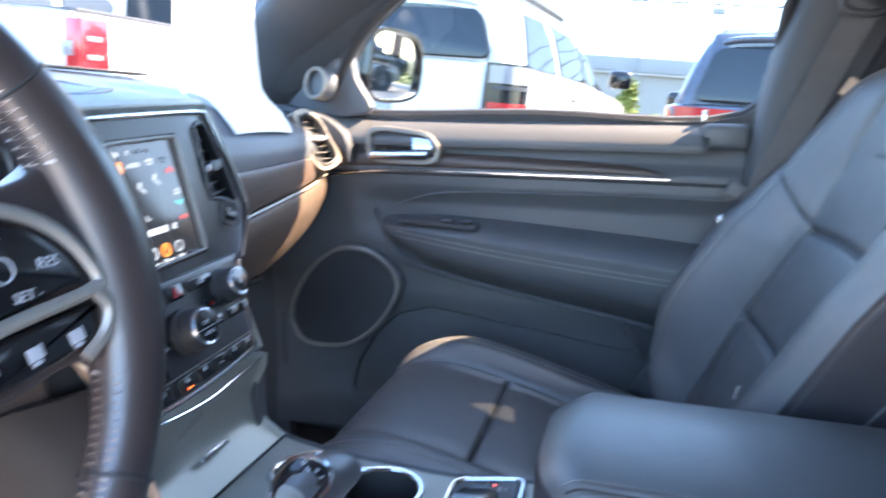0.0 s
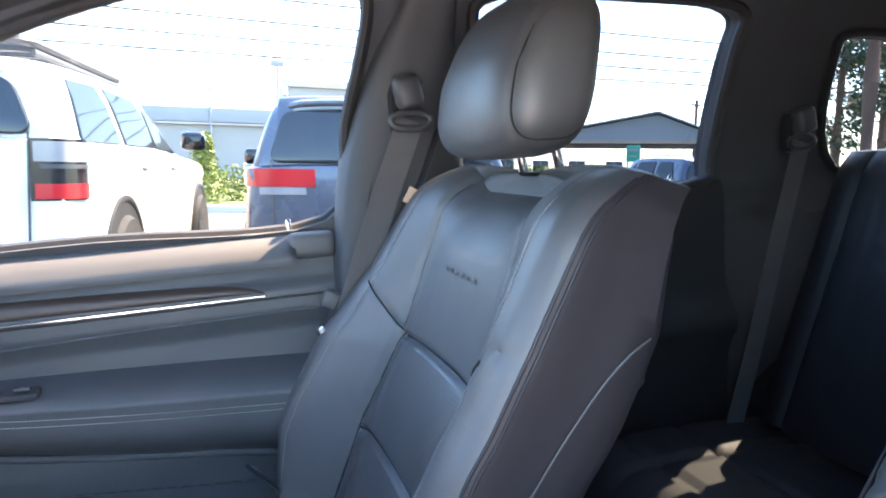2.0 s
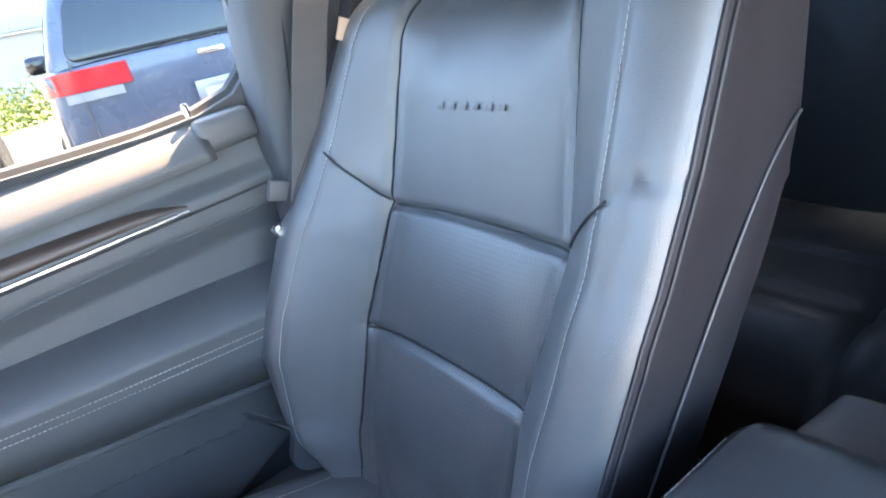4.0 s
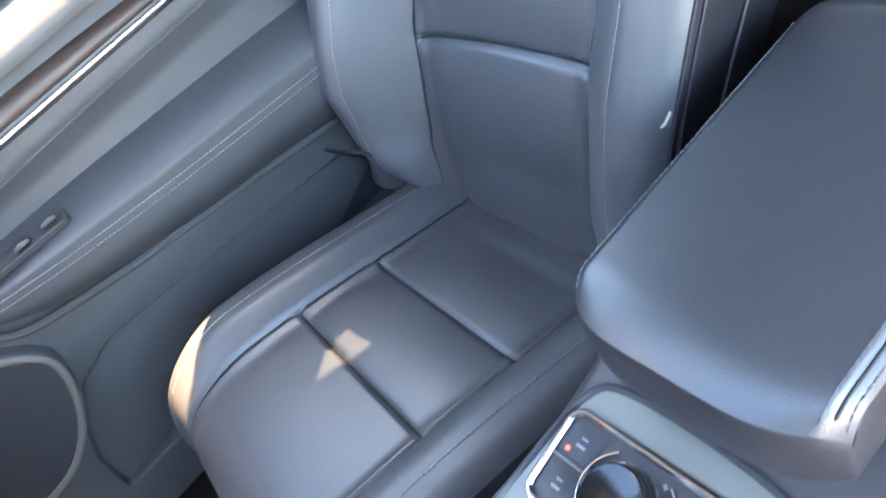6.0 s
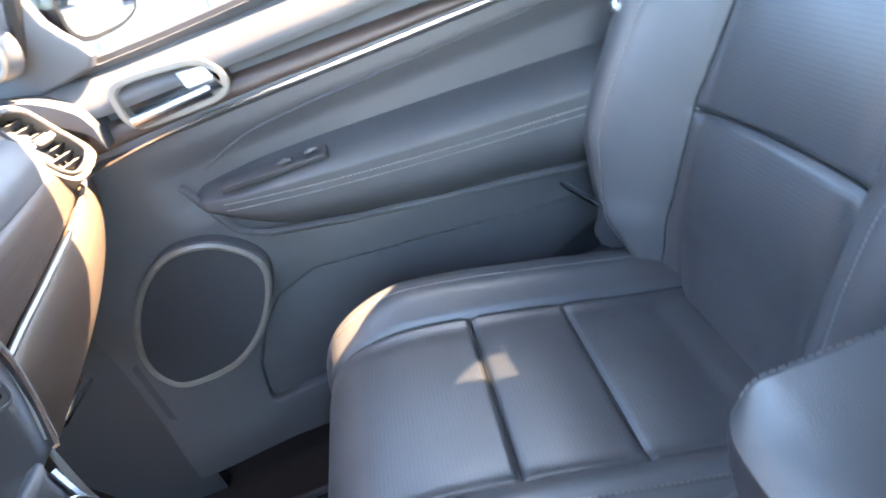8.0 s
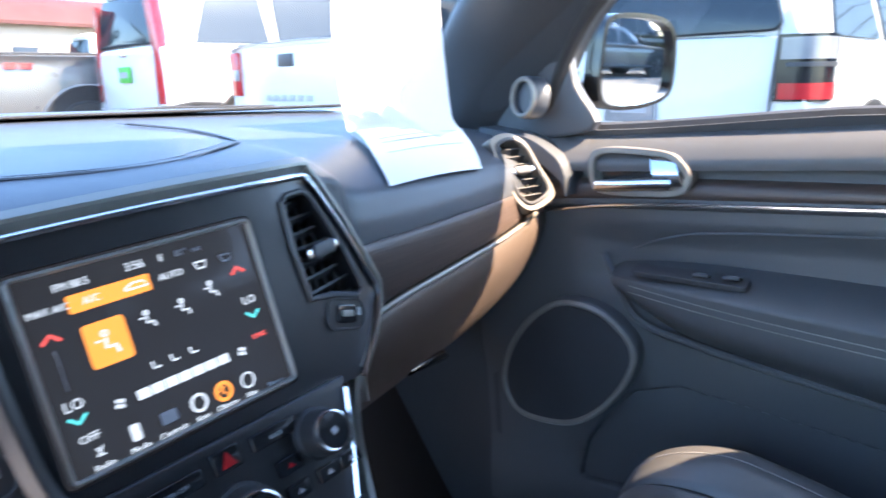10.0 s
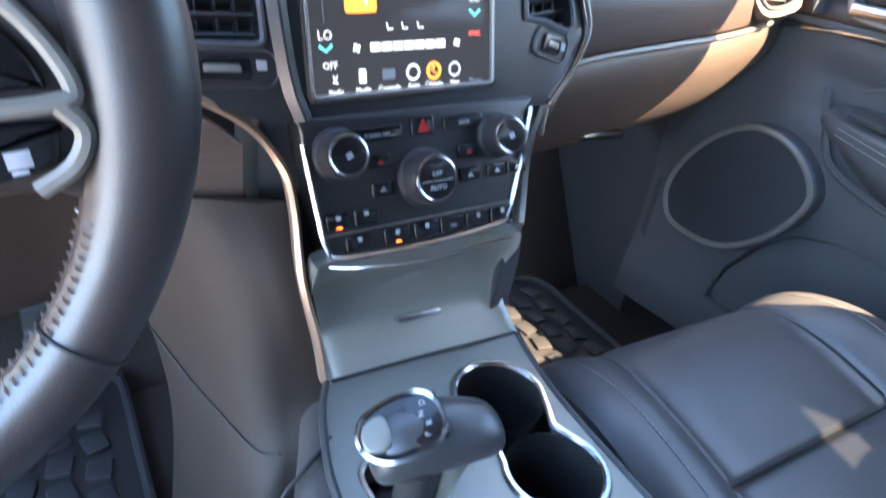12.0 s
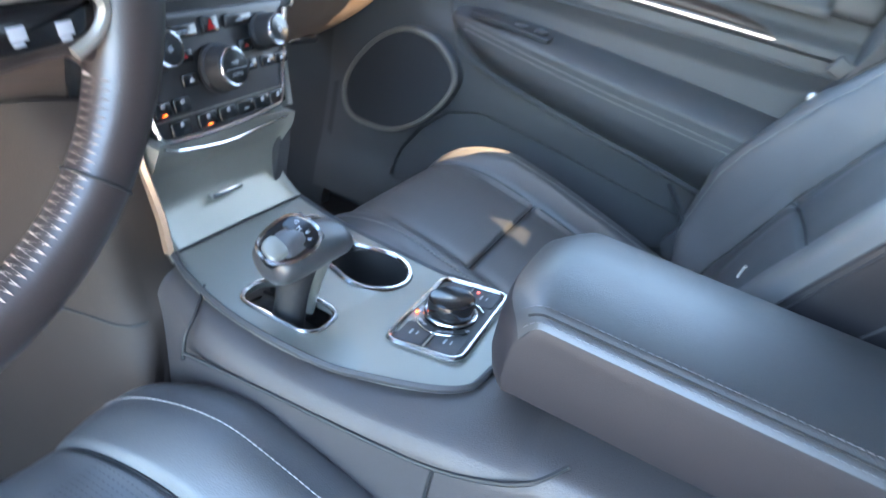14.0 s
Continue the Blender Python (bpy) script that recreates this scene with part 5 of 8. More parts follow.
button(-0.036, 0.040, 0.046, 0.012, 0, "screen_button", "SCREEN OFF")
button(0.046, 0.042, 0.040, 0.012, 0, "back_button", "BACK")
hz = button(0.006, 0.042, 0.022, 0.016, 0, "hazard_button")
part("triangle", slab([(-0.006, -0.005), (0.006, -0.005), (0, 0.006)], LOM @ Matrix.Translation((0.006, 0.042, 0.0042)), 0.0005), REDLENS, hz, "red hazard triangle")
for x, y, t in ((-0.036, 0.018, ""), (-0.036, -0.004, ""), (0.048, 0.016, ""), (0.048, -0.004, ""), (0.076, -0.004, ""), (0.098, -0.004, "")):
    bb = button(x, y, 0.020, 0.012, 0, "button")
    part("mark", slab([(-0.003, -0.002), (0.003, -0.002), (0, 0.002)], LOM @ Matrix.Translation((x, y, 0.0042)), 0.0005), REDLENS if y > 0.01 else DIMMARK, bb)
for x in (-0.078, -0.054):
    bb = button(x, -0.024, 0.020, 0.014, 0, "seat_heat_button", "", x < -0.06)
    part("mark", nbox((0, 0, 0), (0.004, 0.0035, 0.0006), 0, LOM @ Matrix.Translation((x, -0.021, 0.0042))), DIMMARK, bb)
for i, x in enumerate((-0.062, -0.028, 0.0, 0.026, 0.052, 0.078)):
    bb = button(x, -0.044, 0.024, 0.014, 0, "rocker_button", "eco" if i == 3 else "", i == 1)
    if i not in (3,):
        part("mark", nbox((0, 0, 0), (0.0035, 0.004, 0.0006), 0, LOM @ Matrix.Translation((x, -0.041, 0.0042))), DIMMARK, bb)
part("button_bar", nbox((0, 0, 0), (0.19, 0.0010, 0.001), 0, LOM @ Matrix.Translation((0, -0.034, 0.0035))), RINGS, low)

# side vent at the passenger end
SV = basis((0.648, 0.985, 1.112), (0.93, -0.26, 0.0), (-0.16, 0.42, 0.9))
sv_out = smooth([(-0.064, 0.048), (-0.056, 0.064), (-0.024, 0.068), (0.004, 0.051), (0.018, 0.012), (0.031, -0.028), (0.020, -0.045), (-0.022, -0.056), (-0.044, -0.042), (-0.054, -0.010)], 5, True)
sv_in = [(-0.018 + (p[0] + 0.018) * 0.78, 0.006 + (p[1] - 0.006) * 0.83) for p in sv_out]
sv = part("side_vent", plate([tuple(p) for p in sv_out], [[tuple(p) for p in sv_in]], SV, 0.03), VENTRING, dash, "silver-framed side vent")
vent(SV, sv_in, sv, 7, -0.045, 0.008, -0.036, 0.052)

# lower stack: satin panel with ashtray pull
pan = []
for z, y, w0, w1 in ((0.896, 0.804, -0.101, 0.096), (0.878, 0.808, -0.102, 0.099), (0.850, 0.820, -0.099, 0.098), (0.820, 0.816, -0.094, 0.099), (0.803, 0.800, -0.092, 0.102), (0.788, 0.782, -0.092, 0.106), (0.778, 0.774, -0.092, 0.107)):
    pan.append([(w0, y - 0.012, z), (w0 + 0.012, y - 0.004, z), (w0 * 0.4, y, z), (w1 * 0.4, y, z), (w1 - 0.012, y - 0.004, z), (w1, y - 0.012, z)])
ps = part("satin_panel", loft(pan, 5, 4, (0, 0.02, 0)), SATIN, dash, "satin silver storage lid")
part("pull", nbox((0.0055, 0.806, 0.817), (0.046, 0.010, 0.006), 0.002, pose(0, 0, 0, -20, 0, 0)), CHROME, ps, "bright pull tab")
part("lid_joint", sweep(smooth([(-0.090, 0.7965, 0.893), (-0.06, 0.8015, 0.884), (0.0, 0.8025, 0.879), (0.05, 0.8020, 0.884), (0.088, 0.7960, 0.892)], 6), flat(0.002, 0.003, 0.5), up=(0, -1, 0)), CHROME, ps, "bright curved edge of the lid")
left_trim = [(-0.235, 0.900, 1.014), (-0.200, 0.885, 1.013), (-0.170, 0.873, 1.008), (-0.132, 0.868, 0.986), (-0.110, 0.855, 0.957), (-0.106, 0.836, 0.930), (-0.108, 0.808, 0.880), (-0.099, 0.792, 0.830), (-0.093, 0.785, 0.788)]
part("stack_core", nbox((0, 0.905, 0.925), (0.25, 0.07, 0.24), 0.01), HARD, dash)
part("trim_strip", sweep(smooth(left_trim, 6), flat(0.007, 0.014, 0.5), up=(0, -1, 0)), COPPER, dash, "satin side strip")
right_trim = [(0.149, 0.866, 0.990), (0.130, 0.850, 0.962), (0.119, 0.834, 0.932), (0.107, 0.812, 0.895)]
part("trim_strip", sweep(smooth(right_trim, 6), flat(0.007, 0.016, 0.5), up=(0, -1, 0)), SATIN, dash, "satin side strip")
# flanks down to the tunnel
fl = [[(-0.130, 0.845, 0.93), (-0.19, 0.87, 0.93), (-0.25, 0.93, 0.90)], [(-0.120, 0.805, 0.87), (-0.165, 0.84, 0.86), (-0.22, 0.95, 0.83)], [(-0.108, 0.790, 0.782), (-0.156, 0.800, 0.745), (-0.195, 0.96, 0.70)], [(-0.120, 0.755, 0.730), (-0.166, 0.760, 0.68), (-0.19, 0.96, 0.60)], [(-0.165, 0.71, 0.60), (-0.185, 0.74, 0.52), (-0.20, 0.97, 0.44)]]
part("tunnel_flank", loft(fl, 5, 5, (0.02, 0.0, 0)), KNEE, dash, "brown-black tunnel side trim")
fl_lines = [smooth(r, 8) for r in fl]
fl_cols = [smooth([l[j] for l in fl_lines], 8) for j in range(len(fl_lines[0]))]
fl_n = len(fl_cols) - 1
part("flank_joint", sweep(smooth([fl_cols[j][int(round(22 - 9 * j / fl_n))] + np.array([-0.0010, -0.0006, 0.0]) for j in range(4, fl_n + 1, 3)], 5), disc(0.0012, 6)), RUBBER, dash, "dark joint")
fr_ = [[(-row[0][0] + o, row[0][1] + d, row[0][2]) for o, d in ((-0.004, 0.006), (0.004, 0.020), (0.016, 0.070), (0.034, 0.16))] for row in fl]
part("tunnel_flank", loft(fr_, 5, 5, (-0.02, 0.0, 0)), HARD, dash, "black tunnel side trim")
knee = [[(x, y, z) for x, y, z in ((-0.72, 0.95, 1.05), (-0.55, 0.90, 1.04), (-0.36, 0.89, 1.03), (-0.235, 0.905, 1.00), (-0.165, 0.885, 0.975))],
        [(-0.72, 0.98, 0.90), (-0.55, 0.93, 0.90), (-0.36, 0.92, 0.90), (-0.235, 0.93, 0.90), (-0.135, 0.86, 0.93)],
        [(-0.72, 1.05, 0.78), (-0.55, 1.02, 0.76), (-0.36, 1.00, 0.76), (-0.25, 0.99, 0.78), (-0.17, 0.90, 0.84)],
        [(-0.72, 1.2, 0.74), (-0.55, 1.18, 0.72), (-0.36, 1.16, 0.72), (-0.25, 1.12, 0.74), (-0.19, 0.98, 0.78)]]
part("knee_panel", loft(knee, 6, 6, (0, 0.02, 0)), KNEE, dash, "brown-black knee panel")
part("knee_band", loft([[(x, y - 0.012, z + dz) for dz in (-0.075, -0.04, 0.002)] for x, y, z in ((-0.70, 0.94, 1.05), (-0.55, 0.90, 1.04), (-0.36, 0.89, 1.03), (-0.235, 0.900, 1.005), (-0.175, 0.884, 0.996), (-0.138, 0.872, 0.972))], 5, 3, (0, 0.01, 0)), VENEER, dash, "dark brown wood-look band")

# instrument cluster
cl = thing("instrument_cluster", "dark gauge cluster with small blue-lit display", "instrument cluster")
part("binnacle", nbox((-0.40, 0.985, 1.12), (0.34, 0.03, 0.15), 0.01, pose(0, 0, 0, -15, 0, 0)), GLOSS, cl)
for x in (-0.50, -0.30):
    part("dial_ring", sweep([(x + 0.052 * math.cos(a), 0.962 + 0.014 * math.sin(a), 1.125 + 0.052 * math.sin(a)) for a in np.linspace(0, 6.283, 41)[:-1]], disc(0.0030, 8), True, up=(0, -1, 0)), CHROME, cl, "bright gauge ring")
    for a in np.linspace(-0.8, 3.9, 15):
        part("mark", nbox((x + 0.043 * math.cos(a), 0.963 + 0.012 * math.sin(a), 1.125 + 0.043 * math.sin(a)), (0.007, 0.001, 0.0016), 0, pose(0, 0, 0, 0, -math.degrees(a), 0)), UIWHITE, cl)
part("display", nbox((-0.250, 0.93, 1.015), (0.022, 0.004, 0.022), 0.001, pose(0, 0, 0, -15, 0, 0)), UIBLUE, cl, "blue-lit symbol")

# ---- steering wheel ----
WC, WR, WT = Vector((-0.420, 0.697, 1.074)), 0.192, 0.21
WM = basis(WC, (1, -0.03, 0), (0, math.sin(WT), math.cos(WT)))
sw_ = thing("steering_wheel", "brown-black leather steering wheel with silver spokes and buttons", "steering wheel", at=CAR @ WM)
rim_pts = [(WR * math.cos(a), WR * math.sin(a), 0) for a in np.linspace(0, 2 * math.pi, 97)[:-1]]
rim_k = [1.0 + 0.30 * gauss(math.remainder(a - 0.08, 6.283), 0.42) + 0.30 * gauss(math.remainder(a - 3.06, 6.283), 0.42) for a in np.linspace(0, 2 * math.pi, 97)[:-1]]
rim = part("rim", sweep(rim_pts, [(0.0195 * math.cos(b), 0.0170 * math.sin(b)) for b in np.linspace(0, 6.283, 17)[:-1]], True, scale=rim_k), RIMHIDE, sw_, "worn brown-black leather rim")
for a0, a1 in ((-1.45, -0.30), (0.40, 1.15)):
    for sx in (1, -1):
        zig = []
        for i, a in enumerate(np.linspace(a0, a1, int(70 * (a1 - a0)))):
            k = 1.0 + 0.30 * gauss(a - 0.08, 0.42)
            b = radians(-8 if i % 2 else 40)
            zig.append((sx * (WR - 0.0201 * k * math.cos(b)) * math.cos(a), (WR - 0.0201 * k * math.cos(b)) * math.sin(a), 0.0177 * k * math.sin(b)))
        part("stitching", sweep(zig, disc(0.0011, 5)), PALETHREAD, rim, "pale cross stitching")
for a in (-0.62, -0.62 - math.pi + 1.24, 0.62, math.pi - 0.62):
    part("rim_joint", sweep([((WR + 0.0204 * math.cos(b)) * math.cos(a), (WR + 0.0204 * math.cos(b)) * math.sin(a), 0.0180 * math.sin(b)) for b in np.linspace(0, 6.283, 21)[:-1]], disc(0.0011, 5), True, up=(0.3, 0.2, 1)), RUBBER, rim)
part("hub", loft([[(0.078 * math.cos(a) * k, (0.075 * math.sin(a) - 0.005) * k, z) for a in np.linspace(0, 6.283, 33)] for k, z in ((1.0, -0.05), (1.02, -0.005), (0.98, 0.020), (0.80, 0.034), (0.4, 0.040), (0.02, 0.041))], 3, 2), RIMHIDE, sw_, "round airbag hub")
part("emblem", nbox((0, 0.0, 0.042), (0.045, 0.012, 0.002), 0.002), CHROME, sw_)
for sg in (1, -1):
    flip = lambda pts, n=4, closed=True: [(sg * p[0], *p[1:]) for p in smooth(pts, n, closed)]
    sp_ = part("spoke", slab(flip([(0.060, 0.050), (0.11, 0.056), (0.148, 0.062), (0.190, 0.080), (0.196, 0.0), (0.186, -0.062), (0.155, -0.040), (0.075, -0.042)]), Matrix.Translation((0, 0, 0.006)), 0.022, 0.006), RIMHIDE, sw_)
    part("button_pod", slab(flip([(0.070, 0.042), (0.118, 0.042), (0.144, 0.026), (0.158, 0.004), (0.145, 0.002), (0.078, -0.006)]), Matrix.Translation((0, 0, 0.014)), 0.014, 0.003), GLOSS, sp_, "black button cluster")
    part("spoke_strip", sweep(flip([(0.072, -0.013, 0.014), (0.12, -0.007, 0.0155), (0.158, -0.003, 0.0155), (0.167, 0.002, 0.014), (0.158, 0.022, 0.013), (0.142, 0.038, 0.012), (0.115, 0.048, 0.012), (0.075, 0.049, 0.012)], 6, False), flat(0.0075, 0.006, 0.4)), RINGS, sp_, "satin silver spoke strip")
    part("spoke_strip", sweep(flip([(0.160, -0.002, 0.0155), (0.169, -0.014, 0.014), (0.164, -0.028, 0.012), (0.150, -0.038, 0.010)], 6, False), flat(0.0080, 0.006, 0.4)), RINGS, sp_, "satin silver spoke strip")
    part("lower_pod", slab(flip([(0.080, -0.018), (0.156, -0.010), (0.160, -0.016), (0.150, -0.031), (0.082, -0.038)]), Matrix.Translation((0, 0, 0.013)), 0.012, 0.003), GLOSS, sp_, "black button cluster")
    for i, x in enumerate((0.095, 0.120, 0.145)):
        m_ = part("mark", nbox((sg * x, -0.0255 + 0.05 * (x - 0.12), 0.0136), (0.009, 0.007, 0.0006), 0.0002, pose(0, 0, 0, 0, 0, sg * 8)), DIMMARK, sp_)
        part("mark", nbox((sg * x, -0.0305 + 0.05 * (x - 0.12), 0.0136), (0.006, 0.002, 0.0006), 0.0002, pose(0, 0, 0, 0, 0, sg * 8)), DIMMARK, sp_)
    if sg == 1:
        words("RES", 0.0080, Matrix.Translation((0.139, 0.017, 0.0145)), DIMMARK, sp_)
        words("SET +", 0.0075, Matrix.Translation((0.108, 0.032, 0.0145)), DIMMARK, sp_)
        words("SET -", 0.0075, Matrix.Translation((0.124, 0.003, 0.0145)), DIMMARK, sp_)
        words("CANC", 0.0065, Matrix.Translation((0.090, 0.012, 0.0145)), DIMMARK, sp_)
        part("mark", sweep([(0.114 + 0.006 * math.cos(a), 0.0175 + 0.006 * math.sin(a), 0.0145) for a in np.linspace(0, 6.283, 21)[:-1]], disc(0.0006, 5), True), DIMMARK, sp_)
part("column", sweep([(0, 0, -0.03), (0, -0.005, -0.12), (0, -0.01, -0.26)], disc(0.06, 20)), HARD, sw_, "black steering column shroud")
part("paddle", slab(smooth([(0.12, -0.01), (0.152, 0.02), (0.140, 0.055), (0.10, 0.06), (0.095, 0.0)], 4, True), Matrix.Translation((0, 0, -0.045)), 0.006, 0.002), ALLOY, sw_, "pale grey shift paddle")

# ---- centre console ----
con = thing("centre_console", "black centre console with satin top plate and cup holders", "centre console")
TOPM = basis((0, 0, 0.790), (1, 0, 0), (0, 1, 0.0))
top_out = smooth([(-0.094, 0.778), (-0.110, 0.745), (-0.128, 0.68), (-0.131, 0.60), (-0.120, 0.53), (-0.098, 0.468), (-0.06, 0.452), (0.04, 0.452), (0.070, 0.475), (0.080, 0.56), (0.086, 0.68), (0.097, 0.745), (0.106, 0.778)], 5)
top_out = [tuple(p) for p in top_out]
cup = []
for a in np.linspace(-15, 195, 26):
    cup.append((0.038 + 0.040 * math.cos(radians(a)), 0.711 + 0.040 * math.sin(radians(a))))
cup += [(0.004, 0.680), (0.002, 0.664)]
for a in np.linspace(150, 385, 30):
    cup.append((0.031 + 0.040 * math.cos(radians(a)), 0.624 + 0.040 * math.sin(radians(a))))
cup += [(0.059, 0.662), (0.068, 0.680)]
slot = [(x - 0.083, y + 0.647) for x, y in rrect(0.050, 0.088, 0.018, 4)]
tp = part("top_plate", plate(top_out, [cup, slot], TOPM, 0.008), SATIN, con, "satin silver top plate")
part("plate_edge", sweep(loop3(top_out, TOPM, -0.001), flat(0.006, 0.008, 0.4), False), HARD, tp)
part("cup_ring", sweep(loop3(cup, TOPM, 0.001), flat(0.007, 0.005, 0.4), True), CHROME, tp, "chrome cup holder ring")
part("slot_ring", sweep(loop3(slot, TOPM, 0.001), flat(0.005, 0.004, 0.4), True), CHROME, tp, "chrome shifter slot ring")
for cxx, cyy in ((0.038, 0.711), (0.031, 0.624)):
    part("cup_well", lathe([(0.0395, 0), (0.038, -0.07), (0.0, -0.07)], Matrix.Translation((cxx, cyy, 0.789)), 40, True), RUBBER, con, "black rubber cup well")
    part("cup_finger", nbox((cxx - 0.030, cyy - 0.02, 0.77), (0.012, 0.012, 0.014), 0.003), HARD, con)
part("slot_well", slab(slot, TOPM @ Matrix.Translation((0, 0, -0.03)), 0.004), HARD, con)
part("plate_joint", sweep([(-0.094, 0.7772, 0.7912), (0.0, 0.7780, 0.7912), (0.105, 0.7772, 0.7912)], disc(0.0017, 6)), RUBBER, con, "dark joint at the foot of the stack")
# the plate climbs towards the armrest
for ob in [tp, *tp.children_recursive]:
    for v in ob.data.vertices:
        v.co.z += 0.15 * max(0.0, 0.565 - v.co.y)
# body: sides from the dash back under the armrest
sec = []
for y, wl, wr_, zt in ((0.775, 0.115, 0.118, 0.778), (0.74, 0.128, 0.115, 0.782), (0.68, 0.152, 0.105, 0.784), (0.60, 0.158, 0.100, 0.784), (0.52, 0.158, 0.098, 0.790), (0.45, 0.158, 0.098, 0.802), (0.40, 0.160, 0.102, 0.812), (0.36, 0.162, 0.105, 0.828), (0.25, 0.162, 0.105, 0.832), (0.10, 0.160, 0.105, 0.83), (-0.02, 0.155, 0.10, 0.82)):
    sec.append([(-wl - 0.012, y, 0.44), (-wl - 0.008, y, 0.62), (-wl - 0.003, y, zt - 0.045), (-wl + 0.002, y, zt - 0.012), (-wl + 0.026, y, zt), (-0.02, y, zt + 0.001), (wr_ - 0.03, y, zt), (wr_ - 0.008, y, zt - 0.014), (wr_, y, zt - 0.045), (wr_ + 0.006, y, 0.62), (wr_ + 0.01, y, 0.44)])
# the top between the plate's edges is left open in front of the armrest
bm = loft(sec, 5, 4)
def inside(x, y, poly):
    odd = False
    for (x0, y0), (x1, y1) in zip(poly, poly[1:] + poly[:1]):
        if (y0 > y) != (y1 > y) and x < (x1 - x0) * (y - y0) / (y1 - y0) + x0:
            odd = not odd
    return odd


for f in bm.faces:
    f.select = False
dead = [f for f in bm.faces if all(inside(v.co.x, v.co.y, [(x * 0.97 - 0.001, y) for x, y in top_out]) for v in f.verts) and f.calc_center_median().z > 0.77 and all(v.co.y > 0.53 for v in f.verts)]
bmesh.ops.delete(bm, geom=dead, context="FACES")
part("body", bm, CONSOLE, con, "dark grey moulded console body")
part("body_joint", sweep(smooth([(-0.112, 0.722, 0.789), (-0.142, 0.704, 0.782), (-0.1565, 0.700, 0.768), (-0.161, 0.698, 0.745)], 6), disc(0.0020, 6)), RUBBER, con, "dark joint")
part("body_joint", sweep(smooth([(-0.160, 0.698, 0.752), (-0.1605, 0.60, 0.762), (-0.1605, 0.50, 0.771), (-0.1605, 0.45, 0.779), (-0.162, 0.41, 0.795), (-0.161, 0.38, 0.814), (-0.146, 0.36, 0.831)], 6), disc(0.0020, 6)), RUBBER, con, "dark joint")
part("body_joint", sweep(smooth([(-0.1605, 0.45, 0.779), (-0.165, 0.448, 0.73), (-0.168, 0.446, 0.66)], 6), disc(0.0018, 6)), RUBBER, con, "dark joint")
part("lid_seat", nbox((-0.022, 0.27, 0.836), (0.15, 0.34, 0.02), 0.006), HARD, con)

# terrain dial
TDM = basis((-0.001, 0.517, 0.800), (1, 0.03, 0.0), (-0.03, 0.98, -0.16))
td = thing("terrain_dial", "black drive-mode knob and buttons in a chrome frame on the console", "drive mode dial", at=CAR @ TDM)
part("base", slab(rrect(0.136, 0.076, 0.012, 5), Matrix(), 0.016, 0.002), HARD, td)
part("chrome_frame", sweep([(x, y, 0.0015) for x, y in rrect(0.134, 0.074, 0.012, 5)], flat(0.006, 0.005, 0.4), True), CHROME, td, "chrome frame")
for x, y, w_, h_, tx in ((-0.045, 0.017, 0.034, 0.028, ""), (-0.045, -0.017, 0.034, 0.028, ""), (0.047, 0.017, 0.030, 0.028, ""), (0.047, -0.017, 0.030, 0.028, "")):
    b_ = part("button", slab(rrect(w_, h_, 0.004, 4), Matrix.Translation((x, y, 0.0018)), 0.004, 0.0008), HARD, td, "black button")
    part("mark", nbox((x, y + 0.003, 0.0021), (0.008, 0.0022, 0.0006), 0.0002), DIMMARK, b_)
    part("mark", nbox((x, y - 0.003, 0.0021), (0.006, 0.0012, 0.0006), 0.0002), DIMMARK, b_)
for txt, a in (("SNOW", 105), ("AUTO", 8), ("MUD", -42), ("ROCK", -88), ("SAND", 52)):
    words(txt, 0.0050, Matrix.Translation((0.0 + 0.0345 * math.cos(radians(a + 90)) * 0.9, 0.0345 * math.sin(radians(a + 90)) * 0.86, 0.0018)) @ pose(0, 0, 0, 0, 0, a), DIMMARK, td)
part("led", nbox((-0.010, 0.031, 0.0018), (0.004, 0.002, 0.001)), AMBERLED, td, "tiny amber lamp")
part("led", nbox((0.055, -0.008, 0.0024), (0.003, 0.003, 0.001)), UIRED, td, "tiny red lamp")
for x in (-0.050, 0.050):
    part("divider", nbox((x, 0, 0.0020), (0.030, 0.0014, 0.0012)), RINGS, td)
part("divider", sweep([(0.030 * math.cos(a) * 1.25 , 0.033 * math.sin(a), 0.0015) for a in np.linspace(2.2, 4.08, 12)], disc(0.0010, 6)), CHROME, td)
part("divider", sweep([(0.030 * math.cos(a) * 1.15 , 0.033 * math.sin(a), 0.0015) for a in np.linspace(-0.94, 0.94, 12)], disc(0.0010, 6)), CHROME, td)
kn = part("knob", lathe([(0.0258, 0.001), (0.0256, 0.004), (0.0238, 0.006), (0.0234, 0.0175), (0.0226, 0.0208), (0.0208, 0.0222), (0.0198, 0.0218), (0.0, 0.0214)], None, 48), GLOSS, td, "round black turning knob")
part("ring", sweep([(0.0252 * math.cos(a), 0.0252 * math.sin(a), 0.0048) for a in np.linspace(0, 6.283, 41)[:-1]], disc(0.0015, 8), True), CHROME, kn, "chrome ring")
words("N", 0.0050, Matrix.Translation((0.0345 * math.cos(radians(238)), 0.0345 * math.sin(radians(238)) * 0.86, 0.0018)) @ pose(0, 0, 0, 0, 0, 148), DIMMARK, td)

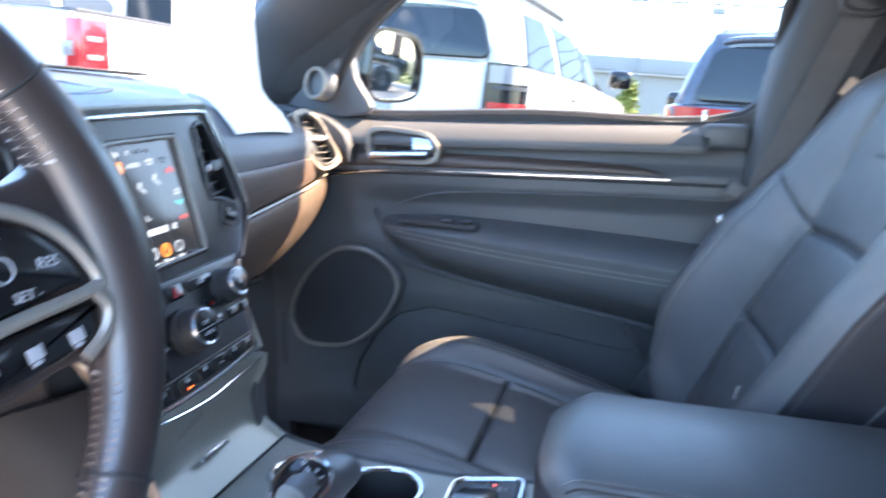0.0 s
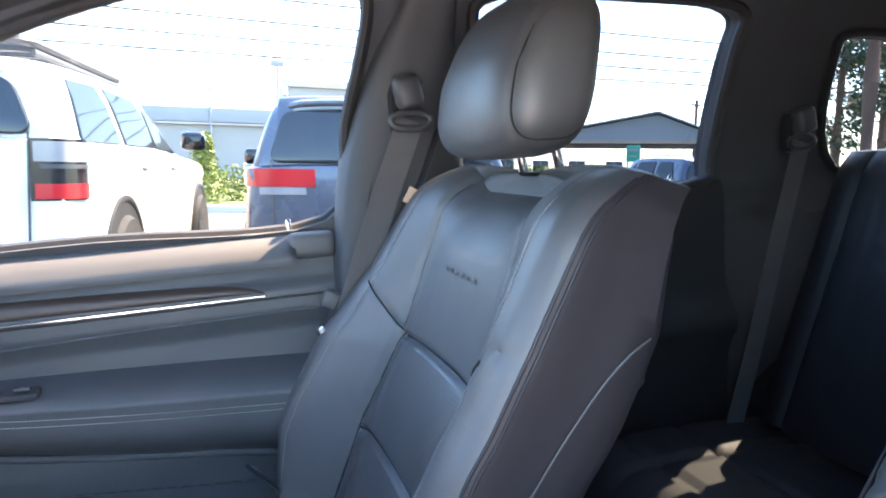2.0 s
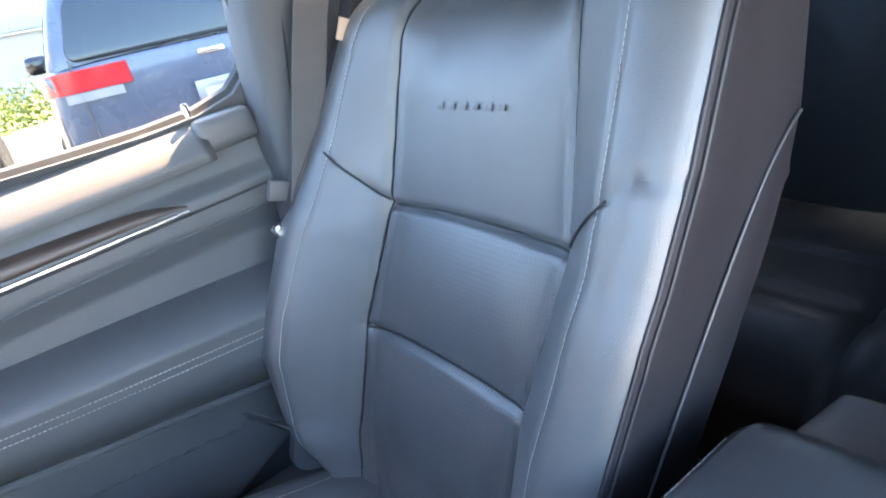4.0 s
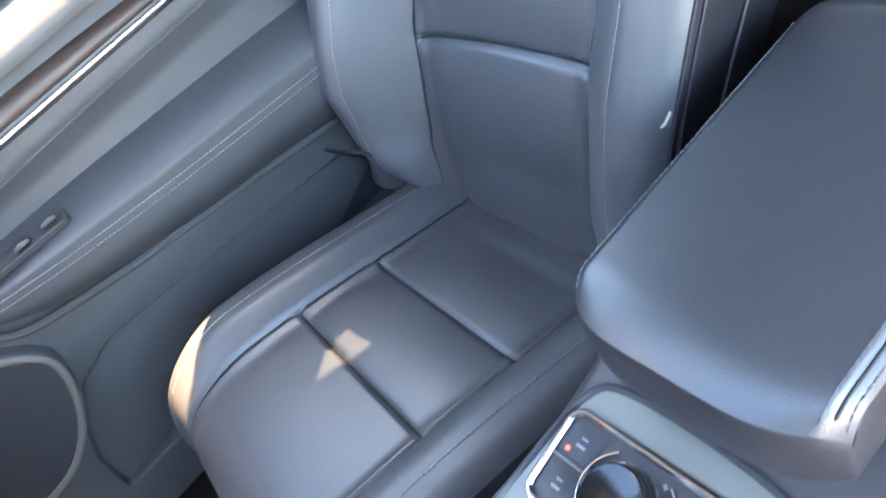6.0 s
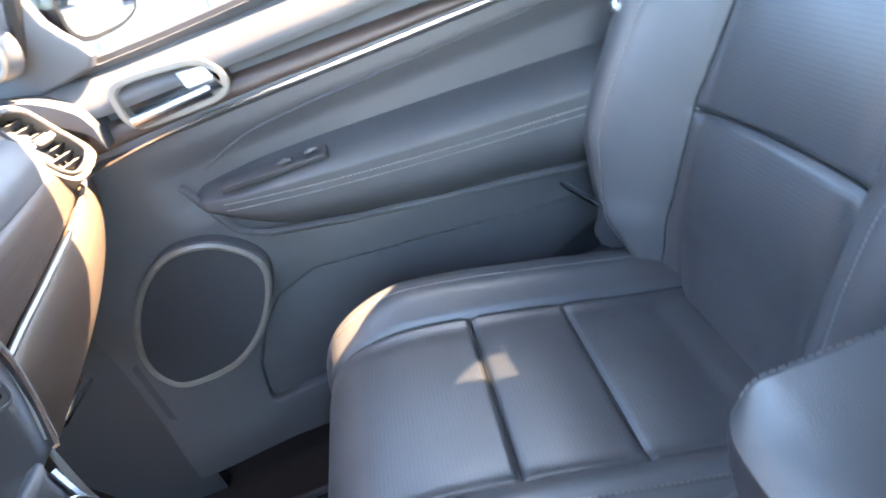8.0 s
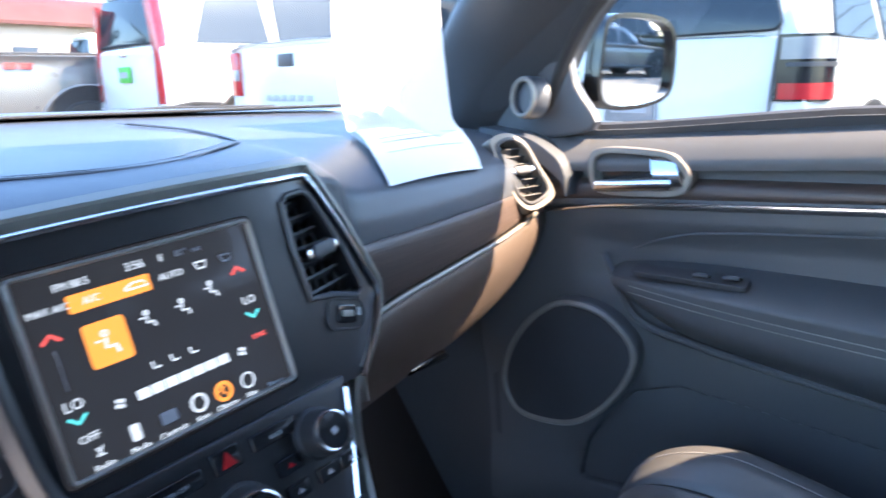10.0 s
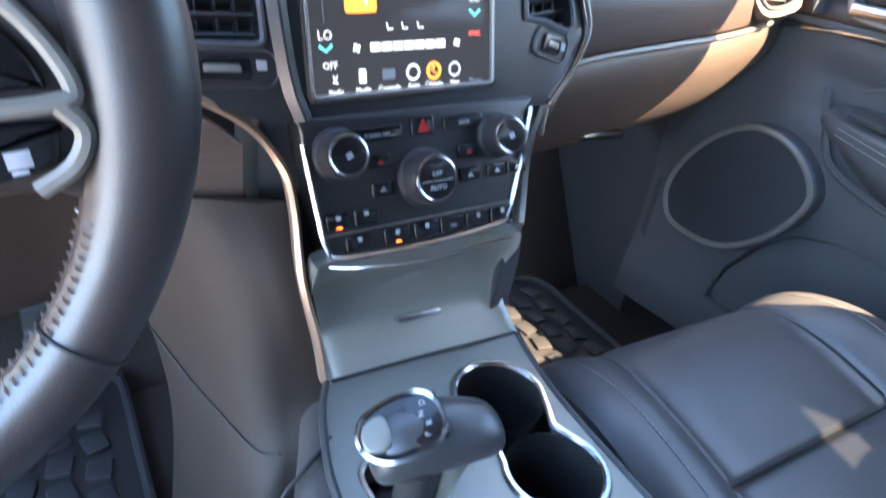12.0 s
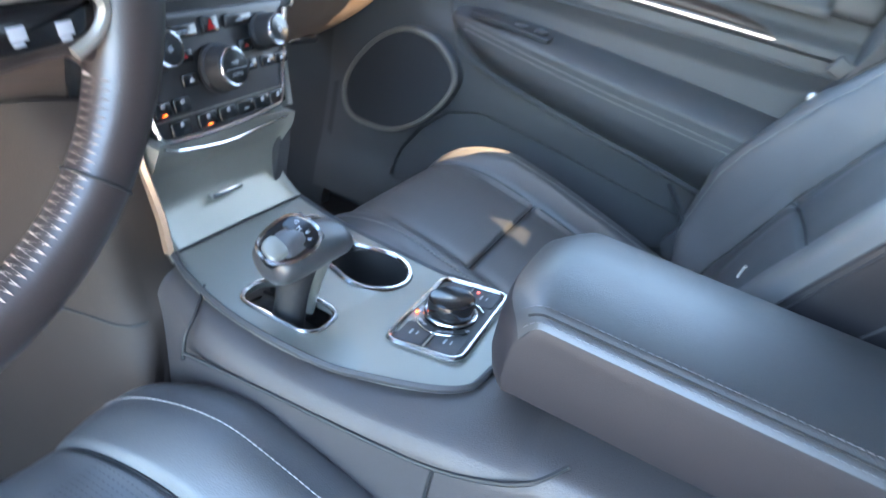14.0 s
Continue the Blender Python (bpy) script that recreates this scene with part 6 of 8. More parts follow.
# gear selector
gs = thing("gear_selector", "black leather gear lever with chrome ring and release button", "gear lever")
part("neck", loft([[(cx_ + rx_ * math.cos(a), cy_ + ry_ * math.sin(a), z) for a in np.linspace(0, 6.283, 17)] for cx_, cy_, rx_, ry_, z in ((-0.084, 0.644, 0.014, 0.018, 0.760), (-0.084, 0.645, 0.013, 0.016, 0.785), (-0.083, 0.645, 0.014, 0.016, 0.815), (-0.080, 0.645, 0.020, 0.018, 0.842))], 4, 1), RUBBER, gs, "black lever neck")
part("neck_sleeve", loft([[(cx_ + rx_ * math.cos(a), 0.642 + ry_ * math.sin(a), z) for a in np.linspace(0, 6.283, 17)] for cx_, rx_, ry_, z in ((-0.066, 0.006, 0.012, 0.780), (-0.064, 0.010, 0.014, 0.815), (-0.058, 0.020, 0.018, 0.846))], 4, 1), SATIN, gs, "satin sleeve")
GA, GB = Vector((-0.120, 0.652, 0.850)), Vector((-0.026, 0.631, 0.862))
ax = (GB - GA).normalized()
GM = basis(GA, ax, (0, 1, 0))
grip = [[(x, 1.14 * ry_ * math.cos(a), 1.06 * rz_ * math.sin(a) + k) for a in np.linspace(0, 6.283, 25)] for x, ry_, rz_, k in ((0.0, 0.001, 0.001, -0.004), (0.0005, 0.012, 0.010, -0.004), (0.004, 0.0195, 0.0160, -0.003), (0.012, 0.0225, 0.0200, -0.001), (0.026, 0.0235, 0.0220, 0), (0.045, 0.0225, 0.0210, 0), (0.066, 0.0205, 0.0185, -0.002), (0.082, 0.0180, 0.0150, -0.005), (0.090, 0.0120, 0.0100, -0.008), (0.0925, 0.001, 0.001, -0.009))]
bm = loft(grip, 4, 1)
bmesh.ops.transform(bm, matrix=GM, verts=bm.verts)
gr = part("grip", bm, HIDE_LID, gs, "smooth black grip")
GF = basis(GM @ Vector((0.026, -0.004, 0.0175)), ax + Vector((0, 0, 0.22)), (0.2, 0.95, 0.30))
face = [(1.02 * x - 0.003, 1.06 * y) for x, y in smooth([(-0.028, -0.006), (-0.025, 0.011), (-0.008, 0.0185), (0.014, 0.0185), (0.024, 0.008), (0.024, -0.010), (0.010, -0.0190), (-0.014, -0.0185)], 5, True)]
part("face_ring", sweep(loop3(face, GF, 0.0030), flat(0.0036, 0.0044, 0.5), True), CHROME, gr, "chrome ring round the top face")
part("face", slab([(0.95 * x, 0.95 * y) for x, y in face], GF @ Matrix.Translation((0, 0, 0.0025)), 0.012), GLOSS, gr, "gloss black top face")
part("release_button", slab(smooth([(-0.030, -0.005), (-0.027, 0.008), (-0.014, 0.011), (-0.011, 0.0), (-0.014, -0.011), (-0.026, -0.011)], 4, True), GF @ Matrix.Translation((0, 0, 0.0070)), 0.005, 0.0025), SATIN, gr, "satin release button")
part("gear_display", slab(rrect(0.022, 0.034, 0.004), GF @ Matrix.Translation((0.012, 0.0, 0.0036)), 0.002, 0.0006), GLOSS, gr, "small gear display")
for i in range(4):
    words("PRND"[i], 0.0058, GF @ Matrix.Translation((0.010 + 0.003 * (i % 2), -0.011 + 0.0070 * i, 0.0040)) @ pose(0, 0, 0, 0, 0, 90), DIMMARK, gr)

# ---- armrest ----
ar = thing("armrest", "padded black leather armrest lid with stitched edges", "armrest")


def lid(u, v):
    """u across, v from the front rearwards."""
    y = 0.456 - 0.334 * v
    x = -0.108 + (u + 1) / 2 * 0.185
    e = max(0, abs(u) - 0.86) / 0.14
    z = 0.910 + 0.010 * (1 - u * u) - 0.010 * e * e
    f = max(0, 0.12 - v) / 0.12
    z -= 0.016 * f * f   # the front rolls down
    r_ = max(0, v - 0.88) / 0.12
    z -= 0.020 * r_ * r_
    z -= 0.0014 * gauss(abs(u) - 0.925, 0.018) * float(step(0.0, 0.1, v))
    return Vector((x, y - 0.026 * u**4 * f, z))


uu, vv_ = np.linspace(-1, 1, 121), np.linspace(0, 1, 48)
part("lid_cover", field(lid, uu, vv_), HIDE_LID, ar, "padded leather lid cover")
part("channel", sweep([lid(-0.925, v) for v in vv_[2:-4]], flat(0.0012, 0.0030, 0.5), up=(0, 0, 1)), SEAM, ar, "dark sewn channel")
for u_, thread, size_ in ((-0.975, DULLTHREAD, 0.0009), (-0.875, DULLTHREAD, 0.0009), (0.955, THREAD, 0.0014)):
    part("stitching", stitches([lid(u_, v) + Vector((0, 0, 0.0004)) for v in vv_[1:-6]], size=size_, lift=(0, 0, 0.0008)), thread, ar, "grey thread seam")
rimline = [lid(-1, v) for v in vv_[::-1]] + [lid(u, 0) for u in uu[1:]] + [lid(1, v) for v in vv_[1:]]
cen = Vector((-0.0155, 0.285, 0.86))
def skirted(p, k, down):
    """A point of the lid's side: k out from the middle, down of the way to its lower edge."""
    d = Vector((p.x - cen.x, p.y - cen.y, 0))
    return Vector((cen.x + d.x * k, cen.y + d.y * k, p.z + (0.831 - p.z) * down))
sk = [[skirted(p, k, down) for k, down in ((1, 0), (1.008, 0.04), (1.015, 0.14), (1.022, 0.42), (1.018, 0.74), (0.995, 0.95), (0.93, 1.0))] for p in rimline]
# The darker vinyl here stands in for shade on the lid's side.
part("lid_side", field(lambda i, j: sk[i][j], range(len(sk)), range(7)), HIDE_SIDE, ar, "lid side, darkened for shade")
part("lid_under", nbox((-0.016, 0.275, 0.838), (0.135, 0.29, 0.012), 0.004), HARD, ar)
# ---- rear of the cabin ----
rb = thing("rear_bench", "black leather rear bench seat with three headrests", "rear seat")


def bench_back(u, v):
    """Rear backrest: u metres across, v metres up."""
    d = 0.0
    for c in (-0.40, 0.0, 0.40):
        d += 0.018 * (1 - min(1, abs(u - c) / 0.19) ** 2)
    for s_ in (-0.58, -0.205, 0.205, 0.58):
        d -= 0.010 * gauss(u - s_, 0.008)
    for a in (-0.50, 0.50):
        d -= 0.005 * gauss(u - a, 0.005)
    d -= 0.006 * gauss(v - 0.385, 0.006)
    d -= 0.9 * max(0, v - 0.54) ** 2 * 8 + 0.8 * max(0, abs(u) - 0.58) ** 2 * 6
    return Vector((u, -0.655 - 0.36 * v + d, 0.68 + 0.93 * v))


def bench_seat(u, v):
    h = 0.0
    for s_ in (-0.55, -0.205, 0.205, 0.55):
        h -= 0.012 * gauss(u - s_, 0.010)
    for q in (0.22, 0.36):
        h -= 0.010 * gauss(v - q, 0.008)
    h += 0.012 * math.sin(math.pi * min(1, max(0, v / 0.5)))
    h -= 7 * max(0, v - 0.40) ** 2
    return Vector((u, -0.70 + v, 0.66 + 0.05 * v + h))


part("backrest", field(bench_back, np.linspace(-0.66, 0.66, 120), np.linspace(0, 0.60, 50), (0, -0.10, 0)), HIDE_REAR_SHADED, rb, "black leather rear backrest")
part("cushion", field(bench_seat, np.linspace(-0.68, 0.68, 110), np.linspace(0, 0.52, 48), (0, -0.02, -0.22)), HIDE_REAR_SHADED, rb, "black leather rear cushion")
for cx_ in (-0.40, 0.40):
    hr = bmesh.new()
    bmesh.ops.create_uvsphere(hr, u_segments=24, v_segments=16, radius=1.0)
    for v in hr.verts:
        x, y, z = (math.copysign(abs(q) ** 0.65, q) for q in v.co)
        v.co = Vector((cx_ + x * 0.13, -0.92 + y * 0.05, 1.315 + z * 0.085))
    part("headrest", hr, HIDE_REAR_SHADED, rb, "black leather headrest")
cargo = thing("cargo_cover", "black cargo cover behind the rear bench", "cargo cover")
part("sheet", nbox((0, -1.5, 1.02), (1.4, 0.85, 0.02), 0.004), CARPET, cargo)
rd = thing("rear_passenger_door", "black rear door trim with lock pin", "car door")
# Trim takes the rubber's deeper black in place of shade at the rear.
part("panel", loft([[(x, y, z) for x, z in ((0.765, 0.46), (0.735, 0.60), (0.730, 0.80), (0.70, 0.88), (0.74, 0.96), (0.745, 1.10), (0.755, 1.185), (0.79, 1.192))] for y in (-0.05, -0.2, -0.4, -0.58, -0.66)], 4, 4, (0.02, 0, 0)), RUBBER, rd)
part("lock_pin", lathe([(0.005, 0), (0.005, 0.016), (0.0035, 0.019), (0, 0.019)], Matrix.Translation((0.765, -0.53, 1.19)), 12), CHROME, rd)


def belt(name, label, top, bottom, side=1):
    b = thing(name, label, "seat belt", "seat belts")
    t, e = Vector(top), Vector(bottom)
    part("guide", loft([[t + Vector((-0.02 + 0.0 * k, dy, dz)) for dy, dz in ((-0.026, 0.05), (0.026, 0.05), (0.030, 0.0), (0.024, -0.03), (-0.024, -0.03))] for k in (0, 1)], 1, 3, (0.03, 0, 0)), HARD, b, "black height-adjusting belt guide")
    part("loop", sweep([t + Vector((-0.016, 0.034 * math.cos(a), 0.014 * math.sin(a) - 0.01)) for a in np.linspace(0, 6.283, 25)[:-1]], disc(0.006, 8), True, up=(1, 0, 0)), HARD, b)
    part("cover", nbox(t + Vector((-0.025, 0.005, 0.035)), (0.034, 0.046, 0.055), 0.012, pose(0, 0, 0, -12, 0, 0), 3), HARD, b)
    pts = smooth([t + Vector((-0.016, 0.0, -0.01)), t.lerp(e, 0.35) + Vector((-0.012, 0, 0)), t.lerp(e, 0.7) + Vector((-0.010, 0, 0)), e], 8)
    part("webbing", sweep(pts, flat(0.0016, 0.047, 0.5), up=(0.0, 1, 0.25)), WEBBING, b, "woven grey-black belt webbing")
    return b


belt_f = belt("seat_belt", "grey seat belt hanging along the centre pillar", (0.652, 0.080, 1.352), (0.668, 0.235, 0.94))
part("tongue", nbox((0.672, 0.222, 1.045), (0.012, 0.05, 0.03), 0.004, pose(0, 0, 0, 25, 0, 0)), HARD, belt_f)
part("label", nbox((0.622, 0.090, 1.217), (0.004, 0.022, 0.028), 0.001, pose(0, 0, 0, 30, 0, 0)), FASCIA, belt_f, "small tan belt label")
part("anchor", lathe([(0.010, 0), (0.010, 0.012), (0.006, 0.018), (0, 0.018)], basis((0.680, 0.250, 0.998), (0, 1, 0), (0, 0, -1)), 16), CHROME, belt_f, "bright anchor bolt")
part("second_run", sweep(smooth([(0.659, 0.012, 1.354), (0.662, 0.074, 1.216), (0.661, 0.169, 1.106), (0.668, 0.242, 1.001), (0.682, 0.285, 0.80)], 8), flat(0.0016, 0.024, 0.5), up=(1, 0.2, 0.2)), HIDE_SIDE, belt_f, "second run of dark webbing")
belt("seat_belt", "black rear seat belt along the rear pillar", (0.69, -0.80, 1.275), (0.66, -0.60, 0.62))
bp = thing("centre_pillar", "grey plastic centre pillar trim", "pillar", kind="structure")
part("trim", loft([[(x, y, z) for x, y in ((0.735, y0), (0.712 - k, y0 - 0.02), (0.700 - k, (y0 + y1) / 2), (0.712 - k, y1 + 0.02), (0.735, y1))] for y0, y1, z, k in ((0.20, -0.10, 0.46, 0.0), (0.225, -0.08, 0.80, 0.01), (0.20, -0.05, 1.17, 0.015), (0.155, -0.03, 1.40, 0.045), (0.10, -0.03, 1.54, 0.085), (0.08, -0.03, 1.60, 0.11))], 5, 4, (0.03, 0, 0)), PILLAR, bp)
part("groove", sweep(smooth([(0.697, 0.165, 1.14), (0.680, 0.13, 1.30), (0.668, 0.115, 1.36)], 5), disc(0.003, 6)), RUBBER, bp)

# visor and grab handles
vs_ = thing("sun_visor", "folded beige cloth sun visor with paper warning label", "sun visor")
VM = basis((0.40, 0.640, 1.562), (1, -0.02, 0.0), (0, -0.98, 0.10))
part("panel", slab(smooth([(-0.19, -0.05), (-0.16, 0.075), (0.10, 0.085), (0.17, 0.06), (0.19, -0.05), (0.0, -0.07)], 5, True), VM @ pose(0, 0, 0, 180, 0, 0), 0.018, 0.006), VISORCLOTH, vs_)
part("label", slab(rrect(0.13, 0.07, 0.002), VM @ Matrix.Translation((0.0, -0.005, 0.0192)), 0.001), PAPER, vs_, "white printed label")
part("label_band", slab(rrect(0.030, 0.07, 0.002), VM @ Matrix.Translation((0.050, -0.005, 0.0200)), 0.001), FASCIA, vs_)


def grab(y0, y1):
    g = thing("grab_handle", "black folding grab handle on the roof rail", "grab handle", "grab handles")
    part("bar", sweep(smooth([(0.625, y0, 1.588), (0.605, y0 - 0.012, 1.566), (0.60, y0 - 0.05, 1.560), (0.60, (y0 + y1) / 2, 1.560), (0.60, y1 + 0.05, 1.560), (0.605, y1 + 0.012, 1.566), (0.625, y1, 1.588)], 6), disc(0.011, 10)), HARD, g)
    for y in (y0, y1):
        part("mount", nbox((0.625, y, 1.590), (0.03, 0.05, 0.024), 0.008), HARD, g)


grab(0.56, 0.36)
grab(-0.42, -0.64)

# floor mats and pedals
for x0 in (-0.42, 0.42):
    mt = thing("floor_mat", "ribbed black rubber floor mat", "floor mat", "floor mats")
    part("sheet", nbox((x0, 1.02, 0.418), (0.42, 0.56, 0.012), 0.004), RUBBER, mt)
    tread = None
    for i in range(8):
        for j in range(9):
            at_ = Matrix.Translation((x0 - 0.154 + 0.044 * i, 0.82 + 0.05 * j + 0.025 * (i % 2), 0.427)) @ pose(0, 0, 0, 0, 0, 12 if (i + j) % 2 else -12)
            if tread is None:
                tread = part("tread_block", nbox((0, 0, 0), (0.032, 0.036, 0.008), 0.003), RUBBER, mt)
                tread.matrix_local = at_
            else:
                again(tread, at_)
    part("lip", sweep([(x0 + x, 1.02 + y, 0.428) for x, y in rrect(0.41, 0.55, 0.05)], disc(0.007, 8), True), RUBBER, mt)
pd = thing("accelerator_pedal", "ribbed black accelerator pedal", "pedal")
part("pad", nbox((-0.30, 1.28, 0.56), (0.055, 0.02, 0.16), 0.006, pose(0, 0, 0, -40, 0, 0)), RUBBER, pd)
for i in range(5):
    part("rib", nbox((-0.30, 1.262 + 0.018 * (i - 2) * 1.0, 0.550 + 0.026 * (i - 2)), (0.05, 0.012, 0.008), 0.002, pose(0, 0, 0, -40, 0, 0)), HARD, pd)
bpd = thing("brake_pedal", "ribbed black brake pedal", "pedal")
part("pad", nbox((-0.44, 1.22, 0.60), (0.11, 0.02, 0.07), 0.006, pose(0, 0, 0, -40, 0, 0)), RUBBER, bpd)
part("arm", sweep([(-0.44, 1.23, 0.60), (-0.44, 1.32, 0.72), (-0.44, 1.34, 0.9)], disc(0.010, 8)), HARD, bpd)

# papers in the windscreen
pp = thing("window_sheet", "printed white paper sheet propped in the windscreen, folded over the dash", "paper sheet")
# rows from the loose lower edge over the fold and up the windscreen: driver-side corner, passenger-side corner
PAGE = [((0.313, 0.962, 1.136), (0.517, 0.984, 1.134)), ((0.321, 0.982, 1.156), (0.536, 1.006, 1.153)), ((0.331, 1.004, 1.172), (0.553, 1.030, 1.171)), ((0.350, 1.036, 1.188), (0.566, 1.056, 1.188)), ((0.374, 1.076, 1.197), (0.582, 1.084, 1.197)),
        ((0.392, 1.106, 1.196), (0.602, 1.110, 1.193)), ((0.399, 1.118, 1.206), (0.609, 1.120, 1.204)), ((0.396, 1.121, 1.250), (0.608, 1.122, 1.250)), ((0.389, 1.117, 1.320), (0.602, 1.118, 1.325)), ((0.384, 1.098, 1.410), (0.600, 1.098, 1.410))]


def page(k, v):
    """A point of the sheet, k of the way across, at row v."""
    a, b = (Vector(tuple(np.interp(v, range(len(PAGE)), [r[e][c] for r in PAGE]) for c in range(3))) for e in (0, 1))
    return a.lerp(b, k)


part("sheet", loft([[page(k, v) + Vector((0, 0, 0.003 * math.sin(math.pi * k) * (v < 5))) for k in (0, 0.33, 0.67, 1)] for v in range(len(PAGE))], 5, 5, (0.0003, 0.0008, 0.0)), PAPER, pp)


def print_line(k0, k1, v, h):
    """A printed line on the sheet's near side."""
    n = Vector((0, -0.0012, 0.0016))
    bm = field(lambda a, b: page(k0 + (k1 - k0) * a, v + h * b) + Vector((0, 0, 0.003 * math.sin(math.pi * (k0 + (k1 - k0) * a)) * (v < 5))) + n, np.linspace(0, 1, 5), (0.0, 1.0), (0, 0.0003, -0.0003))
    part("print_line", bm, INK, pp, smooth_=False)


for i in range(11):
    print_line(0.06, 0.42 - 0.05 * (i % 3), 8.75 - 0.085 * i, 0.030)
    if i % 3:
        print_line(0.55, 0.86 - 0.06 * (i % 2), 8.75 - 0.085 * i, 0.024)
for k0, k1, v, h in ((0.30, 0.62, 3.30, 0.06), (0.10, 0.90, 2.75, 0.025), (0.12, 0.70, 2.45, 0.025), (0.12, 0.88, 1.75, 0.025), (0.20, 0.60, 7.2, 0.05), (0.20, 0.75, 6.7, 0.05)):
    print_line(k0, k1, v, h)

# bonnet and wipers of this car
bn = thing("bonnet", "dark car bonnet with black wipers at its rear edge", "car bonnet")
part("skin", loft([[(x, y, z) for x, z in ((-0.86, zz - 0.20), (-0.80, zz - 0.04), (-0.4, zz), (0, zz + 0.01), (0.4, zz), (0.80, zz - 0.04), (0.86, zz - 0.20))] for y, zz in ((1.58, 1.20), (1.8, 1.20), (2.2, 1.17), (2.55, 1.10), (2.68, 0.95))], 4, 4, (0, 0, -0.03)), GREYPAINT, bn)
for xa, xb in ((-0.50, 0.08), (0.16, 0.60)):
    wi = part("wiper", sweep([(xa, 1.56, 1.246), ((xa + xb) / 2, 1.55, 1.254), (xb, 1.545, 1.248)], flat(0.010, 0.010)), RUBBER, bn, "black wiper blade")
    part("wiper_arm", sweep([(xa + 0.1, 1.60, 1.235), (xa + 0.28, 1.565, 1.262), (xa + 0.33, 1.55, 1.258)], flat(0.014, 0.008)), RUBBER, bn)
part("roof_skin", loft([[(x, y + (0.14 if y > 0.6 else 0.0) * (1 - (x / 0.6) ** 2), zc - 0.045 * (x / 0.6) ** 2) for x in (-0.60, -0.40, 0, 0.40, 0.60)] for y, zc in ((0.66, 1.675), (0.3, 1.72), (-0.5, 1.735), (-1.3, 1.715), (-2.06, 1.64))], 4, 4, (0, 0, -0.012)), GREYPAINT, bn, "dark painted roof")
part("outer_door_skin", nbox((0.86, -0.2, 0.80), (0.06, 3.6, 0.70), 0.03), GREYPAINT, bn)
part("outer_side_skin", nbox((-0.86, -0.9, 0.80), (0.06, 2.0, 0.70), 0.03), GREYPAINT, bn)


# ---- the lot outside ----
def ground_z(x, y):
    return 0.030 * max(0.0, y - 2.0) * float(step(120, 40, y)) + 0.010 * max(0.0, x - 3.0) * float(step(120, 40, x))


gnd = thing("ground", "sunlit asphalt car lot with pale patches", "car lot", kind="structure", at=Matrix())
def spread(n, far):
    return [math.copysign(abs(t) ** 2.6, t) * far for t in np.linspace(-1, 1, n)]
part("asphalt", field(lambda x, y: (x, y, ground_z(x, y)), spread(61, 900), spread(61, 900)), ASPHALT, gnd)
apron = thing("pavement", "sunlit pale concrete apron beside the car", "pavement", kind="structure", at=Matrix())
part("slab", field(lambda x, y: (x, y, ground_z(x, y) + 0.01), np.linspace(-12, -0.2, 12), np.linspace(-8, 8, 12), (0, 0, -0.05)), CONCRETE, apron)
kb = thing("kerb", "pale concrete kerb along the verge", "kerb", kind="structure", at=Matrix())
part("stone", loft([[(x, y, ground_z(16, y) + z) for x, z in ((15.9, -0.1), (15.9, 0.14), (15.93, 0.16), (16.1, 0.16), (16.12, -0.1))] for y in (-40, -10, 0, 10, 40)], 1, 1), CONCRETE, kb)
vg = thing("verge", "dry green grass verge", "grass", kind="stuff", at=Matrix())
part("turf", field(lambda x, y: (x, y, ground_z(16, y) + 0.15 + 0.05 * noise.noise((x, y, 0))), np.linspace(16.1, 26, 24), np.linspace(-40, 40, 90), (0, 0, -0.2)), GRASS, vg)


def leaves(name, label, blobs, material, count, size, category, at, kind="stuff", seed=3):
    """A mass of small leaves spread over rounded clumps."""
    rng = random.Random(seed)
    t = thing(name, label, category, kind=kind, at=at)
    bm = bmesh.new()
    for _ in range(count):
        c, r = rng.choice(blobs)
        d = Vector((rng.gauss(0, 1), rng.gauss(0, 1), rng.gauss(0, 1))).normalized() * (rng.random() ** 0.4)
        p = Vector(c) + Vector((d.x * r[0], d.y * r[1], d.z * r[2]))
        a = Vector((rng.gauss(0, 1), rng.gauss(0, 1), rng.gauss(0, 1))).normalized() * size * rng.uniform(0.6, 1.4)
        b = a.cross(Vector((rng.gauss(0, 1), rng.gauss(0, 1), rng.gauss(0, 1)))).normalized() * size * 0.5
        vs = [bm.verts.new(p + q) for q in (-a, b, a, -b)]
        bm.faces.new(vs)
    part("leaves", bm, material, t, smooth_=False)
    return t


rng = random.Random(5)
blobs = [((0.0, y + rng.uniform(-0.3, 0.3), 0.45 + rng.uniform(-0.1, 0.2)), (0.7, 0.8, 0.5 + rng.uniform(0, 0.25))) for y in np.arange(-24, 12, 0.8)]
leaves("hedge", "rough yellow-green hedge along the verge", blobs, LEAF, 14000, 0.07, "hedge", Matrix.Translation((18.5, 0, 0.25)))
blobs = [((0, 0.0, 0.6), (0.45, 0.5, 0.6)), ((0.1, 0.15, 1.1), (0.35, 0.35, 0.5)), ((0, 0.1, 1.5), (0.2, 0.2, 0.4))]
leaves("shrub", "yellow-green shrub on the verge", blobs, LEAF, 1600, 0.06, "shrub", Matrix.Translation((17.0, 0.7, 0.2)))

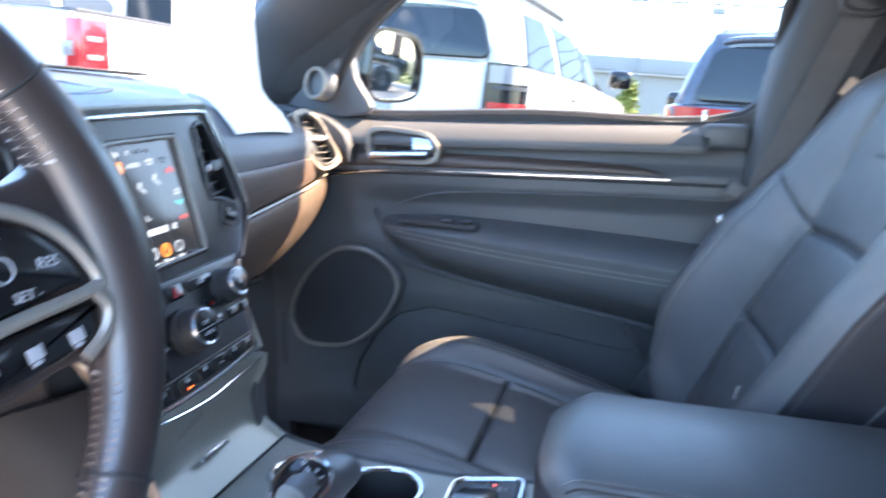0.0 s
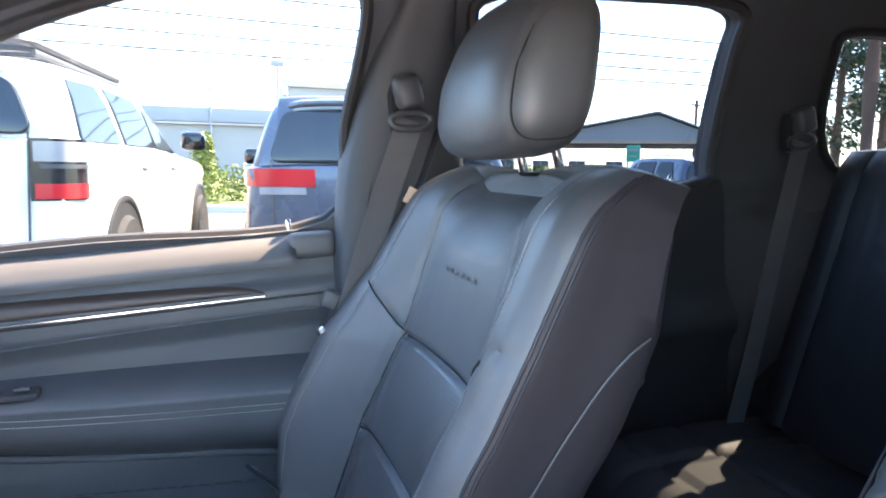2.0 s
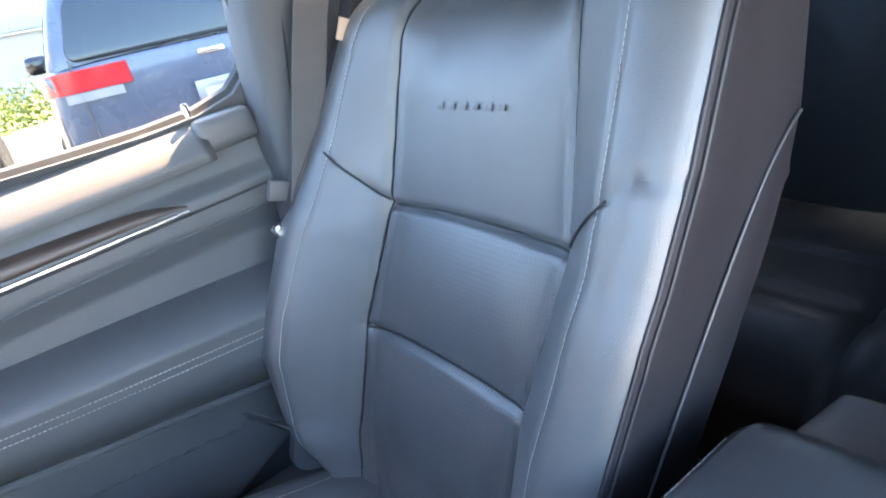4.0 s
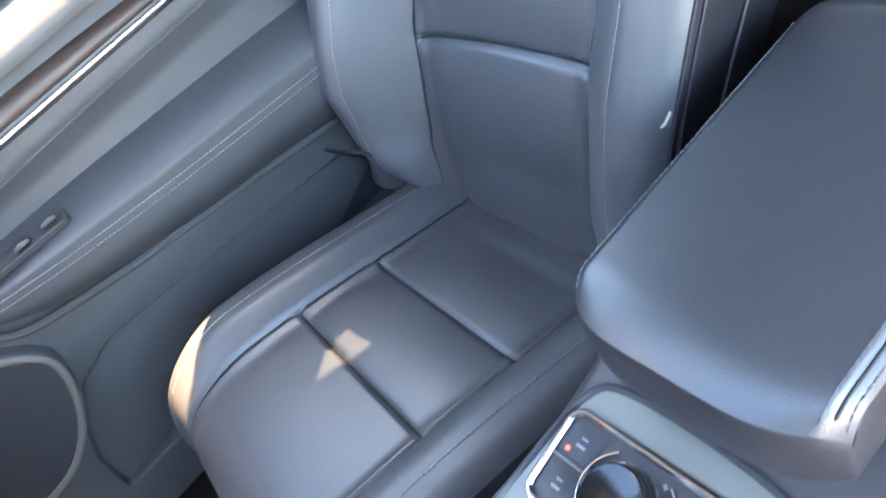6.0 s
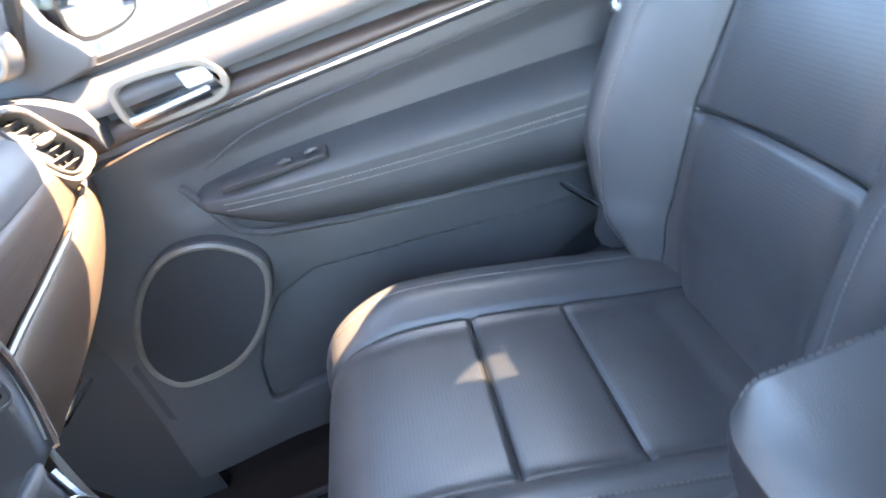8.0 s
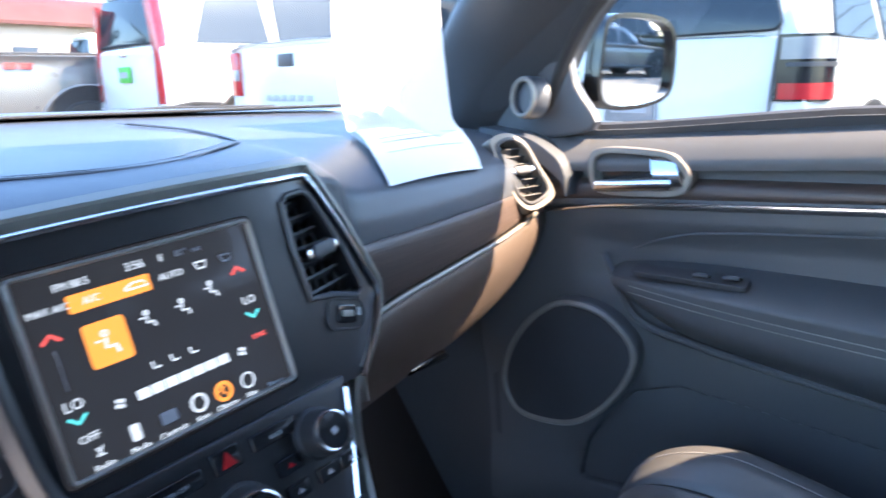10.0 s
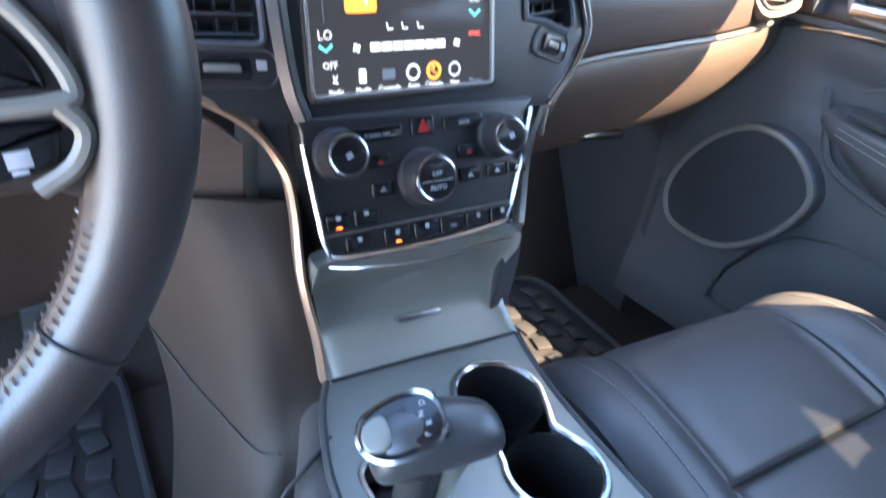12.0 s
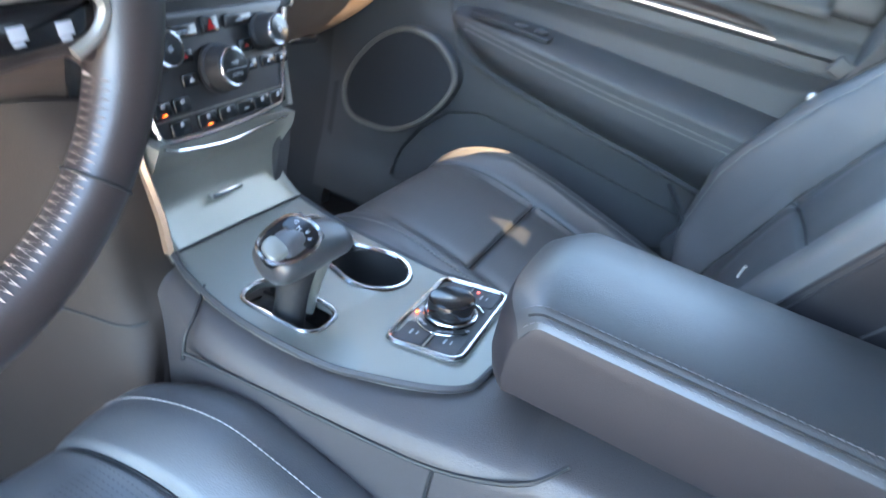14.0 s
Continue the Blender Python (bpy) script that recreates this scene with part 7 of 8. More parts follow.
# buildings
b1 = thing("warehouse", "low pale metal building with flat parapet", "building", at=Matrix())
part("wall", nbox((48, 6, 2.2), (8, 46, 4.6)), SIDING, b1)
part("parapet", nbox((44.0, 6, 4.3), (0.3, 46.2, 0.9), 0.03), ROOFTIN, b1)
part("ledge", nbox((43.9, 6, 3.75), (0.3, 46, 0.10)), CONCRETE, b1)
for y in (20, 9, 6.5):
    part("roof_unit", nbox((46, y, 5.0), (1.2, 1.4, 0.8), 0.05), ROOFTIN, b1)
part("downpipe", sweep([(43.8, 0.9, 0), (43.8, 0.9, 6)], disc(0.08, 8)), ROOFTIN, b1)
b2 = thing("workshop_block", "taller pale flat-roofed building block", "building", at=Matrix())
part("wall", nbox((52, -12, 3.6), (8, 16, 7.2), 0.05), SIDING, b2)
part("roof_edge", nbox((47.9, -12, 7.0), (0.4, 16.2, 0.5), 0.03), CONCRETE, b2)
b3 = thing("gabled_warehouse", "grey metal warehouse with a low gabled roof and tan fascia", "building", at=pose(39.7, -29.3, 0.3, 0, 0, 233.4))
part("wall", loft([[(x, y, z) for x, z in ((-14, -0.5), (-14, 3.0), (0, 3.02), (4.9, 3.0), (4.9, -0.5))] for y in (0.0, 18)], 1, 1), SIDING, b3)
part("gable", slab([(-14, 3.0), (4.9, 3.0), (0.0, 4.9), (-9.0, 3.3)], basis((0, -0.02, 0), (1, 0, 0), (0, 0, 1)), 0.2), ROOFTIN, b3)
part("roof", loft([[(-14.4, y, 2.95), (-9.0, y, 3.35), (0.0, y, 5.0), (5.2, y, 3.0)] for y in (-0.5, 18)], 1, 1, (0, 0, 0.12)), ROOFTIN, b3)
part("fascia", nbox((-4.6, -0.3, 2.95), (19.4, 0.3, 0.22)), FASCIA, b3, "tan fascia board")
for i in range(6):
    w_ = part("window", nbox((-11 + 2.7 * i, -0.05, 1.1), (1.2, 0.12, 0.9), 0.03), DARKWINDOW, b3, "dark window")
    part("window_frame", nbox((-11 + 2.7 * i, -0.10, 1.1), (0.08, 0.1, 0.9)), SIDING, w_)
sg_ = thing("green_sign", "green sign board on two posts", "sign", at=pose(32.4, -22.3, 0.3, 0, 0, 233.4))
part("board", nbox((0, 0, 1.9), (0.78, 0.06, 0.95), 0.02), SIGNGREEN, sg_)
part("lettering_bar", nbox((0, -0.04, 2.1), (0.6, 0.02, 0.16)), SIDING, sg_)
part("lettering_bar", nbox((0, -0.04, 1.75), (0.5, 0.02, 0.10)), SIDING, sg_)
for x in (-0.3, 0.3):
    part("post", sweep([(x, 0.05, -1.0), (x, 0.05, 2.4)], disc(0.05, 8)), ROOFTIN, sg_)


def pole(x, y, h, wood_=True, lamp=False):
    p = thing("utility_pole" if not lamp else "street_lamp", "tall wooden utility pole with crossarm" if not lamp else "tall grey lamp post with flood lights", "pole", at=Matrix.Translation((x, y, 0)))
    part("shaft", sweep([(0, 0, -0.5), (0, 0, h)], disc(0.15 if not lamp else 0.09, 10)), BARK if not lamp else ROOFTIN, p)
    if lamp:
        part("head", nbox((0, 0, h), (0.5, 0.9, 0.35), 0.05), ROOFTIN, p)
    else:
        part("crossarm", nbox((0, 0, h - 0.5), (0.12, 2.4, 0.14), 0, pose(0, 0, 0, 0, 0, 30)), BARK, p)
        for k in (-1, -0.4, 0.4, 1):
            part("insulator", lathe([(0.05, 0), (0.06, 0.1), (0, 0.16)], pose(0, 0, 0, 0, 0, 30) @ Matrix.Translation((0, k, h - 0.43)), 8), SIDING, p)


pole(53.6, -44, 8.1)
pole(28, -36, 14)
pole(46, -3.4, 8.0, lamp=True)
cb = thing("overhead_cables", "black overhead cables across the sky", "cable", kind="stuff", at=Matrix())
for k, (z0, z1, dx) in enumerate(((8.6, 7.7, 0.0), (9.9, 8.4, 0.5), (11.2, 9.6, 1.0), (8.0, 7.2, 1.5))):
    part("cable", sweep([(34 + dx, y, z0 + (z1 - z0) * (60 - y) / 120 - 0.8 * (1 - (y / 60) ** 2)) for y in np.linspace(60, -60, 30)], disc(0.045, 6)), WIRE, cb)


# ---- parked vehicles ----
def wheel(v, x, y, r, sgn):
    w = part("wheel", lathe([(r * 0.62, -0.11), (r * 0.93, -0.12), (r, -0.09), (r, 0.09), (r * 0.93, 0.12), (r * 0.62, 0.11)], Matrix.Translation((x, y, r)) @ pose(0, 0, 0, 0, 90, 0), 36), TYRE, v, "black tyre")
    part("rim", lathe([(r * 0.62, 0.0), (r * 0.64, 0.105), (r * 0.58, 0.11), (r * 0.52, 0.05), (r * 0.2, 0.06), (0, 0.07)], Matrix.Translation((x, y, r)) @ pose(0, 0, 0, 0, 90 * sgn, 0), 30), HARD, w)
    for i in range(6):
        a = i * math.pi / 3
        part("spoke", nbox((0, 0, 0), (0.02, r * 0.14, r * 0.52), 0.006, Matrix.Translation((x + sgn * 0.10, y, r)) @ pose(0, 0, 0, 60 * i, 0, 0) @ Matrix.Translation((0, 0, r * 0.33))), ALLOY, w)


def hull(rows, paint):
    """A closed body through cross-sections: y, half width, sill, belt."""
    secs_ = []
    for y, w, zb, zt in rows:
        secs_.append([(-w * 0.5, y, zb), (-w * 0.93, y, zb + 0.02), (-w, y, zb + 0.14), (-w * 1.01, y, (zb + zt) / 2 + 0.1), (-w * 0.985, y, zt - 0.10), (-w * 0.93, y, zt), (0, y, zt + 0.02), (w * 0.93, y, zt), (w * 0.985, y, zt - 0.10), (w * 1.01, y, (zb + zt) / 2 + 0.1), (w, y, zb + 0.14), (w * 0.93, y, zb + 0.02), (w * 0.5, y, zb)])
    bm = loft(secs_, 4, 3)
    k = len(smooth(secs_[0], 3))
    bm.verts.ensure_lookup_table()
    n = len(bm.verts)
    bm.faces.new([bm.verts[i] for i in range(k)])
    bm.faces.new([bm.verts[n - k + i] for i in range(k)])
    return bm


def suv(name, label, paint, at, L=4.8, W=1.92, H=1.80, belt_=1.12, style="jeep", rack=False):
    v = thing(name, label, "parked car", "parked cars", at=at)
    h = W / 2
    body = part("body", hull([(0.0, h * 0.90, 0.42, belt_ - 0.04), (0.03, h * 0.95, 0.36, belt_), (0.25, h * 0.985, 0.34, belt_ + 0.01), (1.2, h, 0.34, belt_), (L * 0.5, h, 0.34, belt_ - 0.02), (L * 0.68, h, 0.34, belt_ - 0.04), (L * 0.86, h * 0.98, 0.34, belt_ - 0.10), (L * 0.96, h * 0.93, 0.36, belt_ - 0.22), (L, h * 0.82, 0.42, belt_ - 0.36)], paint), paint, v, "painted car body")
    rows = []
    for y, w0, w1, zt in ((0.04, 0.93, 0.80, belt_ + 0.10), (0.12, 0.95, 0.76, H - 0.10), (0.30, 0.955, 0.76, H - 0.03), (1.2, 0.955, 0.77, H), (L * 0.42, 0.955, 0.77, H - 0.01), (L * 0.53, 0.95, 0.76, H - 0.07), (L * 0.66, 0.94, 0.80, belt_ + 0.06)):
        z0 = belt_ - 0.05
        rows.append([(-h * w0, y, z0), (-h * (w0 * 0.45 + w1 * 0.55), y, z0 + (zt - z0) * 0.6), (-h * w1, y, zt - 0.05), (-h * w1 * 0.88, y, zt), (0, y, zt + 0.015), (h * w1 * 0.88, y, zt), (h * w1, y, zt - 0.05), (h * (w0 * 0.45 + w1 * 0.55), y, z0 + (zt - z0) * 0.6), (h * w0, y, z0)])
    bm = loft(rows, 4, 3)
    k = len(smooth(rows[0], 3))
    bm.verts.ensure_lookup_table()
    bm.faces.new([bm.verts[i] for i in range(k)])
    cabin = part("cabin", bm, paint, v, "painted roof and pillars")
    # rear window, leaning with the cabin's back
    gh = H - 0.15 - belt_ - 0.03
    rw = [(x * (1.0 - 0.13 * (z / gh + 0.5)), z + gh / 2) for x, z in rrect(W * 0.82, gh, 0.07, 4)]
    part("rear_window", slab(rw, basis((0, 0.015, belt_ + 0.03), (1, 0, 0), (0, 0.16, 1)) @ Matrix.Translation((0, 0, 0.02)), 0.03, 0.006), DARKWINDOW, cabin, "dark rear window")
    def cab(y, f, sgn, off):
        """A point on the cabin's side, f of the way from belt to roof."""
        ysr = [r[0][1] for r in rows]
        pick = lambda k, c: float(np.interp(y, ysr, [r[k][c] for r in rows]))
        a, b = (8, 7) if f < 0.6 else (7, 6)
        t = f / 0.6 if f < 0.6 else (f - 0.6) / 0.4
        x = pick(a, 0) + (pick(b, 0) - pick(a, 0)) * t
        z = pick(a, 2) + (pick(b, 2) - pick(a, 2)) * t
        return Vector((sgn * (x + off), y, z))
    part("spoiler", loft([[(x, y + 2 * abs(dz), z + dz) for y, z in ((0.05, H - 0.105), (0.03, H - 0.085), (0.06, H - 0.055), (0.30, H - 0.022))] for x, dz in ((-h * 0.72, -0.055), (-h * 0.56, -0.014), (0, 0), (h * 0.56, -0.014), (h * 0.72, -0.055))], 4, 3, (0, 0, -0.02)), paint, cabin)
    for sgn in (1, -1):
        for ya, yb in ((0.34, 1.12), (1.24, 2.08), (2.16, L * 0.62)):
            front, rear = yb > L * 0.55, ya < 0.5
            def pane_at(a, f):
                y0, y1 = ya + (0.22 * f if rear else 0.0), yb - (0.62 * f if front else 0.04 * f)
                return cab(y0 + (y1 - y0) * a, 0.13 + 0.80 * f, sgn, 0.018)
            part("side_window", field(pane_at, np.linspace(0, 1, 8), np.linspace(0, 1, 6), (-sgn * 0.03, 0, 0)), DARKWINDOW, cabin, "dark side window")
        for y in (0.90, L - 0.95):
            part("wheel_arch", lathe([(0.47, -0.03), (0.47, 0.016), (0.45, 0.022), (0.43, 0.018), (0.42, 0.010), (0, 0.010)], Matrix.Translation((sgn * (h + 0.004), y, 0.42)) @ pose(0, 0, 0, 0, 90 * sgn, 0), 36), RUBBER, v, "dark wheel arch")
            wheel(v, sgn * (h - 0.070), y, 0.38, sgn)
        mi = part("door_mirror", nbox((sgn * (h + 0.12), L * 0.60, belt_ + 0.10), (0.22, 0.12, 0.17), 0.05, seg=3), GLOSS, v, "door mirror")
        part("door_handle", nbox((sgn * h * 1.0, 1.55, belt_ - 0.13), (0.04, 0.2, 0.03), 0.01), paint, v)
        part("door_handle", nbox((sgn * h * 1.0, 2.6, belt_ - 0.14), (0.04, 0.2, 0.03), 0.01), paint, v)
        part("sill_step", nbox((sgn * (h + 0.03), L * 0.5, 0.36), (0.14, 2.2, 0.06), 0.02), HARD, v)
        # rear lamps
        if style == "jeep":
            la = part("tail_lamp", loft([[(sgn * x, y, z) for x, y in ((h * 0.50, -0.02), (h * 0.80, -0.018), (h * 0.945, 0.02), (h * 0.995, 0.16), (h * 1.0, 0.30))] for z in (belt_ - 0.135, belt_ - 0.125, belt_ - 0.03, belt_ - 0.015)], 3, 3, (-sgn * 0.01, 0.03, 0)), REDLENS, v, "red tail lamp")
            part("reverse_lamp", loft([[(sgn * x, y, z) for x, y in ((h * 0.56, -0.018), (h * 0.80, -0.018), (h * 0.945, 0.02))] for z in (belt_ - 0.19, belt_ - 0.14)], 3, 3, (-sgn * 0.01, 0.03, 0)), CLEARLENS, la, "clear lower lens")
        elif style == "tall":
            part("tail_lamp", loft([[(sgn * x, y, z) for x, y in ((h * 0.80 - 0.05 * k, -0.015), (h * 0.92 - 0.05 * k, 0.0), (h * 0.955 - 0.05 * k, 0.05))] for z, k in ((0.72, 0), (1.0, 0), (1.35, 1), (1.72, 2.6))], 4, 3, (-sgn * 0.01, 0.03, 0)), REDLENS, v, "tall upright tail lamp")
        else:
            wrap = lambda x0, d, zs: loft([[(sgn * (x + d), y - d, z) for x, y in ((h * x0, -0.012), (h * 0.93, 0.0), (h * 1.005, 0.08), (h * 1.01, 0.20))] for z in zs], 3, 3, (-sgn * 0.01, 0.03, 0))
            la = part("tail_lamp", wrap(0.80, 0.0, (belt_ - 0.30, belt_ - 0.15, belt_ - 0.03, belt_ + 0.01)), GLOSS, v, "stacked clear and red tail lamp")
            part("clear_lens", wrap(0.815, 0.006, (belt_ - 0.105, belt_ - 0.08, belt_ - 0.03, belt_ - 0.005)), CLEARLENS, la, "clear upper lens")
            part("lens_bar", wrap(0.84, 0.009, (belt_ - 0.140, belt_ - 0.118)), HARD, la, "dark lens bar")
            part("red_lens", wrap(0.815, 0.007, (belt_ - 0.29, belt_ - 0.25, belt_ - 0.215)), REDLENS, la, "red lower lens")
    part("rear_bumper", loft([[(x, y, z) for x, y in ((-h * 1.0, 0.30), (-h * 0.96, 0.02), (-h * 0.7, -0.06), (0, -0.09), (h * 0.7, -0.06), (h * 0.96, 0.02), (h * 1.0, 0.30))] for z in (0.36, 0.42, 0.60, 0.66)], 3, 4, (0, 0.05, 0)), paint, v, "rear bumper")
    part("bumper_step", nbox((0, -0.07, 0.62), (W * 0.7, 0.04, 0.04), 0.01), HARD, v)
    part("tailgate_joint", sweep(smooth([(-h * 0.78, -0.012, 0.70), (-h * 0.80, -0.012, belt_), (-h * 0.80, 0.0, belt_ + 0.03)], 4), disc(0.006, 6)), HARD, v)
    part("tailgate_joint", sweep(smooth([(h * 0.78, -0.012, 0.70), (h * 0.80, -0.012, belt_), (h * 0.80, 0.0, belt_ + 0.03)], 4), disc(0.006, 6)), HARD, v)
    pl = part("number_plate", nbox((0, -0.025, 0.86 if style != "tall" else 1.0), (0.31, 0.02, 0.16), 0.004), PLATEGREEN if style == "tall" else CLEARLENS, v, "number plate with plain bar")
    part("bar", nbox((0, -0.037, 0.86 if style != "tall" else 1.0), (0.22, 0.004, 0.06)), INK, pl)
    part("badge", nbox((0, -0.018, belt_ - 0.06), (0.16, 0.012, 0.03), 0.005), CHROME, v)
    if rack:
        rk = part("roof_rack", sweep([(x, y, H + 0.10) for x, y in rrect(W * 0.62, 1.9, 0.1)], disc(0.028, 8), True), HARD, v, "black roof rack")
        rk.location = (0, 1.45, 0)
        for i in range(7):
            part("rack_bar", nbox((0, -0.75 + 0.25 * i, H + 0.085), (W * 0.60, 0.06, 0.045), 0.008), HARD, rk)
        for x in (-1, 1):
            part("rack_rail", nbox((x * W * 0.31, 0, H + 0.05), (0.03, 1.7, 0.04), 0.01), HARD, rk)
    else:
        for x in (-1, 1):
            part("roof_rail", sweep(smooth([(x * h * 0.70, 0.35, H - 0.02), (x * h * 0.71, 0.5, H + 0.05), (x * h * 0.71, 1.9, H + 0.05), (x * h * 0.70, 2.1, H)], 4), disc(0.018, 8)), CHROME, v, "roof rail")
    return v


def pickup(name, label, paint, at, L=5.5, W=1.92, H=1.85, belt_=1.20, style="white"):
    v = thing(name, label, "parked truck", "parked cars", at=at)
    h = W / 2
    bl = L * 0.33
    part("bed", hull([(0.0, h * 0.93, 0.60, belt_), (0.03, h * 0.96, 0.55, belt_ + 0.01), (bl * 0.5, h * 0.99, 0.50, belt_ + 0.01), (bl, h, 0.46, belt_ + 0.01), (L * 0.62, h, 0.42, belt_ - 0.02), (L * 0.86, h * 0.98, 0.42, belt_ - 0.06), (L * 0.97, h * 0.92, 0.45, belt_ - 0.16), (L, h * 0.84, 0.50, belt_ - 0.30)], paint), paint, v, "painted truck body")
    rows = []
    for y, w1, zt in ((bl, 0.80, H - 0.10), (bl + 0.06, 0.80, H - 0.03), (bl + 0.7, 0.80, H), (bl + 1.4, 0.79, H - 0.03), (L * 0.62, 0.80, H - 0.16), (L * 0.72, 0.86, belt_ + 0.04)):
        z0 = belt_ - 0.05
        rows.append([(-h * 0.96, y, z0), (-h * w1, y, zt - 0.06), (-h * w1 * 0.88, y, zt), (0, y, zt + 0.015), (h * w1 * 0.88, y, zt), (h * w1, y, zt - 0.06), (h * 0.96, y, z0)])
    bm = loft(rows, 4, 3)
    k = len(smooth(rows[0], 3))
    bm.verts.ensure_lookup_table()
    bm.faces.new([bm.verts[i] for i in range(k)])
    cab = part("cab", bm, paint, v, "painted cab")
    part("rear_window", slab([(-h * 0.74, belt_ + 0.05), (h * 0.74, belt_ + 0.05), (h * 0.68, H - 0.12), (-h * 0.68, H - 0.12)], basis((0, bl - 0.012, 0), (1, 0, 0), (0, 0, 1)), 0.02), DARKWINDOW, cab, "dark cab window")
    part("bed_rail", sweep([(-h * 0.9, bl, belt_ + 0.02), (-h * 0.9, 0.02, belt_ + 0.02), (h * 0.9, 0.02, belt_ + 0.02), (h * 0.9, bl, belt_ + 0.02)], flat(0.05, 0.03)), HARD, v, "black bed rail")
    part("tailgate", slab(rrect(W * 0.76, 0.50, 0.03), basis((0, -0.012, belt_ - 0.26), (1, 0, 0), (0, 0, 1)), 0.03, 0.01), paint, v, "tailgate")
    part("tailgate_handle", nbox((0, -0.02, belt_ - 0.12), (0.22, 0.03, 0.10), 0.01), HARD, v, "black tailgate handle")
    for i in range(6):
        part("badge_bar", nbox((-0.32 + 0.128 * i, -0.016, belt_ - 0.42), (0.085, 0.012, 0.05), 0.004), DIMMARK, v)
    for sgn in (1, -1):
        la = part("tail_lamp", nbox((sgn * h * 0.925, 0.075, belt_ - 0.22), (h * 0.175, 0.23, 0.38), 0.02), REDLENS, v, "red wrap-around tail lamp")
        part("reverse_lens", nbox((sgn * h * 0.88, -0.036, belt_ - 0.23), (h * 0.10, 0.02, 0.10), 0.008), CLEARLENS, la)
        for dz in (-0.06, 0.06):
            part("lens_bar", nbox((sgn * (h * 0.925 + h * 0.0875), 0.065, belt_ - 0.22 + dz), (0.014, 0.11, 0.035), 0.005), CLEARLENS, la, "clear lens bar")
        lean = basis((sgn * h * 0.965, 0, belt_ + 0.02), (0, 1, 0), (-sgn * 0.27, 0, 1))
        for ya, yb in ((bl + 0.12, bl + 0.85), (bl + 0.95, L * 0.62)):
            part("side_window", slab(smooth([(ya, 0), (yb, 0), (yb - 0.2, (H - belt_) * 0.7), (ya + 0.02, (H - belt_) * 0.72)], 4, True), lean @ Matrix.Translation((0, 0, 0.006 * sgn)), 0.02 * sgn), DARKWINDOW, cab, "dark side window")
        for y in (1.18, L - 1.0):
            part("wheel_arch", lathe([(0.52, -0.03), (0.52, 0.012), (0.48, 0.014), (0.46, 0.006), (0, 0.006)], Matrix.Translation((sgn * (h + 0.006), y, 0.46)) @ pose(0, 0, 0, 0, 90 * sgn, 0), 36), RUBBER, v, "dark wheel arch")
            part("arch_flare", sweep([(sgn * (h + 0.01), y + 0.53 * math.cos(a), 0.46 + 0.53 * math.sin(a)) for a in np.linspace(-0.1, 3.24, 20)], flat(0.03, 0.09, 0.4), up=(1, 0, 0)), paint, v)
            wheel(v, sgn * (h - 0.070), y, 0.41, sgn)
        for dy in (-0.075, 0.075) if style != "white" else ():
            part("side_decal", nbox((sgn * (h * 1.0), 0.52 + dy, belt_ - 0.12), (0.014, 0.12, 0.06)), REDLENS, v)
        part("door_mirror", nbox((sgn * (h + 0.14), L * 0.62, belt_ + 0.10), (0.24, 0.12, 0.22), 0.05, seg=3), GLOSS, v, "door mirror")
    part("rear_bumper", nbox((0, -0.08, 0.58), (W * 0.94, 0.16, 0.18), 0.03, seg=3), CHROME if style != "white" else HARD, v, "rear bumper")
    return v


def parked(x, y, az, dz=0.0):
    return Matrix.Translation((x, y, ground_z(x, y) + dz)) @ pose(0, 0, 0, 0, 0, -az)


for x in (-1, 1):
    for y in (1.95, -1.05):
        wheel(bn, x * 0.80, y, 0.38, x)
ROWAZ = 97
suv("white_off_road_suv", "white off-road SUV with black roof rack", WHITEPAINT, parked(3.42, 2.13, ROWAZ, 0.18), 4.83, 1.92, 1.66, 1.20, "stack", True)
suv("grey_suv", "dark blue-grey SUV with wide red tail lamps", GREYPAINT, parked(4.1, -0.62, ROWAZ, 0.10), 4.82, 1.94, 1.69, 1.16, "jeep")
pickup("white_pickup", "white pickup truck with closed tailgate", WHITEPAINT, parked(3.27, 5.02, ROWAZ, 0.2), 5.4, 1.90, 1.82, 1.22)
suv("white_large_suv", "large white SUV with tall upright tail lamps and green plate", WHITEPAINT, parked(3.14, 7.50, ROWAZ, 0.15), 5.2, 2.04, 1.92, 1.25, "tall")
pickup("silver_pickup", "silver-grey pickup truck with red side decal", SILVERPAINT, parked(2.2, 9.9, ROWAZ, 0.0), 5.9, 2.03, 1.95, 1.32, "silver")
suv("dark_blue_suv", "dark blue SUV seen from its rear corner", NAVYPAINT, parked(0.9, 10.3, -82, -0.1), 4.7, 1.92, 1.72, 1.10, "jeep")
suv("black_suv", "black SUV parked beyond the dark blue one", BLACKPAINT, parked(3.3, 13.6, -82, 0.0), 4.8, 1.95, 1.78, 1.12, "jeep")
suv("black_suv", "black SUV parked behind, seen in the wing mirror", BLACKPAINT, parked(13.0, -21.5, 97, 0.2), 4.8, 1.95, 1.80, 1.12, "jeep")
suv("blue_grey_car", "blue-grey car parked by the hedge", GREYPAINT, parked(11.0, -9.6, 97, 0.0), 4.6, 1.85, 1.48, 0.98, "jeep")
suv("silver_car", "pale blue-grey car parked further back", SILVERPAINT, parked(9.5, -17.0, 97, 0.0), 4.6, 1.85, 1.55, 1.02, "jeep")


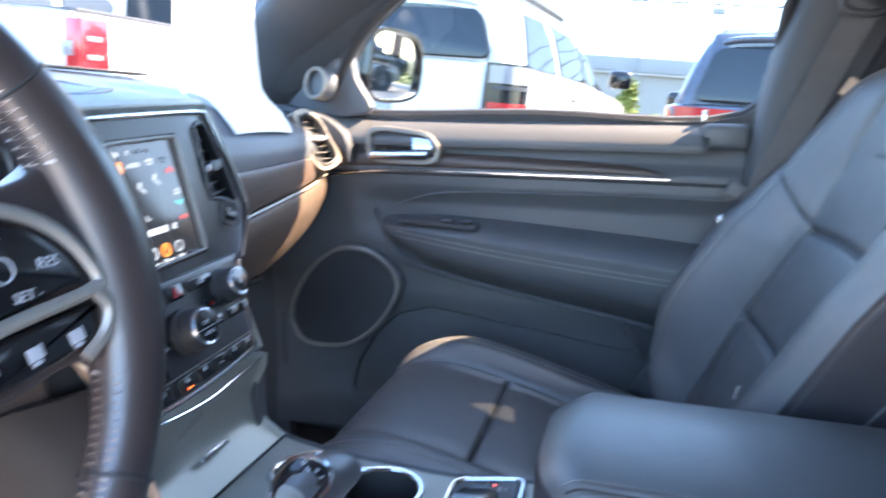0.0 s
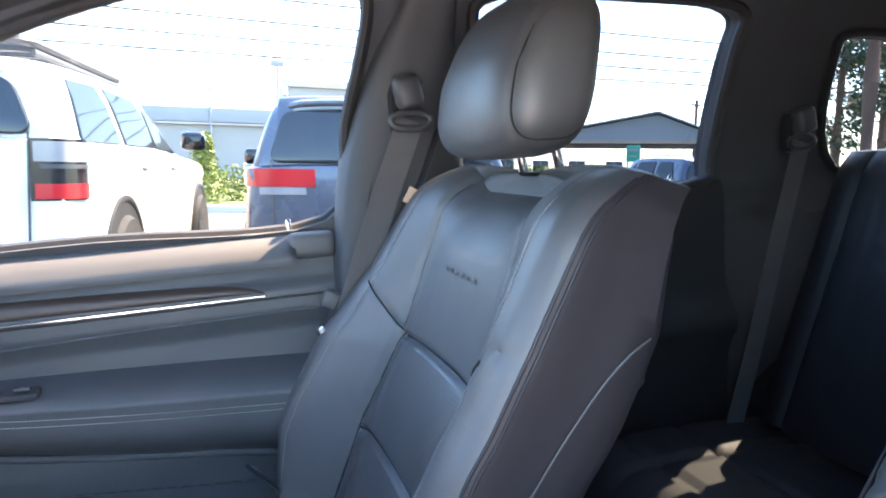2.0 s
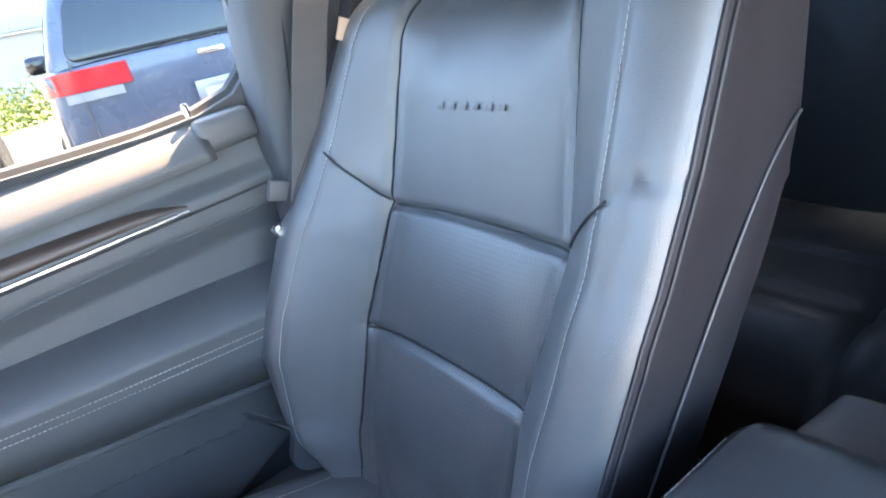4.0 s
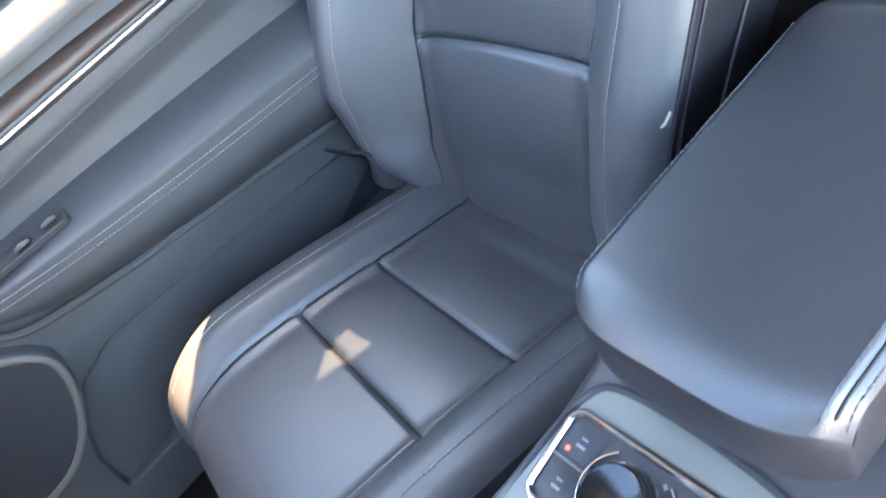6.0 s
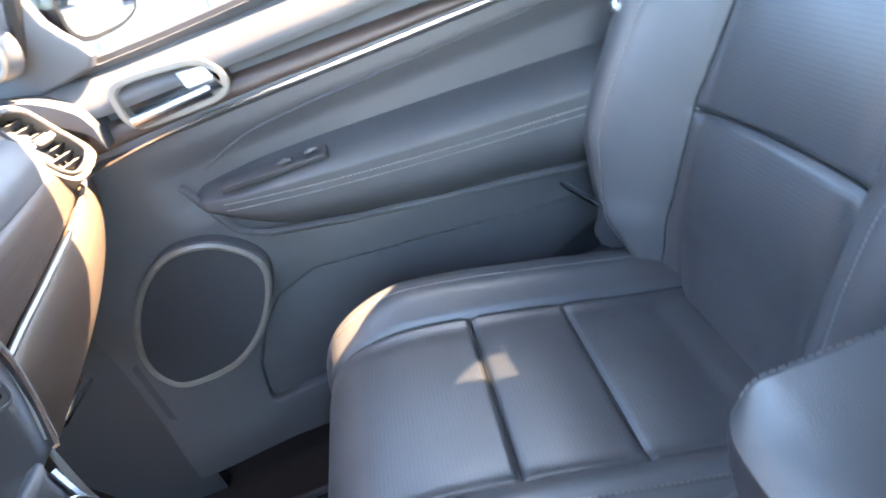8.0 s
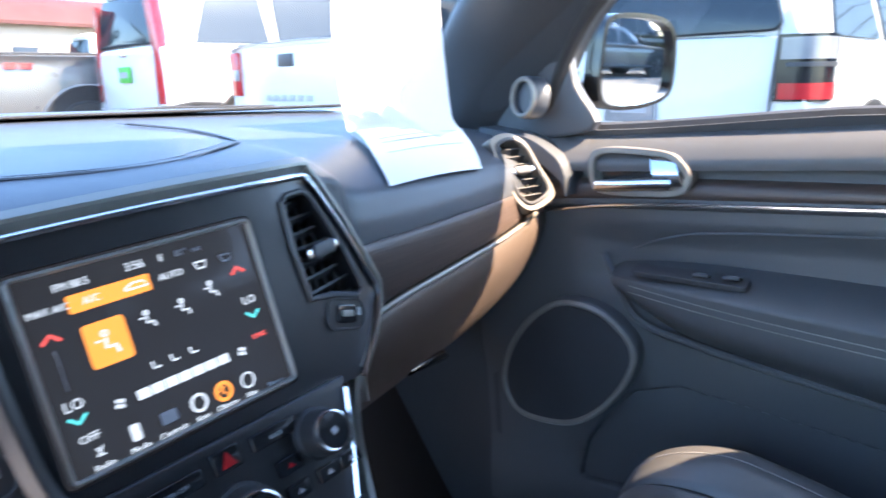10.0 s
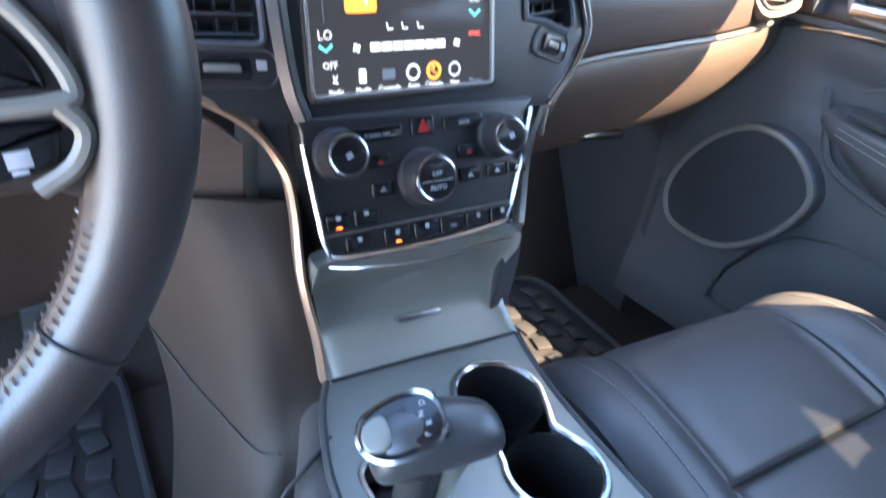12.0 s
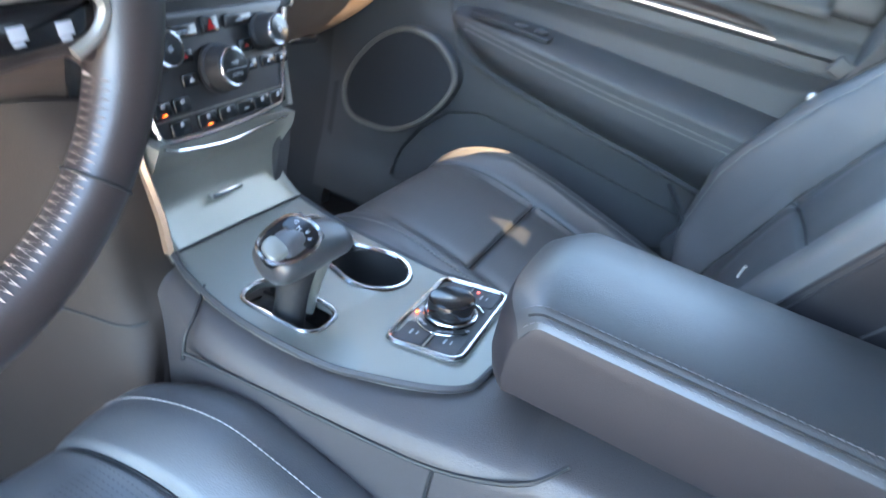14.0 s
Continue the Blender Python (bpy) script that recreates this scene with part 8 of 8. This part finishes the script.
suv("white_suv", "white SUV parked beyond the silver pickup", WHITEPAINT, parked(6.6, 17.0, ROWAZ, 0.1), 4.8, 1.95, 1.80, 1.12, "jeep")
fb = thing("far_building", "low tan stucco building with a dark red roof", "building", at=Matrix())
part("wall", nbox((15, 47, 2.6), (18, 6, 5.0), 0.03), STUCCO, fb)
part("roof", loft([[(x, 43.4, 4.9), (x, 44.5, 5.9), (x, 47, 6.6), (x, 50.6, 4.9)] for x in (5.5, 15, 24.5)], 1, 1, (0, 0, -0.2)), MAROON, fb, "dark red tiled roof")
for x in (8, 11.5, 15, 18.5, 22):
    part("window", nbox((x, 43.97, 2.9), (1.4, 0.12, 1.2), 0.03), DARKWINDOW, fb, "dark window")

# trees behind
def tree(x, y, h, seed):
    rng = random.Random(seed)
    t = thing("tree", "tall dark green tree with an open crown", "tree", "trees", at=Matrix.Translation((x, y, 0)))
    part("trunk", sweep([(0, 0, -0.3), (0.1, 0, h * 0.3), (0, 0.1, h * 0.6), (0, 0, h * 0.95)], disc(0.26, 10), scale=[1.2, 1.0, 0.7, 0.2]), BARK, t, "tapered brown trunk")
    bm, lv = bmesh.new(), bmesh.new()
    for i in range(26):
        z = h * rng.uniform(0.28, 0.96)
        a = rng.uniform(0, 6.28)
        ln = (h - z) * 0.28 + rng.uniform(0.6, 1.6)
        end = Vector((ln * math.cos(a), ln * math.sin(a), z + rng.uniform(-0.2, 0.9)))
        sweep([(0, 0, z), tuple(Vector((0, 0, z)).lerp(end, 0.5) + Vector((0, 0, 0.15))), tuple(end)], disc(0.05, 6), bm=bm, scale=[1, 0.7, 0.3])
        for _ in range(150):
            k = rng.uniform(0.3, 1.15)
            p = Vector((0, 0, z)).lerp(end, k) + Vector((rng.gauss(0, 0.35), rng.gauss(0, 0.35), rng.gauss(0, 0.25)))
            q = Vector((rng.gauss(0, 1), rng.gauss(0, 1), rng.gauss(0, 1))).normalized() * rng.uniform(0.08, 0.2)
            r_ = q.cross(Vector((rng.gauss(0, 1), rng.gauss(0, 1), 1))).normalized() * 0.07
            lv.faces.new([lv.verts.new(p + o) for o in (-q, r_, q, -r_)])
    part("limb", bm, BARK, t, "brown limbs")
    part("crown", lv, PINE, t, "open leafy crown", smooth_=False)


tree(17.4, -21.8, 15, 1)
tree(23.5, -27.5, 9, 2)
tree(27.0, -35, 10, 3)
tree(-14, 42, 9, 4)
tree(-6, 46, 10, 5)
tree(4.2, 37, 7, 6)
